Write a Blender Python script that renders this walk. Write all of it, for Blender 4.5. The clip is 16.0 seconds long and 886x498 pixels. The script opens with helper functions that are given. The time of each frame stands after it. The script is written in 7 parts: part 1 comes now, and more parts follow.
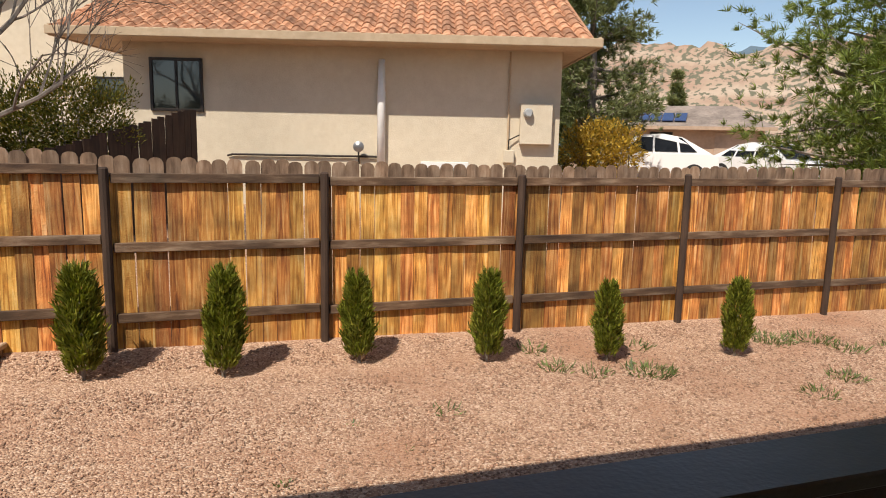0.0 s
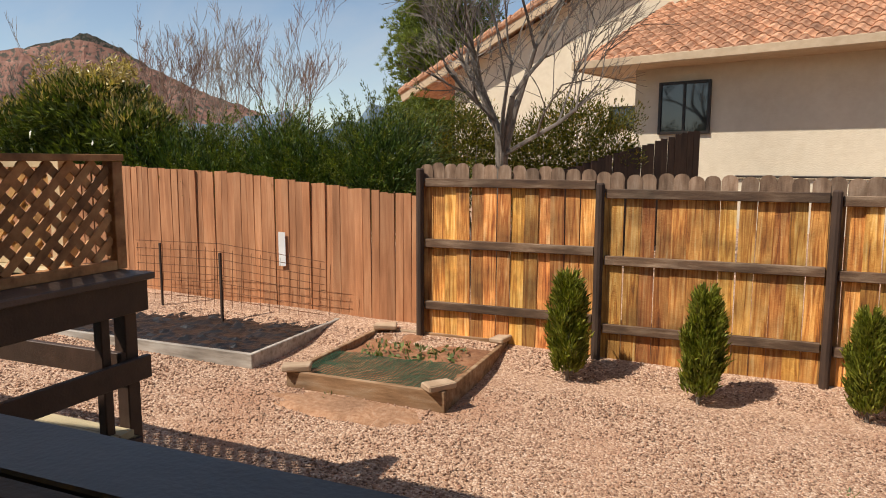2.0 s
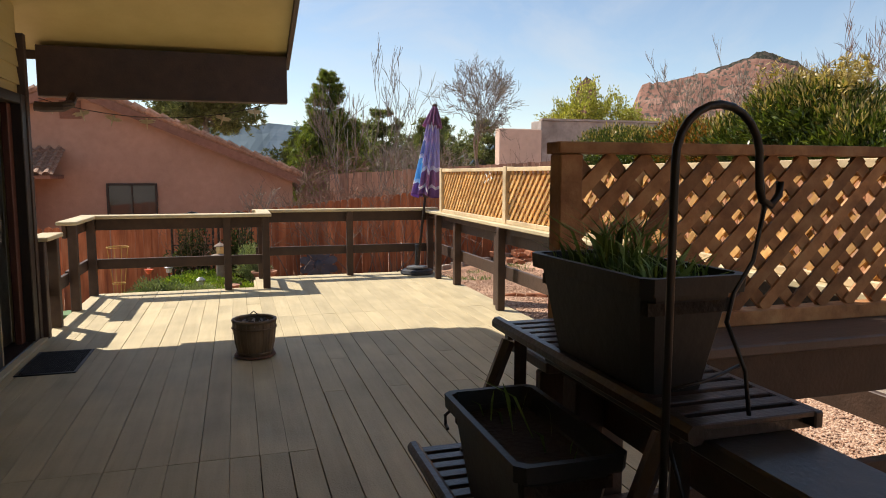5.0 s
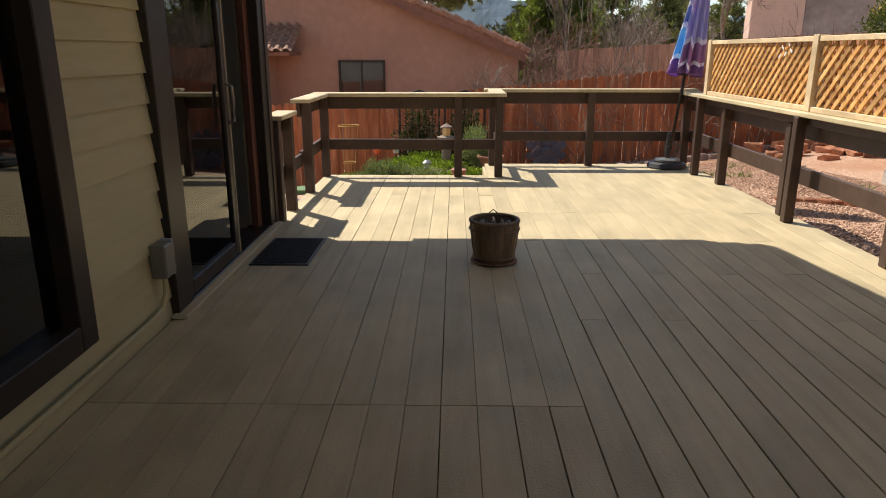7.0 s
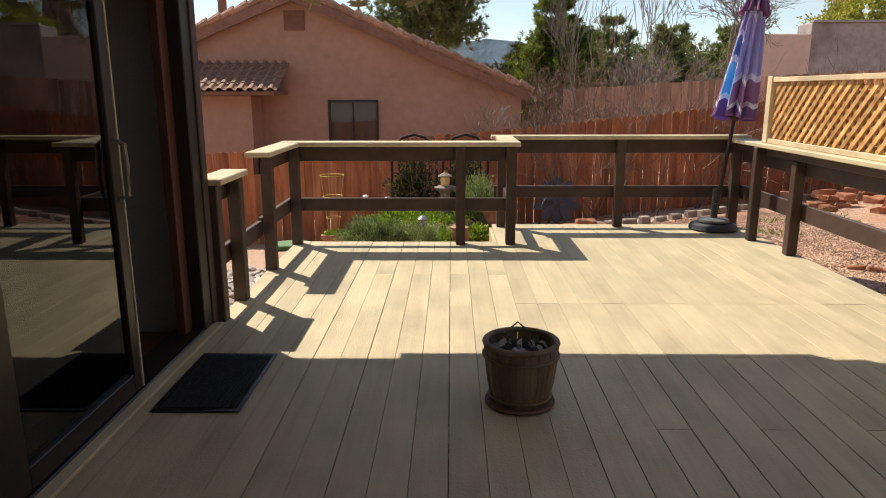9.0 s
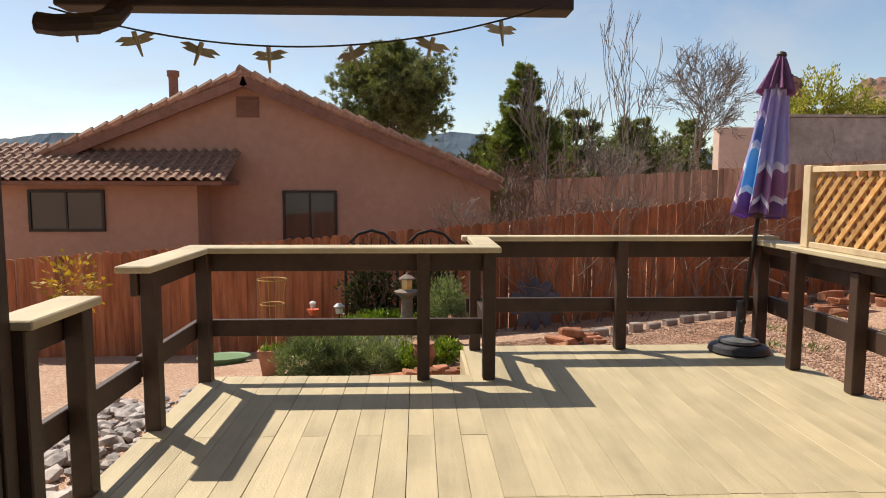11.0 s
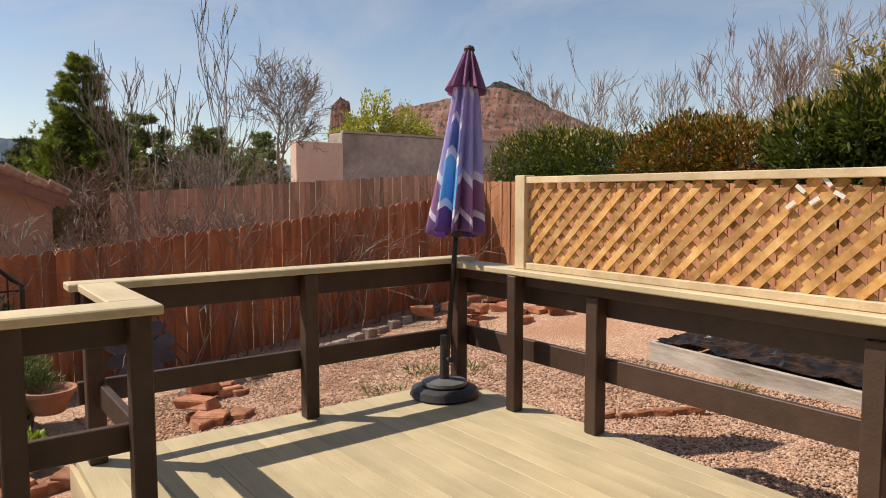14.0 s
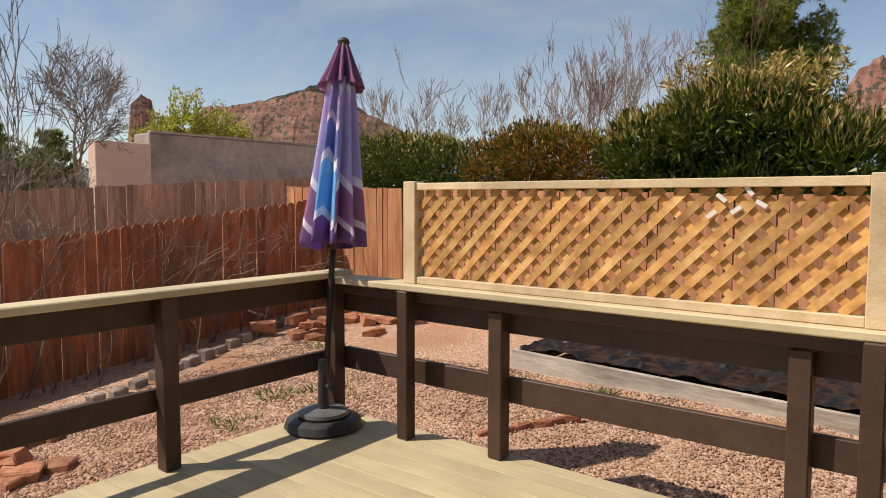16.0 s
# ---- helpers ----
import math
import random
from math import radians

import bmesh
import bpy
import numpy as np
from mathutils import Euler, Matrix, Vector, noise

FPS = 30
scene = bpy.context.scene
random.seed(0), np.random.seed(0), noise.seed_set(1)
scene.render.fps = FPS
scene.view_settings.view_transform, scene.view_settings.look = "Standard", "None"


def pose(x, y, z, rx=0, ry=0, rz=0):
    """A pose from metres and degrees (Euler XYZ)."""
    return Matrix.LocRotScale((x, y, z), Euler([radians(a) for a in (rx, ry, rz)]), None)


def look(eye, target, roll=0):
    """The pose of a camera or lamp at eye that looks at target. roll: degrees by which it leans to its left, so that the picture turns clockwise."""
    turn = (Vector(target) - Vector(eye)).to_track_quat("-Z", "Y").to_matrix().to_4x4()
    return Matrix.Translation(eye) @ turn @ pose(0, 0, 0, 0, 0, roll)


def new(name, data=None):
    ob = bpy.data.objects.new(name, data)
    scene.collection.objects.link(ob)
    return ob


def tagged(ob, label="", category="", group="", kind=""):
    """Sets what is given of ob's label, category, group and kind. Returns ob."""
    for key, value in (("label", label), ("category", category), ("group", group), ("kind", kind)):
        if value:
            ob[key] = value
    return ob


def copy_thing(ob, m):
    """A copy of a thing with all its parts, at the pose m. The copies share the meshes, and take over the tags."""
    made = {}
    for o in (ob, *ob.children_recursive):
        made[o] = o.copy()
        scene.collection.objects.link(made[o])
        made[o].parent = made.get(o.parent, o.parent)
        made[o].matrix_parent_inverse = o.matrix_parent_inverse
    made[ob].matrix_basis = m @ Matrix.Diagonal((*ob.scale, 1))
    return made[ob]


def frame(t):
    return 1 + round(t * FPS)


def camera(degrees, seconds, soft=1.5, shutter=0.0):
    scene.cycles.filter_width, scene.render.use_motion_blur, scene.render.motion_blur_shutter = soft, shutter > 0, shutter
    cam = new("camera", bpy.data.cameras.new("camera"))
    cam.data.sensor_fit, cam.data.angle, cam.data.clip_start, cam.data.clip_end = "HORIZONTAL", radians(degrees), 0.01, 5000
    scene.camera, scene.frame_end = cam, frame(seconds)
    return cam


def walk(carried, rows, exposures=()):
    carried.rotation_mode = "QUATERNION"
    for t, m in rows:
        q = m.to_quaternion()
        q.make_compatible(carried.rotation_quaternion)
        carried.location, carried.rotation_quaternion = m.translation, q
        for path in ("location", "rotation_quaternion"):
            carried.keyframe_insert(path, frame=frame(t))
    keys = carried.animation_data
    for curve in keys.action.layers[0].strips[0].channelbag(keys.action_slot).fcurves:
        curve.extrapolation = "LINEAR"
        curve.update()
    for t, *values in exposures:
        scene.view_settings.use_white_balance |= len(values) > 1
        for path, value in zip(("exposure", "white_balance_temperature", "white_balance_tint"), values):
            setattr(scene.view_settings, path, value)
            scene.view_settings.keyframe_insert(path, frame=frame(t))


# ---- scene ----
cam = camera(65.6, 16.0, soft=1.0)
PATH = [
    (0, (0.838, -0.021, 1.615), (1.459, 1.853, 1.296), 1.3),
    (0.5, (0.987, 0.006, 1.591), (1.141, 1.974, 1.27), 0.6),
    (1, (1.042, 0.07, 1.567), (0.961, 2.044, 1.256), 0.4),
    (1.5, (1.046, 0.144, 1.535), (0.739, 2.099, 1.246), 0.2),
    (2, (0.977, 0.187, 1.496), (0.225, 2.023, 1.241), 0.1),
    (2.5, (0.819, 0.229, 1.46), (-0.359, 1.829, 1.226), 0.3),
    (3, (0.66, 0.213, 1.45), (-0.813, 1.548, 1.226), -0.0),
    (3.5, (0.46, 0.205, 1.448), (-1.165, 1.349, 1.223), -0.1),
    (4, (0.257, 0.247, 1.442), (-1.464, 1.24, 1.218), -0.2),
    (4.5, (0.017, 0.275, 1.437), (-1.802, 1.077, 1.218), -0.3),
    (5, (-0.17, 0.165, 1.422), (-2.074, 0.736, 1.206), 0.1),
    (5.2, (-0.25, 0.12, 1.416), (-2.175, 0.617, 1.197), 0.0),
    (7.3, (-1.335, -0.001, 1.359), (-3.253, -0.053, 0.794), -0.1),
    (7.5, (-1.459, -0.001, 1.352), (-3.379, -0.052, 0.796), -0.2),
    (8, (-1.881, -0.011, 1.362), (-3.831, -0.065, 0.92), -0.1),
    (8.5, (-2.317, -0.056, 1.37), (-4.277, -0.106, 0.974), -0.1),
    (9, (-2.754, -0.041, 1.381), (-4.703, -0.066, 0.933), -0.1),
    (9.5, (-3.139, -0.037, 1.374), (-5.059, -0.061, 0.816), -0.3),
    (10, (-3.513, 0.005, 1.381), (-5.476, 0.004, 0.999), -0.2),
    (10.2, (-3.667, 0.023, 1.386), (-5.649, 0.034, 1.12), -0.2),
    (12.3, (-5.113, -0.048, 1.369), (-7.104, 0.058, 1.21), 0.1),
    (12.5, (-5.247, -0.056, 1.36), (-7.235, 0.091, 1.2), -0.0),
    (13, (-5.574, -0.109, 1.377), (-7.502, 0.4, 1.217), 0.2),
    (13.5, (-5.793, -0.162, 1.38), (-7.515, 0.842, 1.221), 0.0),
    (14, (-5.969, -0.189, 1.387), (-7.56, 1.011, 1.228), -0.0),
    (14.5, (-6.14, -0.176, 1.413), (-7.551, 1.233, 1.253), 0.1),
    (15, (-6.328, -0.211, 1.418), (-7.615, 1.312, 1.256), -0.1),
    (15.5, (-6.467, -0.235, 1.408), (-7.686, 1.342, 1.248), 0.0),
    (16, (-6.554, -0.205, 1.4), (-7.778, 1.37, 1.257), 0.1),
]
EXPOSURES = [(t, stops, 7150 if t < 11 else 7400, 10 if t < 11 else 13) for t, stops in ((0, 0.12), (1.5, 0.05), (2.5, 0.34), (3.5, 0.48), (5, 0.46), (9, 0.42), (10.2, 0.26), (12.5, 0.20), (16, 0.05))]
walk(cam, [(t, look(eye, target, roll)) for t, eye, target, roll in PATH], EXPOSURES)

# ---------------------------------------------------------------- light
SUN = Vector((0.55, 0.57, -1.0)).normalized()      # the way the sunlight goes
ELEV = math.asin(-SUN.z)
AZIM = math.atan2(-SUN.x, -SUN.y)                   # clockwise from +y to the sun
world = bpy.data.worlds.new("sky")
scene.world = world
world.use_nodes = True
wn = world.node_tree.nodes
wl = world.node_tree.links
bg = wn["Background"]
sky = wn.new("ShaderNodeTexSky")
sky.sky_type = "NISHITA"
sky.sun_disc = False
sky.sun_elevation = ELEV
sky.sun_rotation = AZIM
sky.altitude = 1300
sky.air_density = 1.0
sky.dust_density = 0.8
# thin high cloud streaks over the whole dome
wc = wn.new("ShaderNodeTexCoord")
wm = wn.new("ShaderNodeMapping")
wm.inputs["Scale"].default_value = (1.2, 2.6, 5.0)
wm.inputs["Rotation"].default_value = (0.0, 0.3, 0.6)
wx = wn.new("ShaderNodeTexNoise")
wx.inputs["Scale"].default_value = 1.5
wx.inputs["Detail"].default_value = 7
wx.inputs["Roughness"].default_value = 0.6
wx.inputs["Distortion"].default_value = 0.5
wr = wn.new("ShaderNodeMapRange")
wr.inputs["From Min"].default_value = 0.43
wr.inputs["From Max"].default_value = 0.78
wr.inputs["To Max"].default_value = 0.58
wmix = wn.new("ShaderNodeMix")
wmix.data_type = "RGBA"
wmix.inputs["B"].default_value = (4.6, 4.95, 5.5, 1)
wl.new(wc.outputs["Generated"], wm.inputs["Vector"])
wl.new(wm.outputs["Vector"], wx.inputs["Vector"])
wl.new(wx.outputs["Fac"], wr.inputs["Value"])
wl.new(wr.outputs["Result"], wmix.inputs["Factor"])
wl.new(sky.outputs["Color"], wmix.inputs["A"])
wl.new(wmix.outputs["Result"], bg.inputs["Color"])
bg.inputs["Strength"].default_value = 0.12
sun = new("sun", bpy.data.lights.new("sun", "SUN"))
sun.data.energy = 4.9
sun.data.angle = radians(0.55)
sun.data.color = (1.0, 0.955, 0.90)
sun.matrix_world = look((0, 0, 30), Vector((0, 0, 30)) + SUN)

# ---------------------------------------------------------------- materials
MATS = {}


def mat(name, cols, scale=(6, 6, 6), rough=0.7, bump=0.2, fine=60.0, blotch=1.2, vary=0.0, metal=0.0, island=False, warp=0.0, stain=0.35, detail=5, hue=0.0):
    """A procedural surface: grain in the object's own space between the colours, broad blotches, fine relief."""
    if name in MATS:
        return MATS[name]
    m = bpy.data.materials.new(name)
    m.use_nodes = True
    nt = m.node_tree
    n, l = nt.nodes, nt.links
    b = n["Principled BSDF"]
    b.inputs["Roughness"].default_value = rough
    b.inputs["Metallic"].default_value = metal
    tc = n.new("ShaderNodeTexCoord")
    mp = n.new("ShaderNodeMapping")
    mp.inputs["Scale"].default_value = scale
    if island:
        oi = n.new("ShaderNodeNewGeometry")
        rnd = oi.outputs["Random Per Island"]
    else:
        oi = n.new("ShaderNodeObjectInfo")
        rnd = oi.outputs["Random"]
    add = n.new("ShaderNodeVectorMath")
    add.operation = "ADD"
    sc = n.new("ShaderNodeMath")
    sc.operation = "MULTIPLY"
    sc.inputs[1].default_value = 37.0
    l.new(rnd, sc.inputs[0])
    l.new(tc.outputs["Object"], add.inputs[0])
    l.new(sc.outputs[0], add.inputs[1])
    l.new(add.outputs[0], mp.inputs["Vector"])
    g = n.new("ShaderNodeTexNoise")
    g.inputs["Scale"].default_value = 1.0
    g.inputs["Detail"].default_value = detail
    g.inputs["Roughness"].default_value = 0.62
    g.inputs["Distortion"].default_value = warp
    l.new(mp.outputs["Vector"], g.inputs["Vector"])
    r = n.new("ShaderNodeValToRGB")
    el = r.color_ramp.elements
    while len(el) < len(cols):
        el.new(0.5)
    for i, c in enumerate(cols):
        el[i].position = 0.3 + 0.4 * i / max(1, len(cols) - 1)
        el[i].color = (*c, 1)
    l.new(g.outputs["Fac"], r.inputs["Fac"])
    big = n.new("ShaderNodeTexNoise")
    big.inputs["Scale"].default_value = blotch
    big.inputs["Detail"].default_value = 4
    l.new(add.outputs[0], big.inputs["Vector"])
    br = n.new("ShaderNodeMapRange")
    br.inputs["From Min"].default_value = 0.3
    br.inputs["From Max"].default_value = 0.7
    br.inputs["To Min"].default_value = 1.0 - stain
    br.inputs["To Max"].default_value = 1.0 + 0.4 * stain
    l.new(big.outputs["Fac"], br.inputs["Value"])
    hs = n.new("ShaderNodeHueSaturation")
    l.new(r.outputs["Color"], hs.inputs["Color"])
    if hue:
        hr = n.new("ShaderNodeMapRange")
        hr.inputs["To Min"].default_value = 0.5 - hue
        hr.inputs["To Max"].default_value = 0.5 + hue
        fr = n.new("ShaderNodeMath")
        fr.operation = "FRACT"
        l.new(sc.outputs[0], fr.inputs[0])
        l.new(fr.outputs[0], hr.inputs["Value"])
        l.new(hr.outputs["Result"], hs.inputs["Hue"])
    if vary:
        vr = n.new("ShaderNodeMapRange")
        vr.inputs["To Min"].default_value = 1 - vary
        vr.inputs["To Max"].default_value = 1 + vary
        l.new(rnd, vr.inputs["Value"])
        mu = n.new("ShaderNodeMath")
        mu.operation = "MULTIPLY"
        l.new(vr.outputs["Result"], mu.inputs[0])
        l.new(br.outputs["Result"], mu.inputs[1])
        l.new(mu.outputs[0], hs.inputs["Value"])
    else:
        l.new(br.outputs["Result"], hs.inputs["Value"])
    l.new(hs.outputs["Color"], b.inputs["Base Color"])
    if bump:
        f = n.new("ShaderNodeTexNoise")
        f.inputs["Scale"].default_value = fine
        f.inputs["Detail"].default_value = 3
        l.new(add.outputs[0], f.inputs["Vector"])
        ad = n.new("ShaderNodeMath")
        ad.operation = "ADD"
        l.new(f.outputs["Fac"], ad.inputs[0])
        l.new(g.outputs["Fac"], ad.inputs[1])
        bp = n.new("ShaderNodeBump")
        bp.inputs["Strength"].default_value = bump
        bp.inputs["Distance"].default_value = 0.01
        l.new(ad.outputs[0], bp.inputs["Height"])
        l.new(bp.outputs["Normal"], b.inputs["Normal"])
    MATS[name] = m
    return m


def plain(name, col, rough=0.5, metal=0.0, transmission=0.0, spec=0.5):
    if name in MATS:
        return MATS[name]
    m = bpy.data.materials.new(name)
    m.use_nodes = True
    b = m.node_tree.nodes["Principled BSDF"]
    b.inputs["Base Color"].default_value = (*col, 1)
    b.inputs["Roughness"].default_value = rough
    b.inputs["Metallic"].default_value = metal
    b.inputs["Transmission Weight"].default_value = transmission
    b.inputs["Specular IOR Level"].default_value = spec
    MATS[name] = m
    return m


DECK = mat("deck_paint", [(0.445, 0.365, 0.220), (0.495, 0.41, 0.25), (0.535, 0.445, 0.275)], (1.5, 16, 16), 0.62, 0.3, 90, 1.6, 0.03, stain=0.24)
CAPT = mat("cap_paint", [(0.50, 0.41, 0.25), (0.60, 0.50, 0.32)], (3, 12, 12), 0.6, 0.2, 80, 1.5, 0.05, stain=0.22)
BROWN = mat("brown_paint", [(0.042, 0.021, 0.013), (0.070, 0.037, 0.024)], (8, 8, 8), 0.55, 0.25, 70, 1.5, 0.12, stain=0.3)
CEDAR = mat("cedar_lattice", [(0.36, 0.155, 0.042), (0.60, 0.32, 0.105), (0.76, 0.49, 0.21)], (8, 8, 8), 0.7, 0.25, 90, 2.0, 0.25)
CEDARF = mat("cedar_frame", [(0.62, 0.46, 0.27), (0.78, 0.62, 0.40)], (10, 10, 10), 0.65, 0.2, 80, 2.0, 0.08)
CEDARD = mat("weathered_lattice", [(0.26, 0.11, 0.042), (0.46, 0.22, 0.09), (0.58, 0.33, 0.15)], (8, 8, 8), 0.7, 0.3, 80, 2.0, 0.25)
FENCEB = mat("fence_board", [(0.15, 0.050, 0.014), (0.46, 0.17, 0.034), (0.66, 0.33, 0.09), (0.74, 0.47, 0.20)], (30, 30, 1.5), 0.75, 0.5, 60, 3.0, 0.50, warp=0.9, stain=0.6, hue=0.012)
FENCEG = mat("fence_weathered_top", [(0.13, 0.075, 0.045), (0.26, 0.165, 0.105), (0.38, 0.27, 0.19)], (15, 15, 3), 0.85, 0.35, 60, 3.0, 0.30, stain=0.5)
FENCER = mat("fence_rail", [(0.06, 0.030, 0.016), (0.14, 0.080, 0.045), (0.30, 0.21, 0.14)], (2, 14, 14), 0.8, 0.4, 60, 2.0, 0.25, stain=0.5)
FENCEP = mat("fence_post", [(0.035, 0.018, 0.011), (0.075, 0.042, 0.026)], (14, 14, 2), 0.8, 0.4, 60, 2.0, 0.2)
FENCEN = mat("fence_new", [(0.34, 0.135, 0.055), (0.46, 0.20, 0.09), (0.56, 0.28, 0.14)], (16, 16, 1.2), 0.75, 0.35, 60, 1.0, 0.16, stain=0.25)
FENCEW = mat("fence_red", [(0.27, 0.078, 0.030), (0.46, 0.145, 0.055), (0.56, 0.23, 0.11)], (12, 12, 1.2), 0.8, 0.3, 60, 0.7, 0.18, stain=0.4)
FENCEU = mat("fence_far", [(0.36, 0.19, 0.125), (0.54, 0.335, 0.235)], (10, 10, 1), 0.8, 0.3, 50, 0.7, 0.2, stain=0.4)
STUCCO = mat("stucco_cream", [(0.57, 0.49, 0.37), (0.63, 0.555, 0.43)], (7, 7, 7), 0.9, 0.55, 45, 0.6, stain=0.12)
STUCCOS = mat("stucco_trim", [(0.42, 0.31, 0.20), (0.50, 0.38, 0.26)], (7, 7, 7), 0.85, 0.3, 45, 0.8, stain=0.15)
PINK = mat("stucco_pink", [(0.42, 0.24, 0.165), (0.48, 0.285, 0.20)], (5, 5, 5), 0.9, 0.45, 35, 0.5, stain=0.12)
PINKT = mat("stucco_trim_pink", [(0.22, 0.10, 0.065), (0.30, 0.15, 0.10)], (7, 7, 7), 0.8, 0.3, 45, 0.8, stain=0.2)
GREYW = mat("stucco_grey", [(0.33, 0.28, 0.255), (0.46, 0.40, 0.365)], (3, 3, 3), 0.9, 0.3, 30, 0.5, stain=0.35)
TILE = mat("clay_tile", [(0.36, 0.15, 0.075), (0.50, 0.25, 0.14), (0.60, 0.36, 0.23)], (9, 9, 9), 0.8, 0.4, 50, 1.5, 0.28, stain=0.3)
TILEB = mat("clay_tile_brown", [(0.25, 0.12, 0.075), (0.40, 0.22, 0.14), (0.48, 0.31, 0.22)], (9, 9, 9), 0.8, 0.4, 50, 1.5, 0.25, island=True, stain=0.3)
SIDING = mat("siding_cream", [(0.42, 0.36, 0.185), (0.47, 0.41, 0.22)], (2, 6, 20), 0.6, 0.15, 60, 1.0, 0.04, stain=0.1)
SOFFIT = mat("soffit_paint", [(0.50, 0.40, 0.17), (0.55, 0.45, 0.20)], (4, 4, 4), 0.6, 0.1, 40, 0.8, stain=0.08)
DARKM = mat("dark_bronze", [(0.020, 0.014, 0.011), (0.030, 0.022, 0.017)], (10, 10, 10), 0.42, 0.08, 60, 2.0, metal=0.2)
GLASS = plain("glass_pane", (0.03, 0.035, 0.035), 0.04, spec=0.8)
BED = mat("bed_wood", [(0.16, 0.085, 0.04), (0.30, 0.17, 0.085), (0.40, 0.29, 0.19)], (2, 14, 14), 0.8, 0.4, 60, 1.5, 0.15, stain=0.5)
BEDG = mat("bed_wood_grey", [(0.26, 0.22, 0.18), (0.46, 0.41, 0.35), (0.60, 0.56, 0.50)], (2, 14, 14), 0.8, 0.4, 60, 1.5, 0.15, stain=0.4)
SOIL = mat("soil", [(0.16, 0.062, 0.028), (0.28, 0.125, 0.06), (0.36, 0.19, 0.10)], (9, 9, 9), 0.95, 0.9, 50, 2.0, stain=0.4)
BLACKP = mat("black_plastic", [(0.006, 0.006, 0.007), (0.018, 0.017, 0.018)], (9, 9, 9), 0.36, 0.5, 25, 2.0, stain=0.4)
WHITE = mat("white_paint", [(0.70, 0.70, 0.68), (0.80, 0.80, 0.78)], (6, 6, 6), 0.4, 0.05, 40, 1.0, stain=0.08)
BRICKR = mat("red_sandstone", [(0.27, 0.095, 0.048), (0.40, 0.165, 0.085), (0.48, 0.25, 0.15)], (10, 10, 10), 0.9, 0.6, 50, 3.0, 0.25, stain=0.35)


# ---------------------------------------------------------------- building helpers
def part(name, bm, material, parent=None, label="", smooth=False):
    me = bpy.data.meshes.new(name)
    bmesh.ops.recalc_face_normals(bm, faces=bm.faces)
    bm.to_mesh(me)
    bm.free()
    if smooth:
        for p in me.polygons:
            p.use_smooth = True
    me.materials.append(material)
    ob = new(name, me)
    if parent is not None:
        ob.parent = parent
    if label:
        tagged(ob, label)
    return ob


def thing(name, label, category, m=None, group="", kind=""):
    ob = new(name)
    ob.empty_display_size = 0.1
    if m is not None:
        ob.matrix_basis = m
    return tagged(ob, label, category, group, kind)


def share(name, me, m, parent=None):
    ob = new(name, me)
    ob.matrix_basis = m
    if parent is not None:
        ob.parent = parent
    return ob


def box(bm, x0, x1, y0, y1, z0, z1, bev=0.0, m=None):
    vs = [bm.verts.new(Vector((x, y, z)) if m is None else m @ Vector((x, y, z))) for z in (z0, z1) for y in (y0, y1) for x in (x0, x1)]
    fs = [bm.faces.new([vs[i] for i in f]) for f in ((0, 2, 3, 1), (4, 5, 7, 6), (0, 1, 5, 4), (2, 6, 7, 3), (0, 4, 6, 2), (1, 3, 7, 5))]
    if bev:
        es = list({e for f in fs for e in f.edges})
        bmesh.ops.bevel(bm, geom=es, offset=bev, segments=1, affect="EDGES")
    return bm


def boxed(x0, x1, y0, y1, z0, z1, bev=0.0, m=None):
    return box(bmesh.new(), x0, x1, y0, y1, z0, z1, bev, m)


def prism(bm, pts, h, m=None, axis="z"):
    """A flat outline pushed out by h."""
    lo = [bm.verts.new(Vector((*p, 0)) if m is None else m @ Vector((*p, 0))) for p in pts]
    hi = [bm.verts.new(Vector((*p, h)) if m is None else m @ Vector((*p, h))) for p in pts]
    n = len(pts)
    bm.faces.new(lo[::-1])
    bm.faces.new(hi)
    for i in range(n):
        bm.faces.new((lo[i], lo[(i + 1) % n], hi[(i + 1) % n], hi[i]))
    return bm


def tube(bm, pts, radii, sides=6, close=True):
    """A round bar along the points."""
    pts = [Vector(p) for p in pts]
    rings = []
    up = Vector((0.13, 0.27, 0.95))
    for i, p in enumerate(pts):
        d = (pts[min(i + 1, len(pts) - 1)] - pts[max(i - 1, 0)])
        if d.length < 1e-6:
            d = Vector((0, 0, 1))
        d.normalize()
        a = d.cross(up)
        if a.length < 0.05:
            a = d.cross(Vector((1, 0.1, 0)))
        a.normalize()
        b = d.cross(a)
        r = radii[i] if isinstance(radii, (list, tuple)) else radii
        rings.append([bm.verts.new(p + r * (math.cos(2 * math.pi * k / sides) * a + math.sin(2 * math.pi * k / sides) * b)) for k in range(sides)])
    for q, w in zip(rings, rings[1:]):
        for k in range(sides):
            bm.faces.new((q[k], q[(k + 1) % sides], w[(k + 1) % sides], w[k]))
    if close:
        bm.faces.new(rings[0][::-1])
        bm.faces.new(rings[-1])
    return bm


def lathe(bm, prof, sides=24, m=None, close=False):
    """A turned shape from (radius, height) pairs."""
    rings = []
    for r, z in prof:
        ring = []
        for k in range(sides):
            v = Vector((r * math.cos(2 * math.pi * k / sides), r * math.sin(2 * math.pi * k / sides), z))
            ring.append(bm.verts.new(v if m is None else m @ v))
        rings.append(ring)
    for q, w in zip(rings, rings[1:]):
        for k in range(sides):
            bm.faces.new((q[k], q[(k + 1) % sides], w[(k + 1) % sides], w[k]))
    bm.faces.new(rings[0][::-1])
    bm.faces.new(rings[-1])
    return bm


def frame_x(a, b, x):
    """0..1 of x between a and b."""
    return min(1.0, max(0.0, (x - a) / (b - a)))


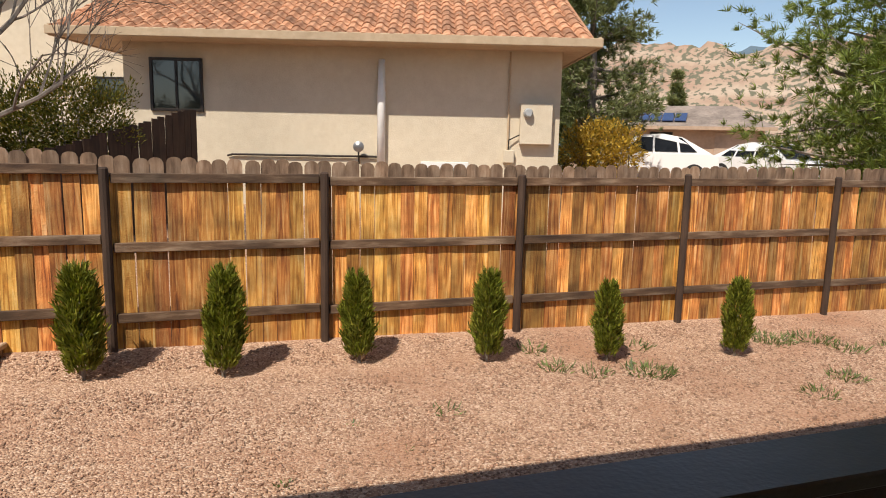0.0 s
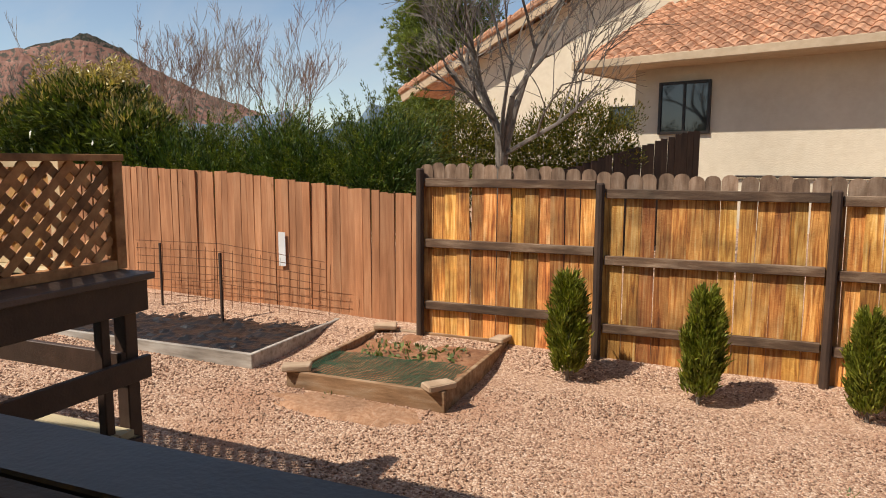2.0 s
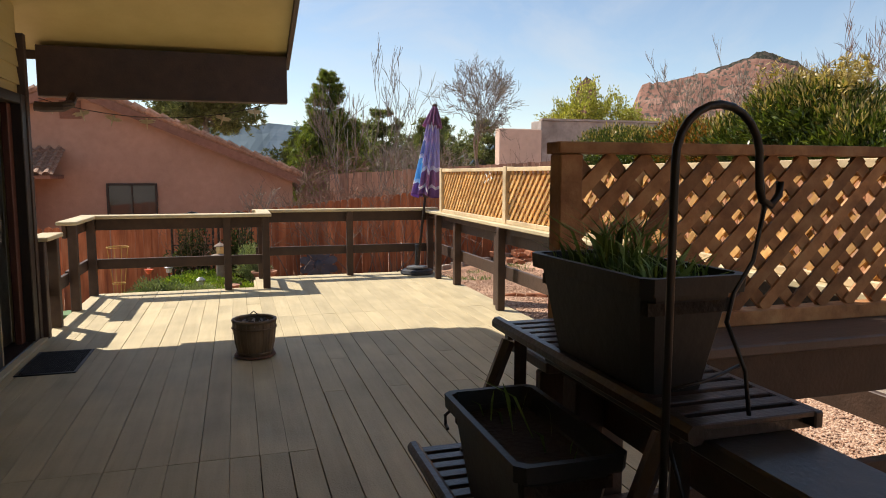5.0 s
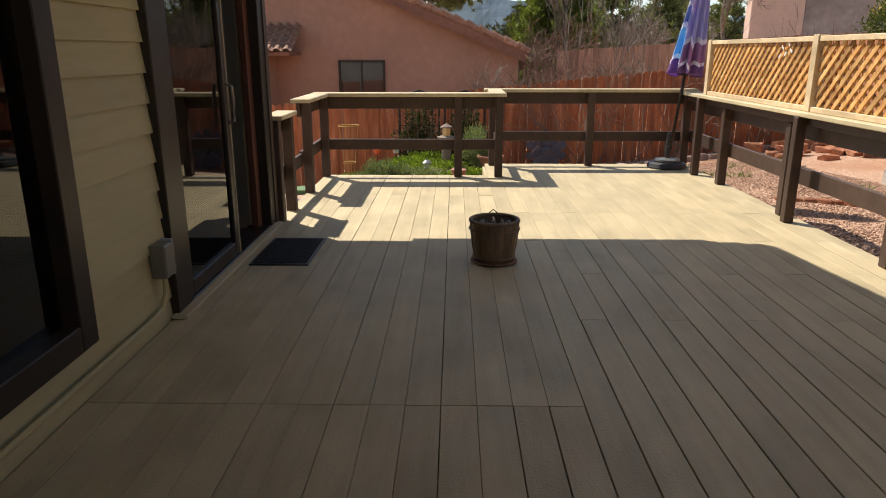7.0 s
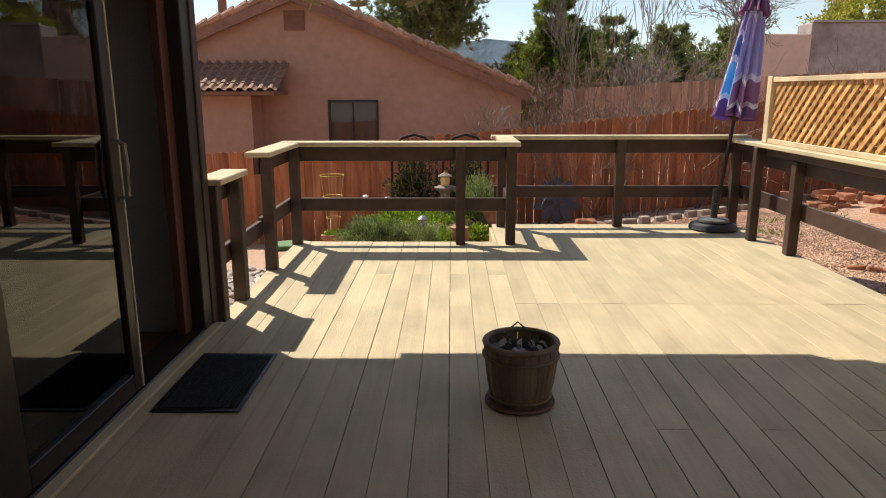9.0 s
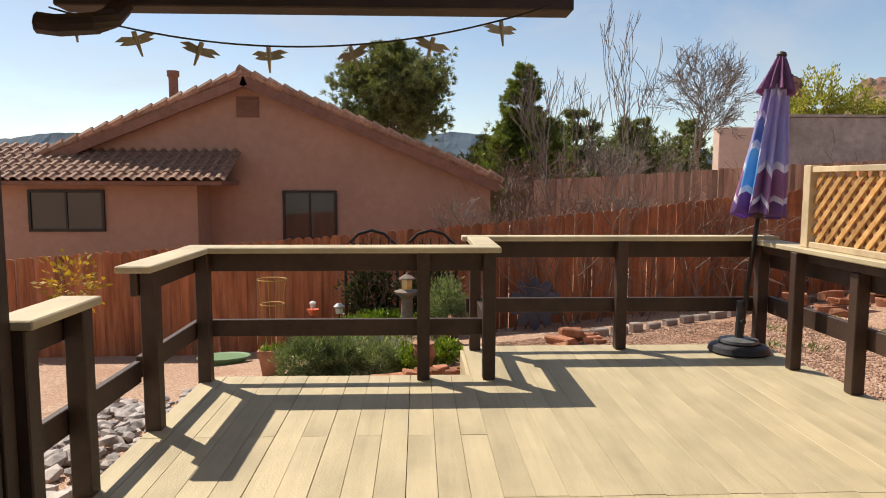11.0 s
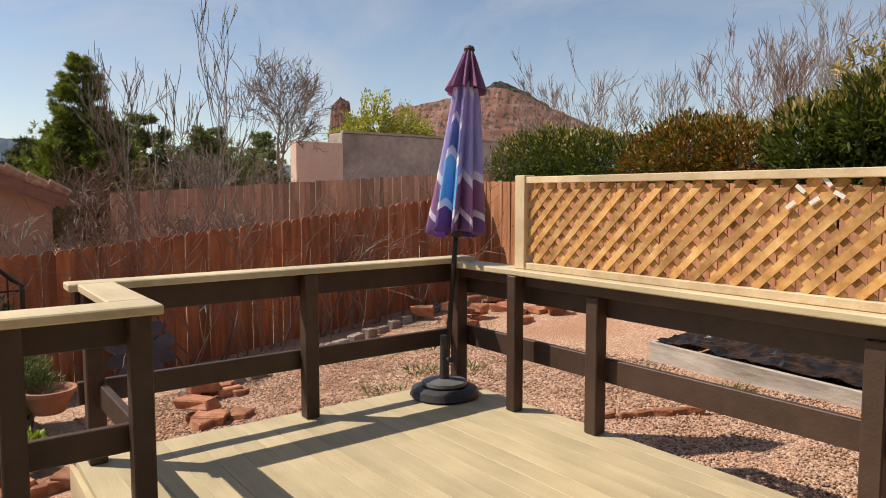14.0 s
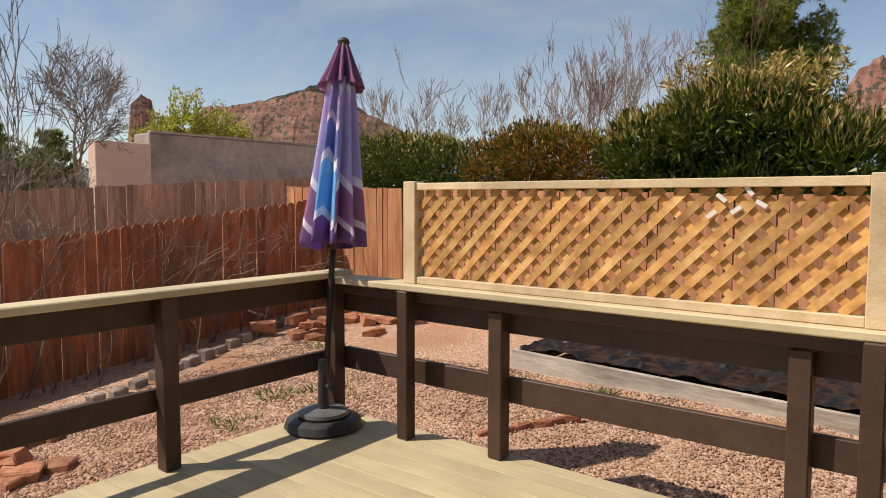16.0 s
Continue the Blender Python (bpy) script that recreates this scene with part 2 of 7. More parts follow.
# ---------------------------------------------------------------- ground
GX = (-400, -60, -22, -15, -10, -7.5, -5, 0, 5, 12, 60, 400)
GY = (-400, -60, -3, 0, 4, 6.3, 7.0, 12, 60, 400)
GZ = (
    (-2.0, -2.0, -2.0, -2.0, -2.0, -2.0, -2.0, -2.0, -2.0, -2.0),
    (-2.0, -2.0, -1.8, -1.5, -1.0, -0.6, -0.5, 0.2, 1.5, 1.5),
    (-2.0, -2.0, -1.5, -1.3, -0.8, -0.5, -0.4, 0.2, 1.5, 1.5),
    (-2.0, -2.0, -1.35, -1.10, -0.68, -0.42, -0.35, 0.2, 1.5, 1.5),
    (-2.0, -1.5, -0.75, -0.50, -0.33, -0.28, -0.25, 0.2, 1.5, 1.5),
    (-2.0, -1.5, -0.72, -0.55, -0.36, -0.30, -0.27, 0.2, 1.5, 1.5),
    (-2.0, -1.5, -0.70, -0.60, -0.50, -0.45, -0.33, 0.2, 1.5, 1.5),
    (-2.0, -1.5, -0.70, -0.65, -0.60, -0.57, -0.44, 0.3, 1.0, 1.0),
    (-2.0, -1.5, -0.75, -0.70, -0.66, -0.62, -0.56, 0.3, 0.5, 0.5),
    (-2.0, -1.5, -0.80, -0.75, -0.72, -0.70, -0.68, 0.3, 0.3, 0.3),
    (-2.0, -1.5, -0.80, -0.75, -0.70, -0.60, -0.50, 0.2, 0.2, 0.2),
    (-2.0, -1.5, -0.80, -0.75, -0.70, -0.60, -0.50, 0.2, 0.2, 0.2),
)


def ground_z(x, y):
    i = max(0, min(len(GX) - 2, sum(1 for v in GX if v <= x) - 1))
    j = max(0, min(len(GY) - 2, sum(1 for v in GY if v <= y) - 1))
    u, v = frame_x(GX[i], GX[i + 1], x), frame_x(GY[j], GY[j + 1], y)
    z = (GZ[i][j] * (1 - u) + GZ[i + 1][j] * u) * (1 - v) + (GZ[i][j + 1] * (1 - u) + GZ[i + 1][j + 1] * u) * v
    if -17 < x < 13 and -6 < y < 10:
        z += 0.02 * noise.noise((x * 0.9, y * 0.9, 0)) + 0.008 * noise.noise((x * 3, y * 3, 4))
    return z


def gravel_material():
    m = bpy.data.materials.new("gravel")
    m.use_nodes = True
    n, l = m.node_tree.nodes, m.node_tree.links
    b = n["Principled BSDF"]
    b.inputs["Roughness"].default_value = 0.9
    tc = n.new("ShaderNodeTexCoord")
    v = n.new("ShaderNodeTexVoronoi")
    v.inputs["Scale"].default_value = 66
    v.inputs["Randomness"].default_value = 1.0
    l.new(tc.outputs["Object"], v.inputs["Vector"])
    sep = n.new("ShaderNodeSeparateColor")
    l.new(v.outputs["Color"], sep.inputs["Color"])
    r = n.new("ShaderNodeValToRGB")
    el = r.color_ramp.elements
    for i, (p, c) in enumerate(((0.0, (0.24, 0.128, 0.080)), (0.3, (0.40, 0.235, 0.152)), (0.7, (0.53, 0.34, 0.225)), (1.0, (0.68, 0.50, 0.375)))):
        if i > 1:
            el.new(p)
        el[i].position, el[i].color = p, (*c, 1)
    l.new(sep.outputs["Red"], r.inputs["Fac"])
    big = n.new("ShaderNodeTexNoise")
    big.inputs["Scale"].default_value = 0.7
    big.inputs["Detail"].default_value = 6
    l.new(tc.outputs["Object"], big.inputs["Vector"])
    br = n.new("ShaderNodeMapRange")
    br.inputs["From Min"].default_value = 0.52
    br.inputs["From Max"].default_value = 0.72
    br.inputs["To Max"].default_value = 0.85
    l.new(big.outputs["Fac"], br.inputs["Value"])
    mx = n.new("ShaderNodeMix")
    mx.data_type = "RGBA"
    mx.inputs["B"].default_value = (0.40, 0.205, 0.12, 1)
    l.new(br.outputs["Result"], mx.inputs["Factor"])
    l.new(r.outputs["Color"], mx.inputs["A"])
    l.new(mx.outputs["Result"], b.inputs["Base Color"])
    bp = n.new("ShaderNodeBump")
    bp.inputs["Strength"].default_value = 1.0
    bp.inputs["Distance"].default_value = 0.012
    bp.invert = True
    l.new(v.outputs["Distance"], bp.inputs["Height"])
    l.new(bp.outputs["Normal"], b.inputs["Normal"])
    return m


GRAVEL = gravel_material()


def make_ground():
    xs = [-1500, -400, -150, -60, -40, -30] + [round(-24 + 0.4 * i, 3) for i in range(96)] + [16, 20, 30, 60, 150, 400, 1500]
    ys = [-1500, -400, -150, -60, -30, -15] + [round(-8 + 0.4 * i, 3) for i in range(50)] + [14, 18, 25, 40, 60, 150, 400, 1500]
    bm = bmesh.new()
    grid = [[bm.verts.new((x, y, ground_z(x, y))) for y in ys] for x in xs]
    for i in range(len(xs) - 1):
        for j in range(len(ys) - 1):
            bm.faces.new((grid[i][j], grid[i + 1][j], grid[i + 1][j + 1], grid[i][j + 1]))
    tagged(part("ground", bm, GRAVEL, smooth=True), "pinkish tan gravel and bare red earth of the yard", "ground", kind="structure")


make_ground()

# ---------------------------------------------------------------- the deck
DX0, DX1 = -9.95, 6.0
BW = 0.145


def make_deck():
    floor = thing("floor", "raised deck of tan painted boards running lengthwise", "deck", kind="structure")
    meshes = {}
    y = -1.50
    k = 0
    while y < 2.93:
        w = min(BW - random.choice((0.001, 0.0015, 0.002, 0.0035)), 2.95 - y)
        west = -9.08 if y + w < 0.42 else DX0
        east = DX1 if y < 1.12 else -2.02
        cuts = [west, -7.14 - 0.004 * (k % 3) if y > 0.25 else -7.9 - 0.9 * (k % 2), -3.66 if y < 0.45 else -4.6 - 0.8 * (k % 3), east]
        if east > 0:
            cuts.insert(3, 1.5 - 1.1 * (k % 2))
        for a, b in zip(cuts, cuts[1:]):
            L = round(b - a - 0.004, 3)
            # the older boards in the middle of the deck have shrunk
            ww = w - (0.005 if y > 0.1 and -5.0 < (a + b) / 2 < 0.5 else 0.0)
            key = (L, round(ww, 4))
            if key not in meshes:
                bm = boxed(-L / 2, L / 2, -ww / 2, ww / 2, -0.038, 0, 0.0016)
                ob = part("board", bm, DECK, floor)
                meshes[key] = ob.data
            else:
                ob = share("board", meshes[key], Matrix(), floor)
            ob.matrix_basis = pose((a + b) / 2, y + w / 2, random.uniform(-0.0018, 0.0), random.uniform(-0.25, 0.25), 0, 0)
        y += BW
        k += 1
    # rim boards and joists below
    for x0, x1, y0, y1 in ((-9.10, -9.06, -1.50, 0.40), (-9.97, -9.93, 0.38, 2.95), (-9.97, -9.06, 0.36, 0.40), (-9.97, -2.0, 2.93, 2.97), (-2.02, -1.98, 1.12, 2.97), (-2.0, 6.0, 1.10, 1.14)):
        part("rim_board", boxed(x0, x1, y0, y1, -0.30, -0.042, 0.003), DECK if x0 < -9 else BROWN, floor)
    for x in (-9.5, -8.4, -7.2, -6, -4.8, -3.6, -2.4, -1.0, 0.6, 2.2, 3.8):
        part("joist", boxed(x, x + 0.04, -1.49 if x > -9 else 0.44, 1.09 if x > -2 else 2.92, -0.28, -0.043), BROWN, floor)


make_deck()


def make_post(name, x, y, z0, z1, parent, s=0.088, material=None):
    ob = part(name, boxed(-s / 2, s / 2, -s / 2, s / 2, 0, z1 - z0, 0.006), material or BROWN, parent)
    ob.matrix_basis = pose(x, y, z0)
    return ob


def board_x(name, x0, x1, y, z0, z1, parent, th=0.038, material=None):
    return part(name, boxed(x0, x1, y - th / 2, y + th / 2, z0, z1, 0.004), material or BROWN, parent)


def board_y(name, x, y0, y1, z0, z1, parent, th=0.038, material=None):
    return part(name, boxed(x - th / 2, x + th / 2, y0, y1, z0, z1, 0.004), material or BROWN, parent)


def make_railings():
    # side of the house, towards the steps
    r = thing("railing", "dark brown timber railing with a tan cap beside the house wall", "railing", group="deck railings")
    for x in (-6.80, -7.24):
        make_post("post", x, -1.47, -0.3, 0.84, r)
    board_x("upper_board", -7.29, -6.745, -1.535, 0.70, 0.84, r)
    board_x("lower_board", -8.0, -6.745, -1.535, 0.28, 0.40, r)
    part("cap", boxed(-7.30, -6.745, -1.57, -1.39, 0.842, 0.88, 0.006), CAPT, r, "tan painted cap board")
    r = thing("railing", "dark brown timber railing with a tan cap at the deck's corner", "railing", group="deck railings")
    for x in (-8.05, -8.98):
        make_post("post", x, -1.47, -0.3, 0.90, r)
    board_x("upper_board", -9.08, -7.98, -1.535, 0.76, 0.90, r)
    board_x("lower_board", -9.08, -8.02, -1.535, 0.30, 0.42, r)
    part("cap", boxed(-8.84, -7.86, -1.58, -1.39, 0.902, 0.94, 0.006), CAPT, r, "tan painted cap board")
    # west side, first stretch, and the jog
    r = thing("railing", "dark brown timber railing with a tan cap along the garden bed", "railing", group="deck railings")
    for y in (0.04, 0.50):
        make_post("post", -8.98, y, 0.0, 0.90, r)
    board_y("upper_board", -9.045, -1.52, 0.545, 0.76, 0.90, r)
    board_y("lower_board", -9.045, -1.52, 0.545, 0.30, 0.42, r)
    part("cap", boxed(-9.06, -8.85, -1.58, 0.57, 0.902, 0.942, 0.006), CAPT, r, "tan painted cap board")
    board_x("upper_board", -9.80, -9.03, 0.50, 0.76, 0.90, r)
    board_x("lower_board", -9.80, -9.03, 0.50, 0.30, 0.42, r)
    part("cap", boxed(-9.76, -9.062, 0.40, 0.57, 0.902, 0.942, 0.006), CAPT, r, "tan painted cap board")
    # west side, second stretch
    r = thing("railing", "dark brown timber railing with a tan cap facing the red fence", "railing", group="deck railings")
    for y in (0.47, 1.68, 2.86):
        make_post("post", -9.82, y, 0.0, 0.90, r)
    board_y("upper_board", -9.885, 0.40, 2.95, 0.76, 0.90, r)
    board_y("lower_board", -9.885, 0.40, 2.95, 0.30, 0.42, r)
    part("cap", boxed(-9.92, -9.762, 0.36, 2.97, 0.902, 0.942, 0.006), CAPT, r, "tan painted cap board")
    # north side, under the lattice
    r = thing("railing", "dark brown timber railing with a tan cap below the lattice screen", "railing", group="deck railings")
    for x in (-8.56, -7.09, -5.55, -4.0):
        make_post("post", x, 2.87, 0.0, 0.80, r)
    board_x("upper_board", -9.80, -2.05, 2.932, 0.68, 0.80, r)
    board_x("upper_board", -9.80, -2.05, 2.852, 0.805, 0.87, r)
    board_x("lower_board", -9.80, -2.05, 2.932, 0.30, 0.44, r)
    part("cap", boxed(-9.76, -2.32, 2.76, 2.97, 0.874, 0.912, 0.006), CAPT, r, "tan painted cap board")
    # east end, under the near lattice
    r = thing("railing", "dark brown timber railing under the weathered lattice screen", "railing", group="deck railings")
    for y in (3.0, 2.84, 1.30):
        make_post("post", -2.10, y, -0.5, 0.80, r, 0.088 if y != 2.84 else 0.06)
    board_y("upper_board", -2.02, 1.02, 3.08, 0.66, 0.835, r)
    board_y("lower_board", -2.02, 1.02, 3.08, 0.27, 0.40, r)
    part("cap", boxed(-2.30, -1.96, 1.02, 3.10, 0.838, 0.876, 0.006), mat("worn_cap_paint", [(0.085, 0.055, 0.042), (0.14, 0.095, 0.075)], (12, 4, 12), 0.5, 0.2, 70, 1.5, stain=0.3), r, "wide dark brown cap board")
    # beside the start of the walk
    r = thing("railing", "dark brown timber railing with a slate brown cap", "railing", group="deck railings")
    for x in (-1.85, -0.3, 1.4, 3.1, 4.8):
        make_post("post", x, 1.08, -0.3, 0.86, r)
    board_x("upper_board", -1.95, 6.0, 1.145, 0.72, 0.86, r)
    board_x("lower_board", -1.95, 6.0, 1.145, 0.30, 0.42, r)
    part("cap", boxed(-1.94, 6.0, 1.0, 1.2, 0.885, 0.925, 0.006), mat("slate_paint", [(0.075, 0.071, 0.070), (0.105, 0.10, 0.098)], (4, 12, 12), 0.36, 0.15, 70, 1.5, stain=0.2), r, "smooth slate brown cap board")
    part("under_cap", boxed(-1.94, 6.0, 1.03, 1.17, 0.862, 0.884, 0.003), BROWN, r)


make_railings()


def lattice_panel(name, parent, u0, u1, z0, z1, along, at, material, pitch=0.125, width=0.038):
    """Two crossed layers of diagonal slats, clipped to the frame."""
    cache = {}
    for layer, s in ((0, 1), (1, -1)):
        off = at + (0.006 if (layer == 1) == (along == "x") else -0.006)
        step = pitch * math.sqrt(2)
        c = (u0 - z1 if s > 0 else u0 + z0) - step
        end = (u1 - z0 if s > 0 else u1 + z1) + step
        while c < end:
            # centre line u = c + s z
            za, zb = z0, z1
            ua, ub = c + s * za, c + s * zb
            lo, hi = (ua, ub) if s > 0 else (ub, ua)
            if lo < u0:
                if s > 0:
                    za = u0 - c
                else:
                    zb = c - u0
            if hi > u1:
                if s > 0:
                    zb = u1 - c
                else:
                    za = c - u1
            if zb - za > 0.03:
                L = (zb - za) * math.sqrt(2)
                key = round(L, 2)
                if key not in cache:
                    cache[key] = None
                zc = (za + zb) / 2
                uc = c + s * zc
                if cache[key] is None:
                    ob = part(name, boxed(-L / 2, L / 2, -0.0055, 0.0055, -width / 2, width / 2), material, parent)
                    cache[key] = ob.data
                else:
                    ob = share(name, cache[key], Matrix(), parent)
                if along == "x":
                    ob.matrix_basis = pose(uc, off, zc, 0, -45 * s, 0)
                else:
                    ob.matrix_basis = pose(off, uc, zc, 0, 0, 90) @ pose(0, 0, 0, 0, -45 * s, 0)
            c += step


def make_lattices():
    stops = (-9.155, -6.83, -4.41, -2.36)
    for k, (x0, x1) in enumerate(zip(stops, stops[1:])):
        s = thing("lattice_screen", "new honey coloured cedar lattice screen in a pale frame", "lattice", group="cedar lattice screens")
        for x in (x0, x1)[:2 if k == 2 else 1]:
            part("post", boxed(x - 0.045, x + 0.045, 2.82, 2.91, 0.913, 1.505, 0.004), CEDARF, s)
            if x < -3:
                make_post("lower_post", x, 2.79, 0.0, 0.873, s, 0.08)
        part("top_rail", boxed(x0 + 0.046, x1 - 0.046, 2.83, 2.90, 1.455, 1.495, 0.003), CEDARF, s)
        part("bottom_rail", boxed(x0 + 0.046, x1 - 0.046, 2.83, 2.90, 0.914, 0.955, 0.003), CEDARF, s)
        lattice_panel("slat", s, x0 + 0.046, x1 - 0.046, 0.956, 1.454, "x", 2.865, CEDAR, 0.078, 0.036)
    s = thing("lattice_screen", "weathered red-brown lattice screen standing on the dark railing", "lattice", group="cedar lattice screens")
    part("post", boxed(-2.28, -2.20, 1.17, 1.25, 0.877, 1.489, 0.004), CEDARD, s)
    part("post", boxed(-2.28, -2.20, 3.065, 3.135, 0.877, 1.489, 0.004), CEDARD, s)
    part("top_rail", boxed(-2.29, -2.19, 1.16, 3.14, 1.49, 1.528, 0.003), CEDARD, s)
    part("bottom_rail", boxed(-2.28, -2.20, 1.251, 3.064, 0.877, 0.93, 0.003), CEDARD, s)
    lattice_panel("slat", s, 1.251, 3.064, 0.931, 1.489, "y", -2.24, CEDARD, 0.0935, 0.046)


make_lattices()


def make_tape():
    t = thing("reflective_tape", "torn white reflective tape strips tied to the lattice", "tape")
    for x, z, a in ((-7.42, 1.41, 40), (-7.36, 1.36, -35), (-7.31, 1.44, 50), (-7.26, 1.385, 30), (-7.46, 1.34, -40)):
        part("strip", boxed(-0.024, 0.024, -0.001, 0.001, -0.009, 0.009), WHITE, t).matrix_basis = pose(x, 2.842, z, 0, a, 0)


make_tape()


# ---------------------------------------------------------------- fences
def picket_mesh(name, w, h, th, ears, material, holder, weathered=None):
    """One board standing on z = 0, its top corners cut when it has ears."""
    if ears:
        e = w * 0.36
        pts = [(-w / 2, 0), (w / 2, 0), (w / 2, h - e), (w / 2 - e * 0.35, h - e * 0.3), (w / 2 - e, h), (-w / 2 + e, h), (-w / 2 + e * 0.35, h - e * 0.3), (-w / 2, h - e)]
    else:
        pts = [(-w / 2, 0), (w / 2, 0), (w / 2, h), (-w / 2, h)]
    bm = prism(bmesh.new(), pts, th, pose(0, th / 2, 0, 90, 0, 0))
    cut = h - 0.20
    if weathered:
        bmesh.ops.bisect_plane(bm, geom=bm.verts[:] + bm.edges[:] + bm.faces[:], plane_co=(0, 0, cut), plane_no=(0, 0, 1))
    ob = part(name, bm, material, holder)
    if weathered:
        ob.data.materials.append(weathered)
        for f in ob.data.polygons:
            f.material_index = 1 if f.center.z > cut else 0
    return ob


def make_fence(label, a, b, tops, bots, material, ears=True, w=0.135, gap=0.006, th=0.018, seed=1, jitter=0.012, weathered=None):
    """Boards from a to b in plan; tops and bots are heights along it."""
    rnd = random.Random(seed)
    a, b = Vector(a), Vector(b)
    L = (b - a).length
    d = (b - a) / L
    ang = math.degrees(math.atan2(d.y, d.x))
    f = thing("fence", label, "fence", kind="structure")
    f.name = "fence_wall"
    n = int(L / (w + gap))
    base = {}
    for i in range(n):
        t = (i + 0.5) / n
        zt = np.interp(t, [p for p, _ in tops], [z for _, z in tops]) + rnd.uniform(-jitter, jitter)
        zb = np.interp(t, [p for p, _ in bots], [z for _, z in bots])
        h = round(float(zt - zb), 2)
        ww = rnd.choice((w + gap - 0.001, w + gap - 0.001, w + gap - 0.003, w))
        key = (h, ww)
        if key not in base:
            ob = picket_mesh("board", ww, h, th, ears, material, f, weathered)
            base[key] = ob.data
        else:
            ob = share("board", base[key], Matrix(), f)
        p = a + d * (L * t)
        ob.matrix_basis = pose(p.x, p.y, float(zb), rnd.uniform(-0.4, 0.4), rnd.uniform(-0.5, 0.5), ang) @ pose(0, rnd.uniform(-0.005, 0.005), 0)
    return f


def fence_north():
    f = make_fence("old cedar board fence, orange and grey, with dark rails and posts", (-2.07, 6.99), (13.2, 6.99), ((0, 1.47), (0.05, 1.46), (0.16, 1.37), (0.4, 1.335), (1, 1.345)), ((0, -0.50), (1, -0.80)), FENCEB, w=0.138, weathered=FENCEG)
    posts = [(-2.05, 1.40), (-0.14, 1.27), (1.87, 1.235), (4.04, 1.22), (6.22, 1.235), (8.56, 1.21), (10.9, 1.2), (13.1, 1.2)]
    for (x, z), (x2, z2) in zip(posts, posts[1:]):
        for drop in (0.07, 0.72, 1.40):
            part("rail", boxed(x + 0.05, x2 - 0.05, 6.93, 6.975, -0.045, 0.045, 0.005), FENCER, f).matrix_basis = pose(0, 0, (z + z2) / 2 - drop)
    for x, z in posts:
        ob = part("post", tube(bmesh.new(), [(0, 0, -0.9), (0, 0, z + 0.0), (0, 0, z + 0.015)], [0.045, 0.043, 0.03], 10), FENCEP, f)
        ob.matrix_basis = pose(x, 6.925, 0)


fence_north()
make_fence("newer reddish cedar fence of upright boards behind the planting beds", (-16.0, 7.55), (-2.08, 7.22), ((0, 1.62), (0.6, 1.45), (0.8, 1.35), (1, 1.09)), ((0, -0.45), (0.75, -0.5), (1, -0.6)), FENCEN, ears=False, w=0.10, gap=0.004, th=0.02, seed=2, jitter=0.01)
make_fence("red-brown stained board fence along the lower garden", (-15.0, -9.0), (-15.0, 8.2), ((0, 0.0), (0.337, 0.39), (0.576, 0.72), (0.77, 1.07), (0.96, 1.44), (1, 1.5)), ((0, -1.8), (0.337, -1.45), (0.52, -1.15), (0.76, -0.75), (1, -0.4)), FENCEW, ears=True, w=0.14, seed=3)
make_fence("far weathered board fence above the lower garden", (-22.0, 3.0), (-22.0, 16.0), ((0, 1.42), (0.75, 2.0), (1, 2.15)), ((0, -0.9), (1, 0.2)), FENCEU, ears=False, w=0.14, seed=4, jitter=0.02)


# ---------------------------------------------------------------- own house and roof
def make_home():
    wall = thing("wall_south", "cream lap-sided wall of the house beside the deck", "wall", kind="structure")
    z, k = -0.03, 0
    # lap boards either side of the glass door and the window
    while z < 2.55:
        spans = [(-4.60, -3.74)] if 0.27 < z + 0.07 < 2.02 else [(-4.60, 6.0)]
        if z > 2.03:
            spans = [(-6.70, 6.0)]
        elif 0.27 < z + 0.07:
            spans += [(-2.2, 6.0)]
        for a, b in spans:
            bm = bmesh.new()
            pr = [(-1.53, z), (-1.507, z), (-1.524, z + 0.145), (-1.53, z + 0.145)]
            vs = [[bm.verts.new((x, y, zz)) for y, zz in pr] for x in (a, b)]
            for i in range(4):
                bm.faces.new((vs[0][i], vs[0][(i + 1) % 4], vs[1][(i + 1) % 4], vs[1][i]))
            bm.faces.new(vs[0][::-1])
            bm.faces.new(vs[1])
            part("lap_board", bm, SIDING, wall)
        z += 0.145
    core = bmesh.new()
    for x0, x1, z0, z1 in ((-6.72, -6.66, -1.2, 2.9), (-4.60, -3.74, -1.2, 2.9), (-6.66, -4.60, 2.06, 2.9), (-6.66, -4.60, -1.2, -0.04), (-3.74, -2.2, 2.0, 2.9), (-3.74, -2.2, -1.2, 0.26), (-2.2, 6.0, -1.2, 2.9)):
        box(core, x0, x1, -1.68, -1.532, z0, z1)
    part("wall_core", core, SIDING, wall)
    room = bmesh.new()
    for b in ((-6.72, 6.0, -6.5, -6.4, -1.2, 2.9), (-6.72, -6.67, -6.4, -1.69, -1.2, 2.9), (5.9, 6.0, -6.4, -1.69, -0.05, 2.9), (-6.66, 5.9, -6.4, -1.69, 2.6, 2.7)):
        box(room, *b)
    tagged(part("wall_room", room, mat("room_paint", [(0.40, 0.38, 0.34), (0.46, 0.44, 0.40)], stain=0.1)), "plain off-white walls of the room behind the glass", "wall", kind="structure")
    tagged(part("floor_room", boxed(-6.66, 5.9, -6.4, -1.69, -0.08, -0.03), mat("room_floor", [(0.12, 0.04, 0.02), (0.18, 0.07, 0.035)], (2, 9, 9), 0.4)), "dark red wooden floor inside the house", "floor", kind="structure")


make_home()


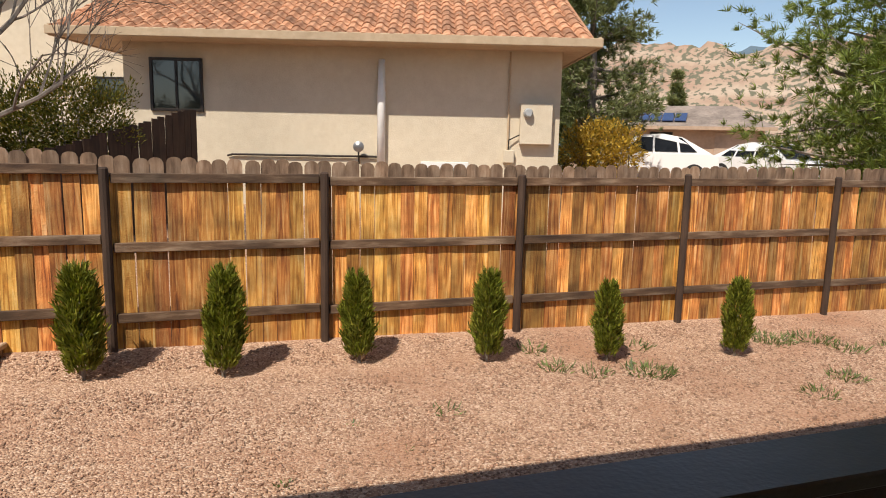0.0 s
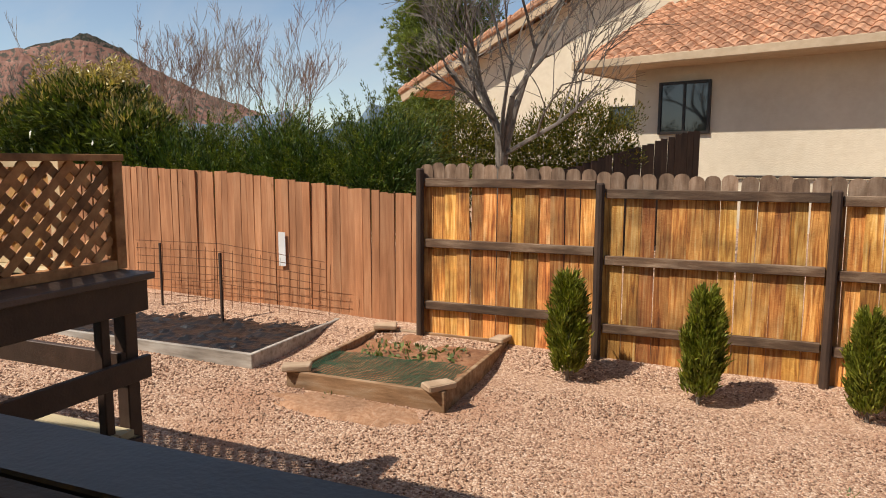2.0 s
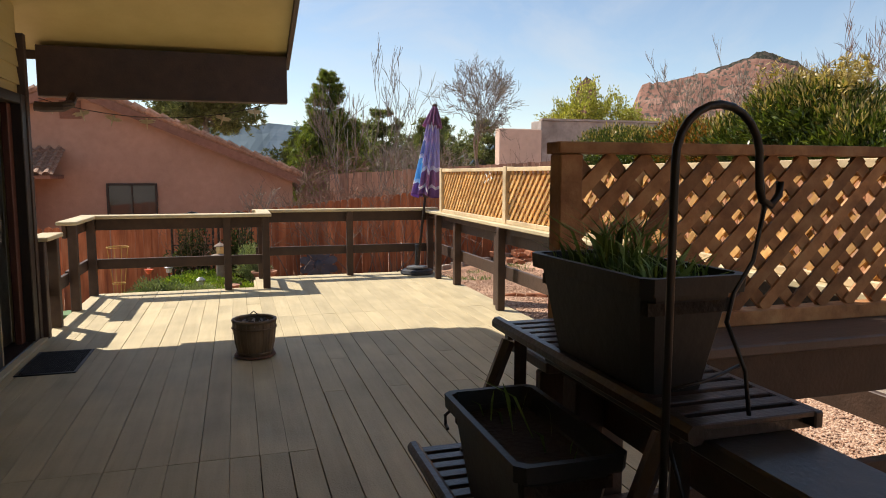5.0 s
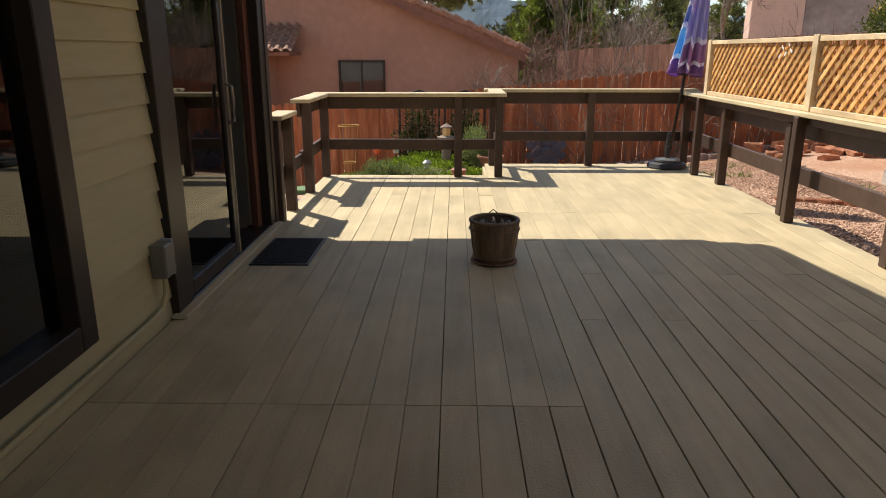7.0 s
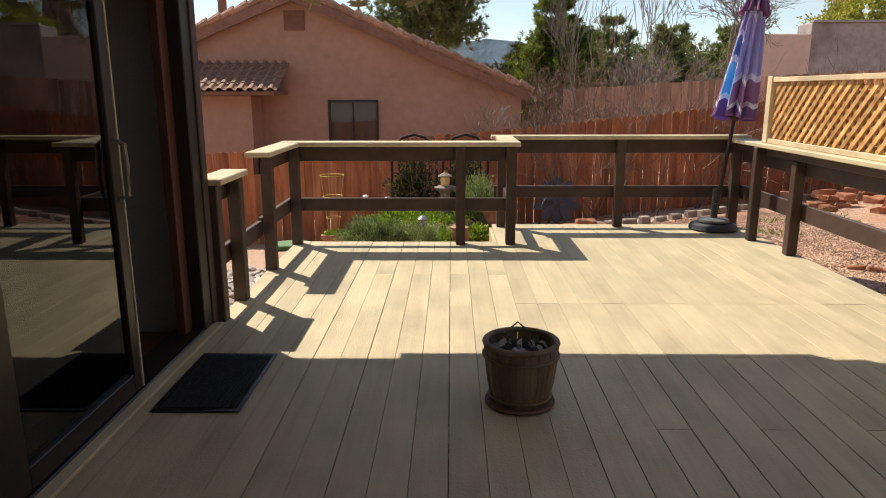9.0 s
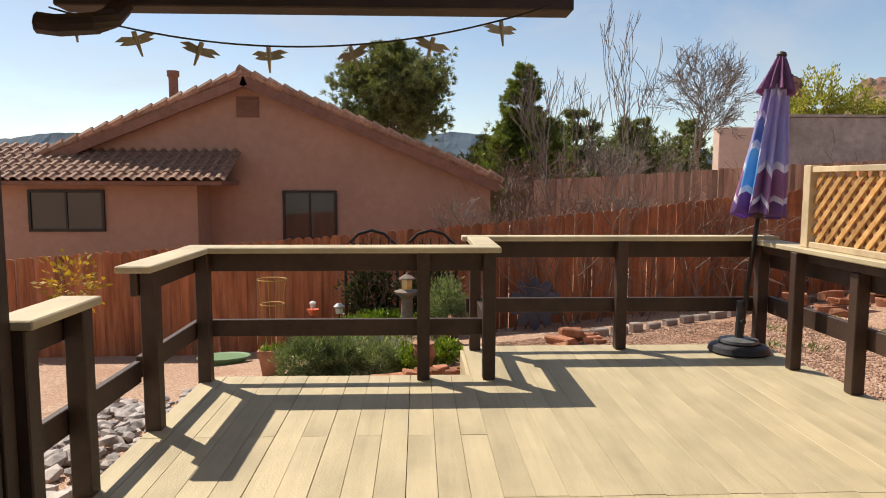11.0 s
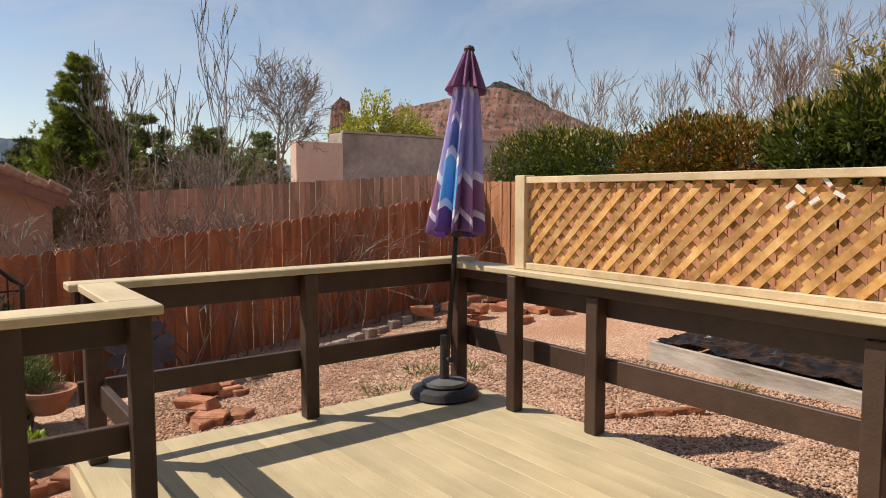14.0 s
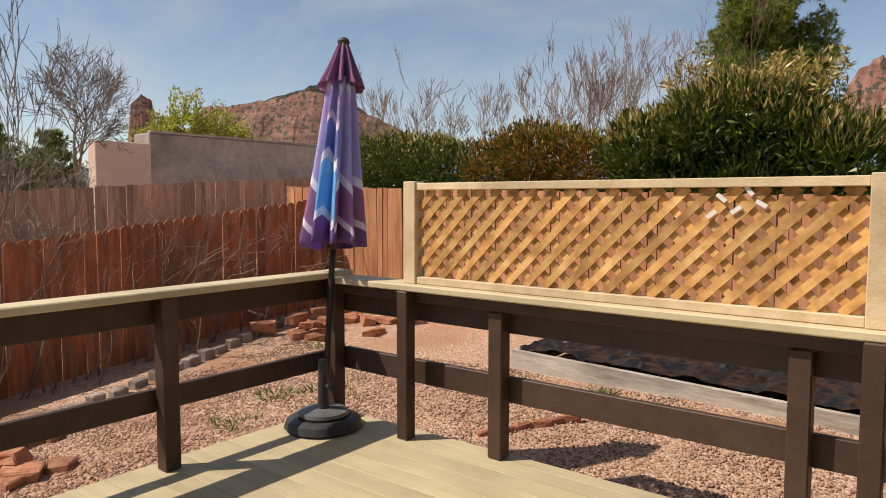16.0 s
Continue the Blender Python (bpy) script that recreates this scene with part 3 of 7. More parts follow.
def make_roof():
    # porch roof that climbs from its eave over the deck
    sl = 0.28
    roof = thing("porch_roof", "sloping porch roof with a cream painted soffit and dark fascia", "roof", kind="structure")
    roof.name = "roof"
    bm = bmesh.new()
    pts = [(-7.50, 2.56), (-3.0, 2.56 + sl * 4.5), (-3.0, 2.66 + sl * 4.5), (-7.50, 2.66)]
    vs = [[bm.verts.new((x, y, z)) for x, z in pts] for y in (-6.4, 0.68)]
    for i in range(4):
        bm.faces.new((vs[0][i], vs[0][(i + 1) % 4], vs[1][(i + 1) % 4], vs[1][i]))
    bm.faces.new(vs[0][::-1])
    bm.faces.new(vs[1])
    part("soffit", bm, SOFFIT, roof)
    bm = bmesh.new()
    pts = [(-7.54, 2.48), (-3.0, 2.48 + sl * 4.54), (-3.0, 2.70 + sl * 4.54), (-7.54, 2.70)]
    vs = [[bm.verts.new((x, y, z)) for x, z in pts] for y in (0.682, 0.72)]
    for i in range(4):
        bm.faces.new((vs[0][i], vs[0][(i + 1) % 4], vs[1][(i + 1) % 4], vs[1][i]))
    bm.faces.new(vs[0][::-1])
    bm.faces.new(vs[1])
    part("fascia", bm, BROWN, roof)
    bm = bmesh.new()
    pts = [(-7.62, 2.705), (-3.0, 2.705 + sl * 4.62), (-3.0, 2.85 + sl * 4.62), (-7.62, 2.85)]
    vs = [[bm.verts.new((x, y, z)) for x, z in pts] for y in (-6.4, 0.74)]
    for i in range(4):
        bm.faces.new((vs[0][i], vs[0][(i + 1) % 4], vs[1][(i + 1) % 4], vs[1][i]))
    bm.faces.new(vs[0][::-1])
    bm.faces.new(vs[1])
    part("roof_covering", bm, TILE, roof)
    part("beam", boxed(-7.42, -7.28, -1.53, 0.68, 2.12, 2.575, 0.006), BROWN, roof)
    part("eave_board", boxed(-7.542, -7.504, -6.4, 0.72, 2.48, 2.70, 0.004), BROWN, roof)
    # main roof over the start of the walk
    main = thing("roof_main", "low main roof of the house with a deep eave", "roof", kind="structure")
    part("soffit", boxed(-2.9, 7.0, -6.4, 2.02, 2.72, 2.84), SOFFIT, main)
    part("fascia", boxed(-2.9, 7.0, 2.022, 2.06, 2.66, 2.90), BROWN, main)


make_roof()


# ---------------------------------------------------------------- houses around
H1 = pose(3.26, 12.87, 0, 0, 0, -17.3)


def tile_rows(parent, origin, along, down, n_along, n_down, pitch=0.24, course=0.36, material=None, limit=300):
    """Curved clay tiles over a slope: the lowest rows as pieces, the rest joined."""
    o, a, d = Vector(origin), Vector(along).normalized(), Vector(down).normalized()
    nrm = a.cross(d)
    if nrm.z < 0:
        nrm = -nrm
    m3 = Matrix((a, d, nrm)).transposed().to_4x4()

    def shape(bm, m):
        prof = [(-0.5, 0.0), (-0.36, 0.052), (-0.15, 0.078), (0.08, 0.072), (0.24, 0.03), (0.5, 0.0)]
        lo = [bm.verts.new(m @ Vector((u * pitch, 0, h + 0.004))) for u, h in prof]
        hi = [bm.verts.new(m @ Vector((u * pitch, course * 1.06, h + 0.03))) for u, h in prof]
        hb = [bm.verts.new(m @ Vector((u * pitch, course * 1.06, h + 0.014))) for u, h in prof]
        for i in range(len(prof) - 1):
            bm.faces.new((lo[i], lo[i + 1], hi[i + 1], hi[i]))
            bm.faces.new((hi[i], hi[i + 1], hb[i + 1], hb[i]))
    bm = bmesh.new()
    shape(bm, Matrix())
    first = part("tile", bm, material, parent)
    me = first.data
    rest = bmesh.new()
    cnt = 0
    for j in range(n_down):
        for i in range(n_along):
            p = o + a * (pitch * (i + 0.5)) - d * (course * (j + 1))
            m = Matrix.Translation(p) @ m3
            if cnt < limit:
                ob = first if cnt == 0 else share("tile", me, Matrix(), parent)
                ob.matrix_basis = m
            else:
                shape(rest, m)
            cnt += 1
    if cnt > limit:
        r = part("roof_tiles", rest, TILEB if material is TILEB else mat("clay_tile_far", [(0.36, 0.15, 0.075), (0.50, 0.25, 0.14), (0.60, 0.36, 0.23)], (9, 9, 9), 0.8, 0.4, 50, 1.5, 0.28, island=True, stain=0.3), parent)
        r["kind"] = "stuff"
    else:
        rest.free()


def make_window(parent, x0, x1, z0, z1, y=0.0, sash=True, fw=0.05, material=None, side=-1, axis="x"):
    """A framed window lying in the plane y (or x) = const, its frame standing proud to the given side."""
    def bx(a0, a1, d0, d1, b0, b1, bev=0.0):
        d0, d1 = sorted((y + side * d0, y + side * d1))
        return boxed(a0, a1, d0, d1, b0, b1, bev) if axis == "x" else boxed(d0, d1, a0, a1, b0, b1, bev)
    w = part("window", bx(x0 - fw, x1 + fw, 0.002, 0.02, z0 - fw, z1 + fw), material or DARKM, parent)
    part("pane", bx(x0, x1, 0.021, 0.026, z0, z1), GLASS, w)
    for a, b, c, d in ((x0 - fw, x0, z0 - fw, z1 + fw), (x1, x1 + fw, z0 - fw, z1 + fw), (x0, x1, z1, z1 + fw), (x0, x1, z0 - fw, z0)):
        part("window_frame", bx(a, b, 0.0205, 0.06, c, d, 0.004), material or DARKM, w)
    if sash:
        xm = (x0 + x1) / 2
        part("sash_bar", bx(xm - 0.022, xm + 0.022, 0.027, 0.05, z0, z1), material or DARKM, w)
    return w


def house_north():
    h = thing("house", "cream stucco house with a red clay tile roof behind the fence", "house", H1)
    part("wall", boxed(-4.17, 3.88, 0.0, 9.0, -0.6, 3.22), STUCCO, h)
    part("soffit", boxed(-5.05, 4.36, -0.75, 9.0, 3.22, 3.27), STUCCOS, h)
    part("gutter", boxed(-5.1, 4.42, -0.86, -0.752, 3.21, 3.36, 0.012), STUCCOS, h)
    part("fascia", boxed(-5.1, -5.052, -0.75, 6, 3.2, 3.4), STUCCOS, h)
    part("fascia", boxed(4.362, 4.41, -0.75, 6, 3.2, 3.4), STUCCOS, h)
    bm = bmesh.new()
    s = 0.42
    pts = [(-0.75, 3.275), (6.2, 3.275 + s * 6.95), (9.0, 3.275), ]
    vs = [[bm.verts.new((x, y, z)) for y, z in pts] for x in (-5.05, 4.36)]
    for i in range(3):
        bm.faces.new((vs[0][i], vs[0][(i + 1) % 3], vs[1][(i + 1) % 3], vs[1][i]))
    bm.faces.new(vs[0][::-1])
    bm.faces.new(vs[1])
    part("roof", bm, TILE, h)
    tile_rows(h, (-5.08, -0.80, 3.275), (1, 0, 0), (0, -1, -s), 39, 20, 0.24, 0.36, TILE)
    make_window(h, -3.63, -2.77, 2.04, 2.90)
    # downpipes, vent stack, conduit and the meter box
    part("vent_pipe", tube(bmesh.new(), [(0.56, -0.09, 1.0), (0.56, -0.09, 2.35), (0.56, -0.07, 3.0)], [0.075, 0.075, 0.06], 12), WHITE, h, "white painted vent pipe", smooth=True)
    part("conduit", tube(bmesh.new(), [(2.92, -0.03, 1.4), (2.92, -0.03, 3.2)], 0.02, 8), STUCCOS, h)
    part("conduit", tube(bmesh.new(), [(-2.3, -0.05, 1.2), (-2.2, -0.05, 1.23), (0.5, -0.05, 1.24)], 0.022, 8), DARKM, h)
    mb = part("meter_box", boxed(3.13, 3.72, -0.17, -0.002, 1.53, 2.28, 0.012), STUCCO, h, "cream painted electric meter box")
    part("meter", tube(bmesh.new(), [(3.26, -0.17, 2.1), (3.26, -0.25, 2.1), (3.26, -0.29, 2.1)], [0.09, 0.085, 0.06], 16), plain("meter_glass", (0.35, 0.37, 0.38), 0.15), mb, "round glass meter")
    part("junction_box", boxed(2.84, 3.04, -0.12, -0.002, 1.18, 1.42, 0.01), STUCCO, h)
    part("cable", tube(bmesh.new(), [(2.93, -0.06, 1.42), (2.93, -0.09, 1.6), (3.13, -0.06, 1.7)], 0.012, 6), DARKM, h)
    part("satellite_arm", tube(bmesh.new(), [(0.15, -0.05, 1.1), (0.15, -0.16, 1.25), (0.15, -0.16, 1.36)], 0.018, 6), DARKM, h)
    part("round_vent", lathe(bmesh.new(), [(0.10, 0), (0.10, 0.03), (0.03, 0.06)], 16, pose(0.15, -0.16, 1.42, 90, 0, 0)), plain("grey_metal", (0.25, 0.25, 0.25), 0.4, 0.7), h)
    part("wall_vent", boxed(1.3, 2.2, -0.03, -0.001, 1.0, 1.17, 0.006), WHITE, h)
    part("sill_band", boxed(-4.17, 3.88, -0.05, -0.001, 0.2, 0.98, 0.004), STUCCO, h)
    # the gabled wing set back behind
    g = thing("house_wing", "cream stucco gabled wing with a tiled verge", "house", H1)
    bm = bmesh.new()
    gp = [(-11.5, -0.6), (4.0, -0.6), (4.0, 3.7), (-4.35, 6.9), (-11.5, 4.1)]
    prism(bm, gp, 5.0, pose(0, 8.6, 0, 90, 0, 0))
    part("wall", bm, STUCCO, g)
    for x0, z0, x1, z1 in ((-13.2, 3.5, -4.35, 7.05), (4.6, 3.5, -4.35, 7.05)):
        d = Vector((x1 - x0, 0, z1 - z0))
        L = d.length
        ang = math.degrees(math.atan2(z1 - z0, x1 - x0))
        part("verge_board", boxed(0, L, 3.02, 3.10, -0.22, 0.0, 0.004), STUCCOS, g).matrix_basis = pose(x0, 0, z0, 0, -ang, 0)
        part("roof", boxed(0, L, 3.03, 9.2, 0.004, 0.09), TILE, g).matrix_basis = pose(x0, 0, z0, 0, -ang, 0)
        bm = bmesh.new()
        t = 0
        while t < L - 0.3:
            tube(bm, [(t, 3.06, 0.09), (t + 0.40, 3.06, 0.12)], [0.10, 0.12], 8)
            t += 0.37
        part("verge_tiles", bm, TILE, g).matrix_basis = pose(x0, 0, z0, 0, -ang, 0)
    make_window(g, -6.4, -4.9, 2.35, 2.8, 3.6)
    make_window(g, -1.2, -0.5, 5.2, 5.75, 3.6, False)


house_north()


def house_west():
    h = thing("house", "pink stucco gabled house with a brown tile roof", "house")
    bm = bmesh.new()
    gp = [(-10.5, -2.5), (1.75, -2.5), (1.75, 1.40), (-4.02, 3.79), (-10.5, 1.15)]
    prism(bm, gp, 12.0, Matrix(((0, 0, -1, -20.86), (1, 0, 0, 0), (0, 1, 0, 0), (0, 0, 0, 1))))
    part("wall", bm, PINK, h)
    for y0, z0, y1, z1 in ((2.0, 1.34, -4.02, 3.81), (-10.9, 1.06, -4.02, 3.81)):
        L = math.hypot(y1 - y0, z1 - z0)
        s = 1 if y1 > y0 else -1
        ang = math.degrees(math.atan2(z1 - z0, abs(y1 - y0)))
        m = pose(0, y0, z0, 0, 0, 90 * s) @ pose(0, 0, 0, 0, -ang, 0)
        # local x climbs the slope; local y is +-world x
        k = 1 if s > 0 else -1
        ya, yb = sorted((k * 20.60, k * 33.0))
        part("roof", boxed(0, L, ya, yb, -0.02, 0.06), TILEB, h).matrix_basis = m
        ya, yb = sorted((k * 20.52, k * 20.598))
        part("verge_board", boxed(0, L, ya, yb, -0.24, -0.02), PINKT, h).matrix_basis = m
        bm = bmesh.new()
        t = 0
        while t < L - 0.2:
            tube(bm, [(t, k * 20.6, 0.05), (t + 0.40, k * 20.6, 0.09)], [0.09, 0.115], 8)
            t += 0.37
        part("verge_tiles", bm, TILEB, h).matrix_basis = m
    make_window(h, -3.17, -2.0, 0.05, 1.1, -20.86, True, 0.06, None, 1, "y")
    v = part("gable_vent", boxed(-20.858, -20.83, -4.27, -3.75, 2.88, 3.36), PINKT, h, "slatted gable vent")
    for i in range(8):
        part("slat", boxed(-20.829, -20.805, -4.25, -3.77, 2.905 + 0.055 * i, 2.935 + 0.055 * i), PINKT, v)
    part("chimney", tube(bmesh.new(), [(-24, -6.8, 2.3), (-24, -6.8, 4.25), (-24, -6.8, 4.28), (-24, -6.8, 4.42)], [0.13, 0.13, 0.17, 0.17], 12), PINKT, h)
    part("ridge_cap", tube(bmesh.new(), [(-20.52, -4.02, 3.84), (-26, -4.02, 3.85), (-33.0, -4.02, 3.84)], 0.14, 10), TILEB, h)
    # the low tiled porch in front
    p = thing("house_porch", "low pink stucco wing with a brown tile lean-to roof", "house")
    part("wall", boxed(-20.85, -19.9, -10.5, -4.95, -2.5, 1.28), PINK, p)
    part("roof", boxed(-20.85, -19.4, -10.9, -4.25, 1.29, 1.38), PINKT, p)
    tile_rows(p, (-19.36, -10.9, 1.38), (0, 1, 0), (1, 0, -0.45), 28, 6, 0.24, 0.34, TILEB)
    make_window(p, -8.6, -7.05, 0.31, 1.12, -19.9, True, 0.06, None, 1, "y")


house_west()


def house_far():
    w = thing("house_wall", "flat-roofed grey and pink stucco building beyond the hedges", "house")
    part("wall", boxed(-41.6, -40, 18.5, 36, -1, 4.78, 0.05), GREYW, w)
    # brighter copy of the pink stucco, with the sunlight put into its colour
    part("wall", boxed(-40.6, -39.8, 15.65, 18.45, -1, 4.22, 0.05), mat("stucco_pink_sunlit", [(0.60, 0.43, 0.35), (0.68, 0.50, 0.41)], (3, 3, 3), 0.9, 0.2, 30, 0.5, stain=0.12), w)
    part("parapet", boxed(-40.2, -39.9, 18.5, 36, 4.782, 4.90), GREYW, w)


house_far()


# ---------------------------------------------------------------- door and window of the house
def make_door():
    d = thing("door_1", "sliding glass door in a dark bronze frame, half open", "door", kind="structure")
    fr = DARKM
    strip = SIDING
    for x0, x1 in ((-4.80, -4.60), (-6.66, -6.54)):
        part("door_frame", boxed(x0, x1, -1.60, -1.475, -0.03, 2.06, 0.006), fr, d)
    part("door_frame", boxed(-6.54, -4.80, -1.60, -1.48, 1.98, 2.06, 0.006), fr, d)
    part("threshold", boxed(-6.54, -4.80, -1.66, -1.475, -0.03, 0.03, 0.006), fr, d)
    part("frame_strip", boxed(-6.742, -6.662, -1.53, -1.465, 0.0, 2.56, 0.004), BROWN, d)
    part("sill_strip", boxed(-6.70, -4.56, -1.505, -1.42, 0.002, 0.022, 0.004), CAPT, d)
    # fixed leaf
    leaf = part("fixed_leaf", boxed(-4.87, -4.80, -1.53, -1.49, 0.03, 1.98, 0.004), fr, d)
    part("stile", boxed(-5.74, -5.67, -1.53, -1.49, 0.03, 1.98, 0.004), fr, leaf)
    part("edge_strip", boxed(-5.752, -5.741, -1.535, -1.485, 0.03, 1.98, 0.002), CAPT, leaf)
    part("bottom_rail", boxed(-5.67, -4.87, -1.53, -1.49, 0.03, 0.12, 0.004), fr, leaf)
    part("top_rail", boxed(-5.67, -4.87, -1.53, -1.49, 1.90, 1.98, 0.004), fr, leaf)
    part("pane", boxed(-5.67, -4.87, -1.515, -1.508, 0.12, 1.90), GLASSD, leaf)
    part("handle", tube(bmesh.new(), [(-5.715, -1.49, 0.92), (-5.715, -1.45, 0.94), (-5.715, -1.445, 1.05), (-5.715, -1.45, 1.16), (-5.715, -1.49, 1.18)], 0.011, 8), plain("grey_handle", (0.25, 0.23, 0.2), 0.4, 0.6), leaf)
    # leaf slid behind it
    leaf = part("sliding_leaf", boxed(-5.00, -4.94, -1.59, -1.55, 0.03, 1.98, 0.004), fr, d)
    part("stile", boxed(-5.85, -5.79, -1.59, -1.55, 0.03, 1.98, 0.004), fr, leaf)
    part("pane", boxed(-5.79, -5.00, -1.575, -1.568, 0.03, 1.98), GLASSD, leaf)
    part("jamb", boxed(-6.54, -6.44, -1.60, -1.55, 0.03, 1.98, 0.004), mat("red_wood", [(0.075, 0.022, 0.014), (0.12, 0.04, 0.025)], (10, 10, 2), 0.5), d, "dark red wooden jamb")
    part("curtain", curtain_mesh(), mat("curtain", [(0.20, 0.21, 0.20), (0.28, 0.29, 0.28)], (20, 20, 3), 0.9, 0.2), d, "grey hanging curtain")
    w = thing("window_1", "dark bronze framed window in the cream siding", "window", kind="structure")
    for x0, x1, z0, z1 in ((-3.78, -3.66, 0.22, 2.04), (-2.26, -2.18, 0.22, 2.04), (-3.66, -2.26, 1.95, 2.04), (-3.66, -2.26, 0.22, 0.33)):
        part("window_frame", boxed(x0, x1, -1.60, -1.47, z0, z1, 0.005), fr, w)
    part("pane", boxed(-3.66, -2.26, -1.55, -1.543, 0.33, 1.95), GLASSD, w)
    part("sash_bar", boxed(-3.0, -2.95, -1.56, -1.53, 0.33, 1.95), fr, w)
    o = thing("outlet_box", "grey weatherproof outlet box with conduit on the siding", "outlet")
    part("box", boxed(-4.52, -4.40, -1.515, -1.43, 0.28, 0.45, 0.008), plain("grey_plastic", (0.16, 0.15, 0.12), 0.5), o)
    part("cover", boxed(-4.53, -4.52, -1.50, -1.44, 0.27, 0.46, 0.002), plain("light_plastic", (0.4, 0.4, 0.4), 0.5), o)
    part("conduit", tube(bmesh.new(), [(-4.46, -1.475, 0.28), (-4.46, -1.475, 0.18), (-4.41, -1.48, 0.12), (-4.25, -1.485, 0.10), (-2.4, -1.485, 0.10)], 0.014, 8), SIDING, o)


def curtain_mesh():
    bm = bmesh.new()
    a, b = [], []
    for i in range(60):
        x = -6.42 + 0.6 * i / 59
        y = -1.86 + 0.03 * math.sin(i * 1.05)
        a.append(bm.verts.new((x, y, 0.0)))
        b.append(bm.verts.new((x, y, 2.0)))
    for i in range(59):
        bm.faces.new((a[i], a[i + 1], b[i + 1], b[i]))
    bmesh.ops.solidify(bm, geom=bm.faces[:], thickness=0.004)
    return bm


def clear_glass():
    m = bpy.data.materials.new("door_glass")
    m.use_nodes = True
    n, l = m.node_tree.nodes, m.node_tree.links
    out = n["Material Output"]
    n.remove(n["Principled BSDF"])
    tr = n.new("ShaderNodeBsdfTransparent")
    tr.inputs["Color"].default_value = (0.45, 0.46, 0.44, 1)
    gl = n.new("ShaderNodeBsdfGlossy")
    gl.inputs["Roughness"].default_value = 0.015
    gl.inputs["Color"].default_value = (0.9, 0.9, 0.9, 1)
    fr = n.new("ShaderNodeFresnel")
    fr.inputs["IOR"].default_value = 1.7
    mx = n.new("ShaderNodeMixShader")
    l.new(fr.outputs["Fac"], mx.inputs["Fac"])
    l.new(tr.outputs[0], mx.inputs[1])
    l.new(gl.outputs[0], mx.inputs[2])
    l.new(mx.outputs[0], out.inputs["Surface"])
    return m


GLASSD = clear_glass()
make_door()


def make_downspout():
    g = thing("gutter", "dark brown gutter and elbow under the porch eave", "gutter")
    part("elbow", tube(bmesh.new(), [(-7.16, -1.53, 2.02), (-7.16, -1.45, 2.01), (-7.16, -1.30, 2.02), (-7.19, -1.25, 2.05), (-7.30, -1.25, 2.125)], 0.045, 10), BROWN, g)


make_downspout()


# ---------------------------------------------------------------- things on the deck
def make_mat():
    m = thing("door_mat", "black ribbed rubber door mat in front of the door", "mat")
    part("backing", boxed(-6.22, -5.53, -1.375, -0.975, 0.0, 0.009, 0.003), BLACKP, m)
    part("rib_field", ribs(), mat("mat_pile", [(0.006, 0.006, 0.007), (0.014, 0.013, 0.013)], (30, 30, 30), 0.95, 0.6), m)


def ribs():
    bm = bmesh.new()
    for i in range(24):
        y = -1.345 + 0.0148 * i
        box(bm, -6.19, -5.56, y, y + 0.009, 0.009, 0.014)
    return bm


make_mat()


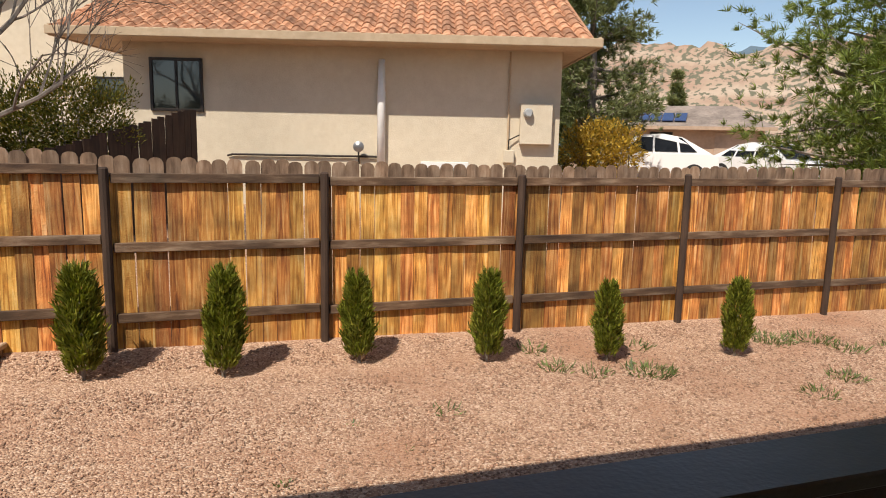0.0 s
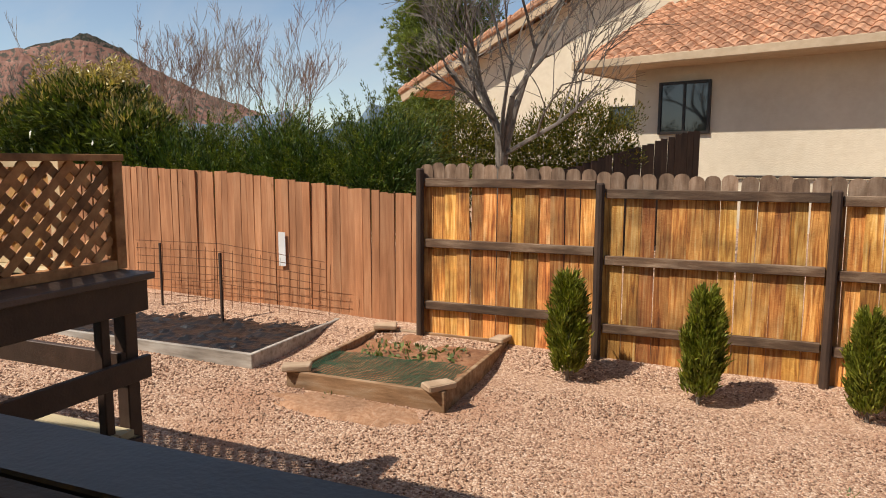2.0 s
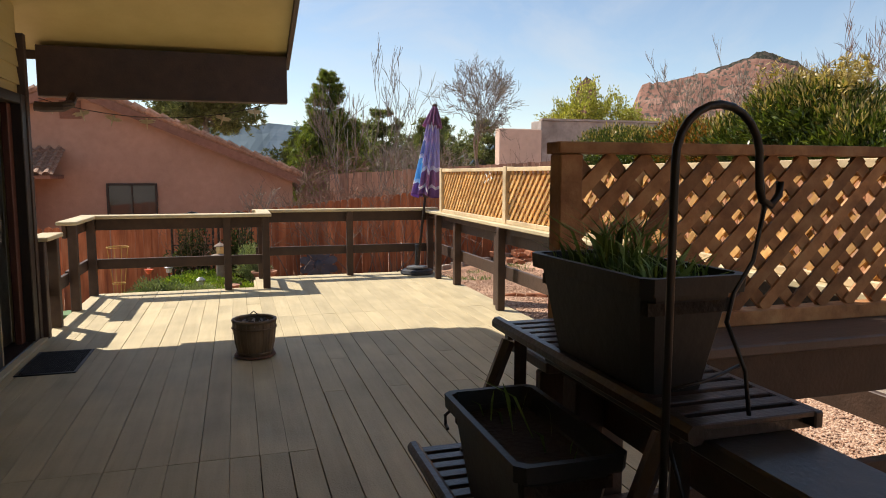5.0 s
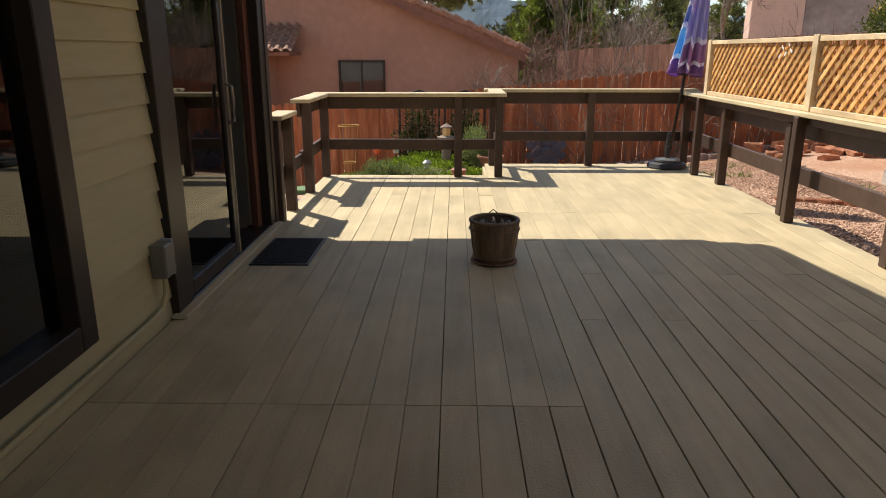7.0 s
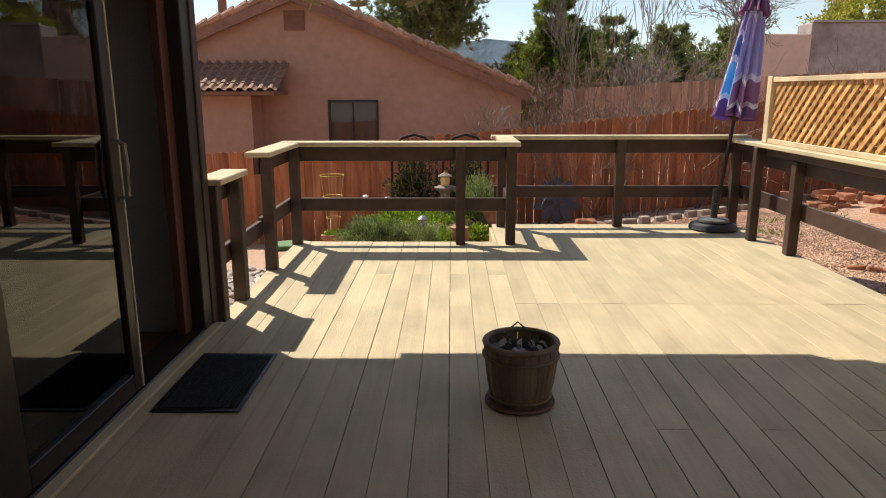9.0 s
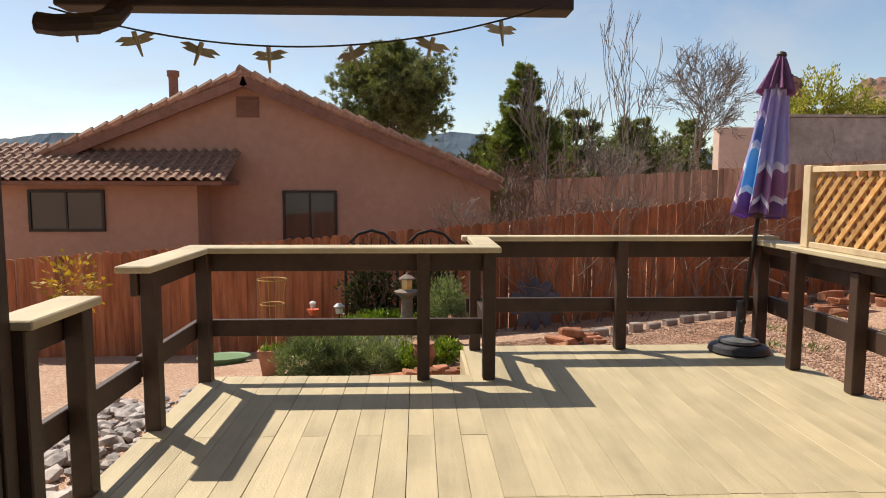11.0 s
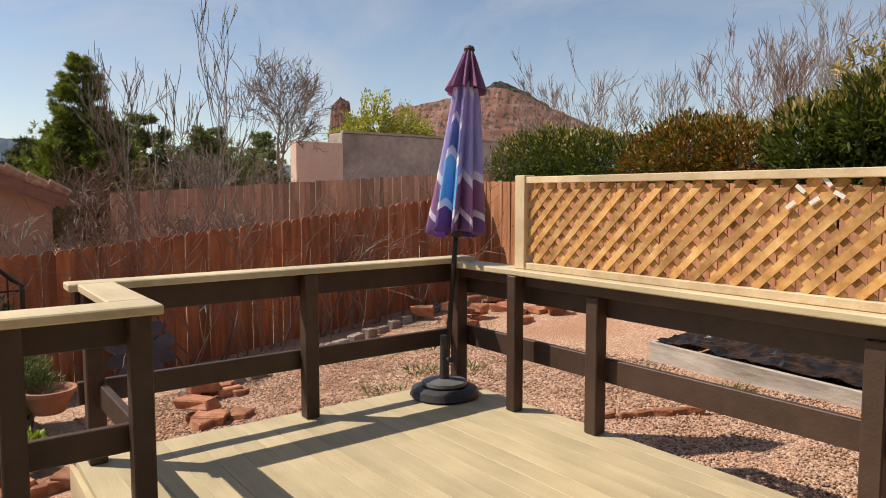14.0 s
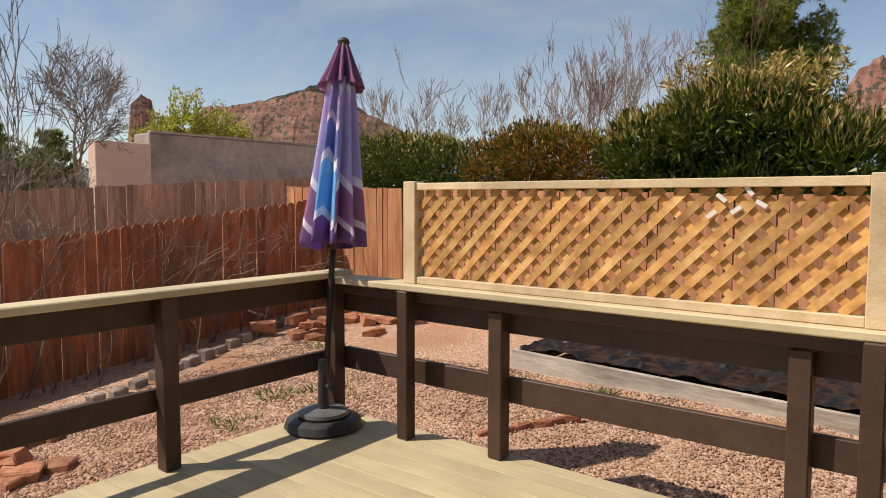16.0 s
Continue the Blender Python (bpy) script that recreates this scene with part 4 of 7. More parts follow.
def make_barrel():
    p = thing("barrel_planter", "brown barrel shaped planter with dry leaves inside", "planter", pose(-5.66, 0.27, 0.0))
    wood = mat("barrel", [(0.11, 0.070, 0.040), (0.18, 0.125, 0.075), (0.22, 0.16, 0.10)], (9, 9, 3), 0.65, 0.3, 60, 3, 0.12, stain=0.3)
    n = 16
    for k in range(n):
        a0, a1 = 2 * math.pi * (k + 0.02) / n, 2 * math.pi * (k + 0.98) / n
        bm = bmesh.new()
        prof = [(0.128, 0.02), (0.150, 0.12), (0.162, 0.22), (0.165, 0.285)]
        rings = []
        for r, z in prof:
            rings.append([bm.verts.new((q * math.cos(a), q * math.sin(a), z)) for q, a in ((r, a0), (r + 0.004, (a0 + a1) / 2), (r, a1), (r - 0.014, a1), (r - 0.014, a0))])
        for q, w in zip(rings, rings[1:]):
            for i in range(5):
                bm.faces.new((q[i], q[(i + 1) % 5], w[(i + 1) % 5], w[i]))
        bm.faces.new(rings[0][::-1])
        bm.faces.new(rings[-1])
        part("stave", bm, wood, p)
    for z, r in ((0.045, 0.140), (0.235, 0.169)):
        part("hoop", torus(r, 0.006, z), wood, p)
    part("rim", torus(0.160, 0.014, 0.29), wood, p, smooth=True)
    part("saucer", lathe(bmesh.new(), [(0.135, 0.0), (0.16, 0.012), (0.155, 0.022), (0.13, 0.02)], 28), mat("saucer", [(0.14, 0.06, 0.035), (0.2, 0.09, 0.05)], rough=0.7), p, "reddish clay saucer")
    part("soil", lathe(bmesh.new(), [(0.148, 0.22), (0.148, 0.235), (0.05, 0.245)], 20), mat("dark_soil", [(0.02, 0.014, 0.010), (0.05, 0.035, 0.025)], rough=0.95, bump=0.8), p)
    rnd = random.Random(5)
    bm = bmesh.new()
    for i in range(26):
        a, r = rnd.uniform(0, 6.28), rnd.uniform(0, 0.12)
        c = Vector((r * math.cos(a), r * math.sin(a), 0.25 + rnd.uniform(0, 0.03)))
        d = Vector((rnd.uniform(-1, 1), rnd.uniform(-1, 1), rnd.uniform(-0.2, 0.8))).normalized() * 0.035
        s = d.cross(Vector((rnd.random(), rnd.random(), 1))).normalized() * 0.016
        vs = [bm.verts.new(c - d), bm.verts.new(c + s), bm.verts.new(c + d), bm.verts.new(c - s)]
        bm.faces.new(vs)
    part("dry_leaves", bm, mat("dry_leaf", [(0.20, 0.17, 0.15), (0.36, 0.31, 0.28)], rough=0.9), p)
    part("wire_handle", tube(bmesh.new(), [(-0.16, -0.03, 0.30), (-0.165, 0, 0.325), (-0.16, 0.03, 0.30)], 0.004, 6), DARKM, p)


def torus(R, r, z, sides=32, cs=8):
    bm = bmesh.new()
    rings = []
    for i in range(sides):
        a = 2 * math.pi * i / sides
        rings.append([bm.verts.new(((R + r * math.cos(b)) * math.cos(a), (R + r * math.cos(b)) * math.sin(a), z + r * math.sin(b))) for b in [2 * math.pi * j / cs for j in range(cs)]])
    for i in range(sides):
        q, w = rings[i], rings[(i + 1) % sides]
        for j in range(cs):
            bm.faces.new((q[j], q[(j + 1) % cs], w[(j + 1) % cs], w[j]))
    return bm


make_barrel()


def umbrella_material():
    """Printed cloth: broad fields of violet, mauve and sky blue with white zigzag bands."""
    m = bpy.data.materials.new("umbrella_cloth")
    m.use_nodes = True
    n, l = m.node_tree.nodes, m.node_tree.links
    b = n["Principled BSDF"]
    b.inputs["Roughness"].default_value = 0.85
    uv = n.new("ShaderNodeUVMap")
    uv.uv_map = "cloth"
    sp = n.new("ShaderNodeSeparateXYZ")
    l.new(uv.outputs["UV"], sp.inputs[0])

    def math_node(op, a, bb):
        q = n.new("ShaderNodeMath")
        q.operation = op
        for i, v in enumerate((a, bb)):
            if isinstance(v, (int, float)):
                q.inputs[i].default_value = v
            else:
                l.new(v, q.inputs[i])
        return q.outputs[0]
    u, v = sp.outputs["X"], sp.outputs["Y"]
    # zigzag lift of the bands round the canopy
    tri = math_node("PINGPONG", math_node("MULTIPLY", u, 8.0), 0.5)
    lift = math_node("MULTIPLY", tri, 0.16)
    vv = math_node("ADD", v, lift)
    # blue comes in only on some gores
    blue = math_node("GREATER_THAN", math_node("SINE", math_node("MULTIPLY", u, 12.566), 0), 0.55)
    r = n.new("ShaderNodeValToRGB")
    r.color_ramp.interpolation = "CONSTANT"
    stops = [(0.0, (0.20, 0.085, 0.28)), (0.10, (0.70, 0.66, 0.74)), (0.135, (0.37, 0.155, 0.33)), (0.30, (0.74, 0.70, 0.76)), (0.345, (0.40, 0.36, 0.60)), (0.62, (0.42, 0.34, 0.58)), (0.78, (0.62, 0.57, 0.64)), (0.84, (0.28, 0.10, 0.22))]
    el = r.color_ramp.elements
    for i, (p, c) in enumerate(stops):
        if i > 1:
            el.new(p)
        el[i].position, el[i].color = p, (*c, 1)
    l.new(vv, r.inputs["Fac"])
    r2 = n.new("ShaderNodeValToRGB")
    r2.color_ramp.interpolation = "CONSTANT"
    stops = [(0.0, (0.16, 0.06, 0.30)), (0.14, (0.66, 0.64, 0.70)), (0.18, (0.07, 0.38, 0.66)), (0.42, (0.66, 0.66, 0.72)), (0.47, (0.10, 0.16, 0.42)), (0.62, (0.62, 0.58, 0.66)), (0.66, (0.26, 0.20, 0.42)), (0.86, (0.26, 0.10, 0.24))]
    el = r2.color_ramp.elements
    for i, (p, c) in enumerate(stops):
        if i > 1:
            el.new(p)
        el[i].position, el[i].color = p, (*c, 1)
    l.new(vv, r2.inputs["Fac"])
    mx = n.new("ShaderNodeMix")
    mx.data_type = "RGBA"
    l.new(blue, mx.inputs["Factor"])
    l.new(r.outputs["Color"], mx.inputs["A"])
    l.new(r2.outputs["Color"], mx.inputs["B"])
    l.new(mx.outputs["Result"], b.inputs["Base Color"])
    return m


def make_umbrella():
    lean = pose(-9.69, 2.63, 0.0, -7.0, -2.4, 0) @ pose(0, 0, 0, 0, 0, 62)
    um = thing("umbrella", "closed purple and blue printed patio umbrella on a pole", "umbrella", lean)
    part("pole", tube(bmesh.new(), [(0, 0, 0.06), (0, 0, 0.5), (0, 0, 2.38)], [0.021, 0.019, 0.019], 12), mat("pole_bronze", [(0.05, 0.035, 0.025), (0.08, 0.055, 0.04)], rough=0.45, metal=0.5), um, smooth=True)
    um_mat = umbrella_material()
    # cloth colours brightened and slightly desaturated
    un, ul = um_mat.node_tree.nodes, um_mat.node_tree.links
    brighten = un.new("ShaderNodeHueSaturation")
    brighten.inputs["Saturation"].default_value = 0.86
    brighten.inputs["Value"].default_value = 1.45
    ub = un["Principled BSDF"].inputs["Base Color"]
    ul.new(ub.links[0].from_socket, brighten.inputs["Color"])
    ul.new(brighten.outputs["Color"], ub)

    def cloth(z_top, z_bot, r_top, r_bot, name, folds, v0, v1, seed):
        rnd = random.Random(seed)
        bm = bmesh.new()
        lay = bm.loops.layers.uv.new("cloth")
        N, M = 192, 26
        ph = [rnd.uniform(-0.35, 0.35) for _ in range(folds)]
        hem = [rnd.uniform(-0.05, 0.03) for _ in range(folds)]
        rows = []
        for j in range(M + 1):
            t = j / M
            row = []
            for i in range(N):
                a = 2 * math.pi * i / N
                f = a / (2 * math.pi) * folds
                k = int(f) % folds
                c = math.cos(2 * math.pi * f + ph[k] * math.sin(math.pi * (f % 1)))
                base = r_top + (r_bot - r_top) * (t ** 0.8)
                rad = base * (1 + (0.16 + 0.30 * t) * c + 0.05 * math.sin(3 * a + 4 * t))
                z = z_top + (z_bot + hem[k] * math.sin(math.pi * (f % 1)) - z_top) * t
                row.append(bm.verts.new((rad * math.cos(a) * 0.92, rad * math.sin(a) * 1.05, z)))
            rows.append(row)
        for j in range(M):
            for i in range(N):
                fc = bm.faces.new((rows[j][i], rows[j][(i + 1) % N], rows[j + 1][(i + 1) % N], rows[j + 1][i]))
                for lp, (ii, jj) in zip(fc.loops, ((i, j), (i + 1, j), (i + 1, j + 1), (i, j + 1))):
                    lp[lay].uv = (ii / N, v1 + (v0 - v1) * jj / M)
        bmesh.ops.solidify(bm, geom=bm.faces[:], thickness=0.003)
        return part(name, bm, um_mat, um, smooth=True)
    cloth(2.18, 1.12, 0.080, 0.158, "canopy", 10, 0.0, 0.83, 3)
    cloth(2.41, 2.12, 0.028, 0.112, "vent_cap", 10, 0.86, 1.0, 4)
    part("finial", lathe(bmesh.new(), [(0.03, 2.39), (0.04, 2.42), (0.03, 2.44), (0.008, 2.45)], 16), BROWN, um)
    part("hub", lathe(bmesh.new(), [(0.035, 1.10), (0.04, 1.13), (0.035, 1.2)], 12), BROWN, um)
    bs = thing("weighted_stand", "round black weighted stand holding the umbrella pole", "stand", pose(-9.69, 2.63, 0.0))
    dk = mat("base_black", [(0.020, 0.020, 0.022), (0.045, 0.043, 0.045)], (12, 12, 12), 0.5, 0.3, 50, 3)
    part("lower_disc", lathe(bmesh.new(), [(0.225, 0.0), (0.24, 0.015), (0.225, 0.055), (0.18, 0.072)], 40), dk, bs, smooth=False)
    part("upper_disc", lathe(bmesh.new(), [(0.14, 0.073), (0.155, 0.085), (0.15, 0.105), (0.05, 0.12)], 36), mat("base_grey", [(0.10, 0.10, 0.10), (0.2, 0.2, 0.2)], rough=0.4), bs, "grey upper weight ring")
    part("sleeve", tube(bmesh.new(), [(0, 0, 0.12), (0, 0, 0.30), (0.0, 0.0, 0.42)], [0.035, 0.03, 0.028], 14), dk, bs)
    part("knob", tube(bmesh.new(), [(0.03, 0, 0.26), (0.075, 0, 0.26)], [0.012, 0.02], 8), dk, bs)


make_umbrella()


def planter_box(m, plants, seed):
    p = thing("window_box", "black plastic trough planter with young green plants", "planter", m, group="trough planters on the stand")
    bm = bmesh.new()
    rings = []
    for L, W, z in ((0.19, 0.075, 0.0), (0.225, 0.105, 0.20), (0.228, 0.108, 0.21), (0.25, 0.125, 0.213), (0.252, 0.127, 0.248), (0.235, 0.112, 0.248), (0.228, 0.105, 0.20), (0.226, 0.102, 0.195)):
        ring = []
        for sx, sy in ((-1, -1), (1, -1), (1, 1), (-1, 1)):
            c = 0.02
            pts = ((sx * L, sy * (W - c)), (sx * (L - c), sy * W))
            if sx * sy > 0:
                pts = pts[::1]
            else:
                pts = pts[::-1]
            for x, y in pts:
                ring.append(bm.verts.new((x, y, z)))
        rings.append(ring)
    for q, w in zip(rings, rings[1:]):
        for k in range(8):
            bm.faces.new((q[k], q[(k + 1) % 8], w[(k + 1) % 8], w[k]))
    bm.faces.new(rings[0][::-1])
    part("trough", bm, mat("planter_plastic", [(0.010, 0.010, 0.010), (0.020, 0.019, 0.018)], (8, 8, 8), 0.5, 0.15, 40, 2), p)
    part("soil", boxed(-0.224, 0.224, -0.10, 0.10, 0.17, 0.196), mat("dark_soil", [(0.02, 0.014, 0.010), (0.05, 0.035, 0.025)], rough=0.95, bump=0.8), p)
    rnd = random.Random(seed)
    green = mat("herb_leaf", [(0.09, 0.17, 0.03), (0.17, 0.29, 0.06), (0.26, 0.38, 0.11)], rough=0.6, island=True, vary=0.3)
    bm = bmesh.new()
    for i in range(plants):
        x, y = rnd.uniform(-0.2, 0.2), rnd.uniform(-0.08, 0.08)
        tall = rnd.uniform(0.04, 0.15) * (1.4 if abs(x + 0.02) < 0.09 else 0.7)
        lean = Vector((rnd.uniform(-0.4, 0.4), rnd.uniform(-0.4, 0.4), 1)) * tall
        side = Vector((rnd.uniform(-1, 1), rnd.uniform(-1, 1), 0)).normalized() * rnd.uniform(0.0018, 0.0042)
        a = Vector((x, y, 0.195))
        mid = a + lean * 0.6
        tip = a + lean + Vector((lean.x, lean.y, -0.1 * tall))
        v = [bm.verts.new(a - side * 0.4), bm.verts.new(a + side * 0.4), bm.verts.new(mid + side), bm.verts.new(tip), bm.verts.new(mid - side)]
        bm.faces.new(v)
    part("foliage", bm, green, p, "thin young green shoots")["kind"] = "stuff"
    return p


def make_stand():
    wood = mat("stand_wood", [(0.045, 0.027, 0.020), (0.085, 0.055, 0.042)], (4, 14, 14), 0.34, 0.2, 60, 2, 0.15)
    s = thing("plant_stand", "dark slatted folding wooden plant stand with two tiers", "plant stand")
    for y0, y1, z in ((0.93, 1.23, 0.975), (0.66, 0.90, 0.605)):
        part("front_rail", tube(bmesh.new(), [(-2.13, y0, z - 0.01), (-1.16, y0, z - 0.01)], 0.020, 8), wood, s)
        part("back_rail", boxed(-2.10, -1.18, y1 - 0.02, y1, z - 0.035, z - 0.002, 0.003), wood, s)
        n = 16
        slat = None
        for i in range(n):
            x = -2.08 + 0.88 * i / (n - 1)
            if slat is None:
                slat = part("slat", boxed(-0.019, 0.019, y0 + 0.012, y1 - 0.021, z - 0.012, z, 0.002), wood, s)
                slat.matrix_basis = pose(x, 0, 0)
            else:
                share("slat", slat.data, pose(x, 0, 0), s)
        for x in (-2.07, -1.24):
            part("bearer", boxed(x, x + 0.03, y0, y1, z - 0.045, z - 0.0125, 0.002), wood, s)
    for x in (-2.04, -1.26):
        for (ya, za), (yb, zb) in (((0.96, 0.0), (0.66, 0.60)), ((0.56, 0.0), (0.93, 0.93)), ((0.97, 0.0), (0.97, 0.93))):
            part("leg", tube(bmesh.new(), [(x, ya, za), (x, yb, zb)], 0.021, 6), wood, s)
        part("brace", tube(bmesh.new(), [(x, 0.66, 0.30), (x, 0.97, 0.42)], 0.014, 6), wood, s)
    part("stretcher", tube(bmesh.new(), [(-2.04, 0.96, 0.3), (-1.26, 0.96, 0.3)], 0.014, 6), wood, s)
    planter_box(pose(-1.54, 1.015, 0.977, 0, 0, 2), 420, 11)
    planter_box(pose(-1.60, 0.795, 0.607), 12, 12)
    h = thing("shepherd_hook", "black steel plant hook with a curled end", "plant hook")
    pts = [(-1.19, 0.885, 0.62), (-1.19, 0.885, 1.30)]
    for i in range(13):
        a = math.pi * (1 - i / 12)
        pts.append((-1.19 - 0.03 * i / 12, 0.985 + 0.10 * math.cos(a), 1.44 + 0.105 * math.sin(a)))
    pts += [(-1.22, 1.088, 1.40), (-1.225, 1.10, 1.375), (-1.23, 1.125, 1.365), (-1.23, 1.142, 1.385), (-1.23, 1.143, 1.41)]
    part("rod", tube(bmesh.new(), pts, 0.0075, 8), DARKM, h, smooth=True)
    part("clamp", boxed(-1.24, -1.16, 0.86, 0.91, 0.70, 0.72, 0.003), DARKM, h)
    part("spike", tube(bmesh.new(), [(-1.19, 0.885, 0.62), (-1.19, 0.885, 0.0)], 0.006, 6), DARKM, h)
    c = thing("drip_hose", "thin black irrigation hose looped down from the hook", "hose")
    pts = [(-1.225, 1.09, 1.45), (-1.23, 1.11, 1.36), (-1.24, 1.10, 1.26), (-1.24, 1.06, 1.20), (-1.22, 1.03, 1.15), (-1.20, 1.06, 1.06), (-1.185, 1.06, 0.98)]
    part("hose", tube(bmesh.new(), pts, 0.0045, 6), BLACKP, c, smooth=True)
    part("loop", tube(bmesh.new(), [(-1.19, 0.89, 0.95), (-1.17, 0.93, 0.80), (-1.16, 0.95, 0.66), (-1.17, 0.90, 0.52), (-1.2, 0.88, 0.4), (-1.2, 0.90, 0.0)], 0.0045, 6), BLACKP, c, smooth=True)
    part("side_line", tube(bmesh.new(), [(-1.205, 1.05, 1.07), (-1.20, 0.98, 1.05), (-1.195, 0.89, 1.04)], 0.0035, 6), BLACKP, c, smooth=True)
    k = thing("iron_hook", "small curled iron hook hanging off the trough", "hook")
    part("curl", tube(bmesh.new(), [(-1.87, 0.72, 0.78), (-1.91, 0.71, 0.78), (-1.93, 0.70, 0.76), (-1.925, 0.70, 0.735), (-1.905, 0.70, 0.73)], 0.005, 6), DARKM, k)
    b = thing("planter_box", "dark wooden planter box standing against the railing", "planter")
    dk = mat("box_wood", [(0.020, 0.014, 0.010), (0.045, 0.030, 0.020)], (3, 12, 12), 0.6, 0.3, 60, 2, 0.15)
    for x0, x1, y0, y1 in ((-0.58, -0.545, 0.64, 0.975), (0.06, 0.095, 0.64, 0.975), (-0.544, 0.059, 0.64, 0.675), (-0.544, 0.059, 0.94, 0.975)):
        part("side", boxed(x0, x1, y0, y1, 0.0, 0.905, 0.004), dk, b)
    part("rim_board", boxed(-0.58, 0.095, 0.925, 0.982, 0.907, 0.926, 0.003), mat("rim_wood", [(0.10, 0.070, 0.042), (0.16, 0.115, 0.07)], (3, 14, 14), 0.6, 0.3, 60, 2, 0.15), b, "bare tan wooden rim")
    part("soil", boxed(-0.544, 0.059, 0.676, 0.939, 0.55, 0.68), mat("dark_soil", [(0.02, 0.014, 0.010), (0.05, 0.035, 0.025)], rough=0.95, bump=0.8), b)


make_stand()


def make_string():
    st = thing("dragonfly_string", "string of pale wooden dragonflies hanging under the porch eave", "garland")

    def sag(t):
        return Vector((-7.215, -1.512 + 2.08 * t, 2.095 + 0.03 * t - 4 * 0.165 * t * (1 - t)))
    part("cord", tube(bmesh.new(), [sag(i / 30) for i in range(31)], 0.004, 5), DARKM, st)
    wing = mat("dragonfly_wood", [(0.42, 0.33, 0.18), (0.56, 0.46, 0.28)], rough=0.7, stain=0.2)
    for i, t in enumerate((0.05, 0.17, 0.29, 0.43, 0.60, 0.755, 0.90)):
        p = sag(t)
        bm = bmesh.new()
        tube(bm, [(0, 0.0, 0.045), (0, 0, 0.02), (0, 0, -0.06)], [0.010, 0.011, 0.004], 6)
        for s in (-1, 1):
            for z, w in ((0.016, 0.085), (-0.002, 0.07)):
                prism(bm, [(0, -0.008), (s * w * 0.6, -0.014 + 0.01), (s * w, 0.004), (s * w * 0.6, 0.014 + 0.004), (0, 0.006)], 0.003, pose(0, 0, z, 90, 0, 90 + 8 * s))
        ob = part("dragonfly", bm, wing, st)
        ob.matrix_basis = Matrix.Translation(p + Vector((0, 0, -0.05))) @ pose(0, 0, 0, 20 * math.sin(i * 2.1), 12 * math.cos(i * 1.7), 25 * math.sin(i * 1.3))


make_string()


# ---------------------------------------------------------------- plants
def leaf_mesh(name, pts, dirs, length, width, material, parent, rnd_seed=0, bend=0.25, label="", kind=""):
    """Many small leaves, four corners each, as one mesh."""
    rs = np.random.RandomState(rnd_seed)
    n = len(pts)
    d = dirs / np.maximum(1e-6, np.linalg.norm(dirs, axis=1, keepdims=True))
    s = np.cross(d, rs.normal(size=(n, 3)))
    s /= np.maximum(1e-6, np.linalg.norm(s, axis=1, keepdims=True))
    nn = np.cross(d, s)
    L = (length * rs.uniform(0.6, 1.3, n))[:, None]
    W = (width * rs.uniform(0.7, 1.2, n))[:, None]
    a = pts
    b = pts + d * L * 0.45 + s * W * 0.5
    c = pts + d * L + nn * L * bend * rs.uniform(-1, 1, (n, 1))
    e = pts + d * L * 0.45 - s * W * 0.5
    v = np.stack([a, b, c, e], 1).reshape(-1, 3)
    me = bpy.data.meshes.new(name)
    me.vertices.add(len(v))
    me.vertices.foreach_set("co", v.astype(np.float32).ravel())
    me.loops.add(n * 4)
    me.loops.foreach_set("vertex_index", np.arange(n * 4, dtype=np.int32))
    me.polygons.add(n)
    me.polygons.foreach_set("loop_start", np.arange(0, n * 4, 4, dtype=np.int32))
    me.polygons.foreach_set("loop_total", np.full(n, 4, dtype=np.int32))
    me.update(calc_edges=True)
    me.materials.append(material)
    ob = new(name, me)
    if parent is not None:
        ob.parent = parent
    if label:
        tagged(ob, label)
    ob["kind"] = "stuff"
    return ob


def blob_points(blobs, n, seed, shell=0.55, rough=0.25):
    """Points in a set of lumpy ellipsoids, mostly near their skins, with the way outwards."""
    rs = np.random.RandomState(seed)
    w = np.array([b[3] * b[4] + b[4] * b[5] + b[3] * b[5] for b in blobs])
    pick = rs.choice(len(blobs), n, p=w / w.sum())
    B = np.array(blobs)[pick]
    u = rs.normal(size=(n, 3))
    u /= np.linalg.norm(u, axis=1, keepdims=True)
    lump = 1 + rough * np.sin(u[:, 0] * 7 + B[:, 0] * 5) * np.sin(u[:, 1] * 6 + B[:, 1] * 3) + rough * 0.6 * np.sin(u[:, 2] * 9 + B[:, 2])
    r = (shell + (1 - shell) * rs.uniform(0, 1, n) ** 0.6) * lump
    p = B[:, :3] + u * B[:, 3:6] * r[:, None]
    return p, u, rs


def green(name, cols, rough=0.55):
    m = mat(name, cols, (3, 3, 3), rough, 0.0, vary=0.45, island=True, stain=0.25, blotch=2.0)
    b = m.node_tree.nodes["Principled BSDF"]
    n, l = m.node_tree.nodes, m.node_tree.links
    tl = n.new("ShaderNodeBsdfTranslucent")
    src = b.inputs["Base Color"].links[0].from_socket
    warm = n.new("ShaderNodeMix")
    warm.data_type = "RGBA"
    warm.blend_type = "MULTIPLY"
    warm.inputs["Factor"].default_value = 1.0
    warm.inputs["B"].default_value = (1.0, 1.0, 0.45, 1)
    l.new(src, warm.inputs["A"])
    l.new(warm.outputs["Result"], tl.inputs["Color"])
    ms = n.new("ShaderNodeMixShader")
    ms.inputs["Fac"].default_value = 0.34
    l.new(b.outputs[0], ms.inputs[1])
    l.new(tl.outputs[0], ms.inputs[2])
    l.new(ms.outputs[0], n["Material Output"].inputs["Surface"])
    return m


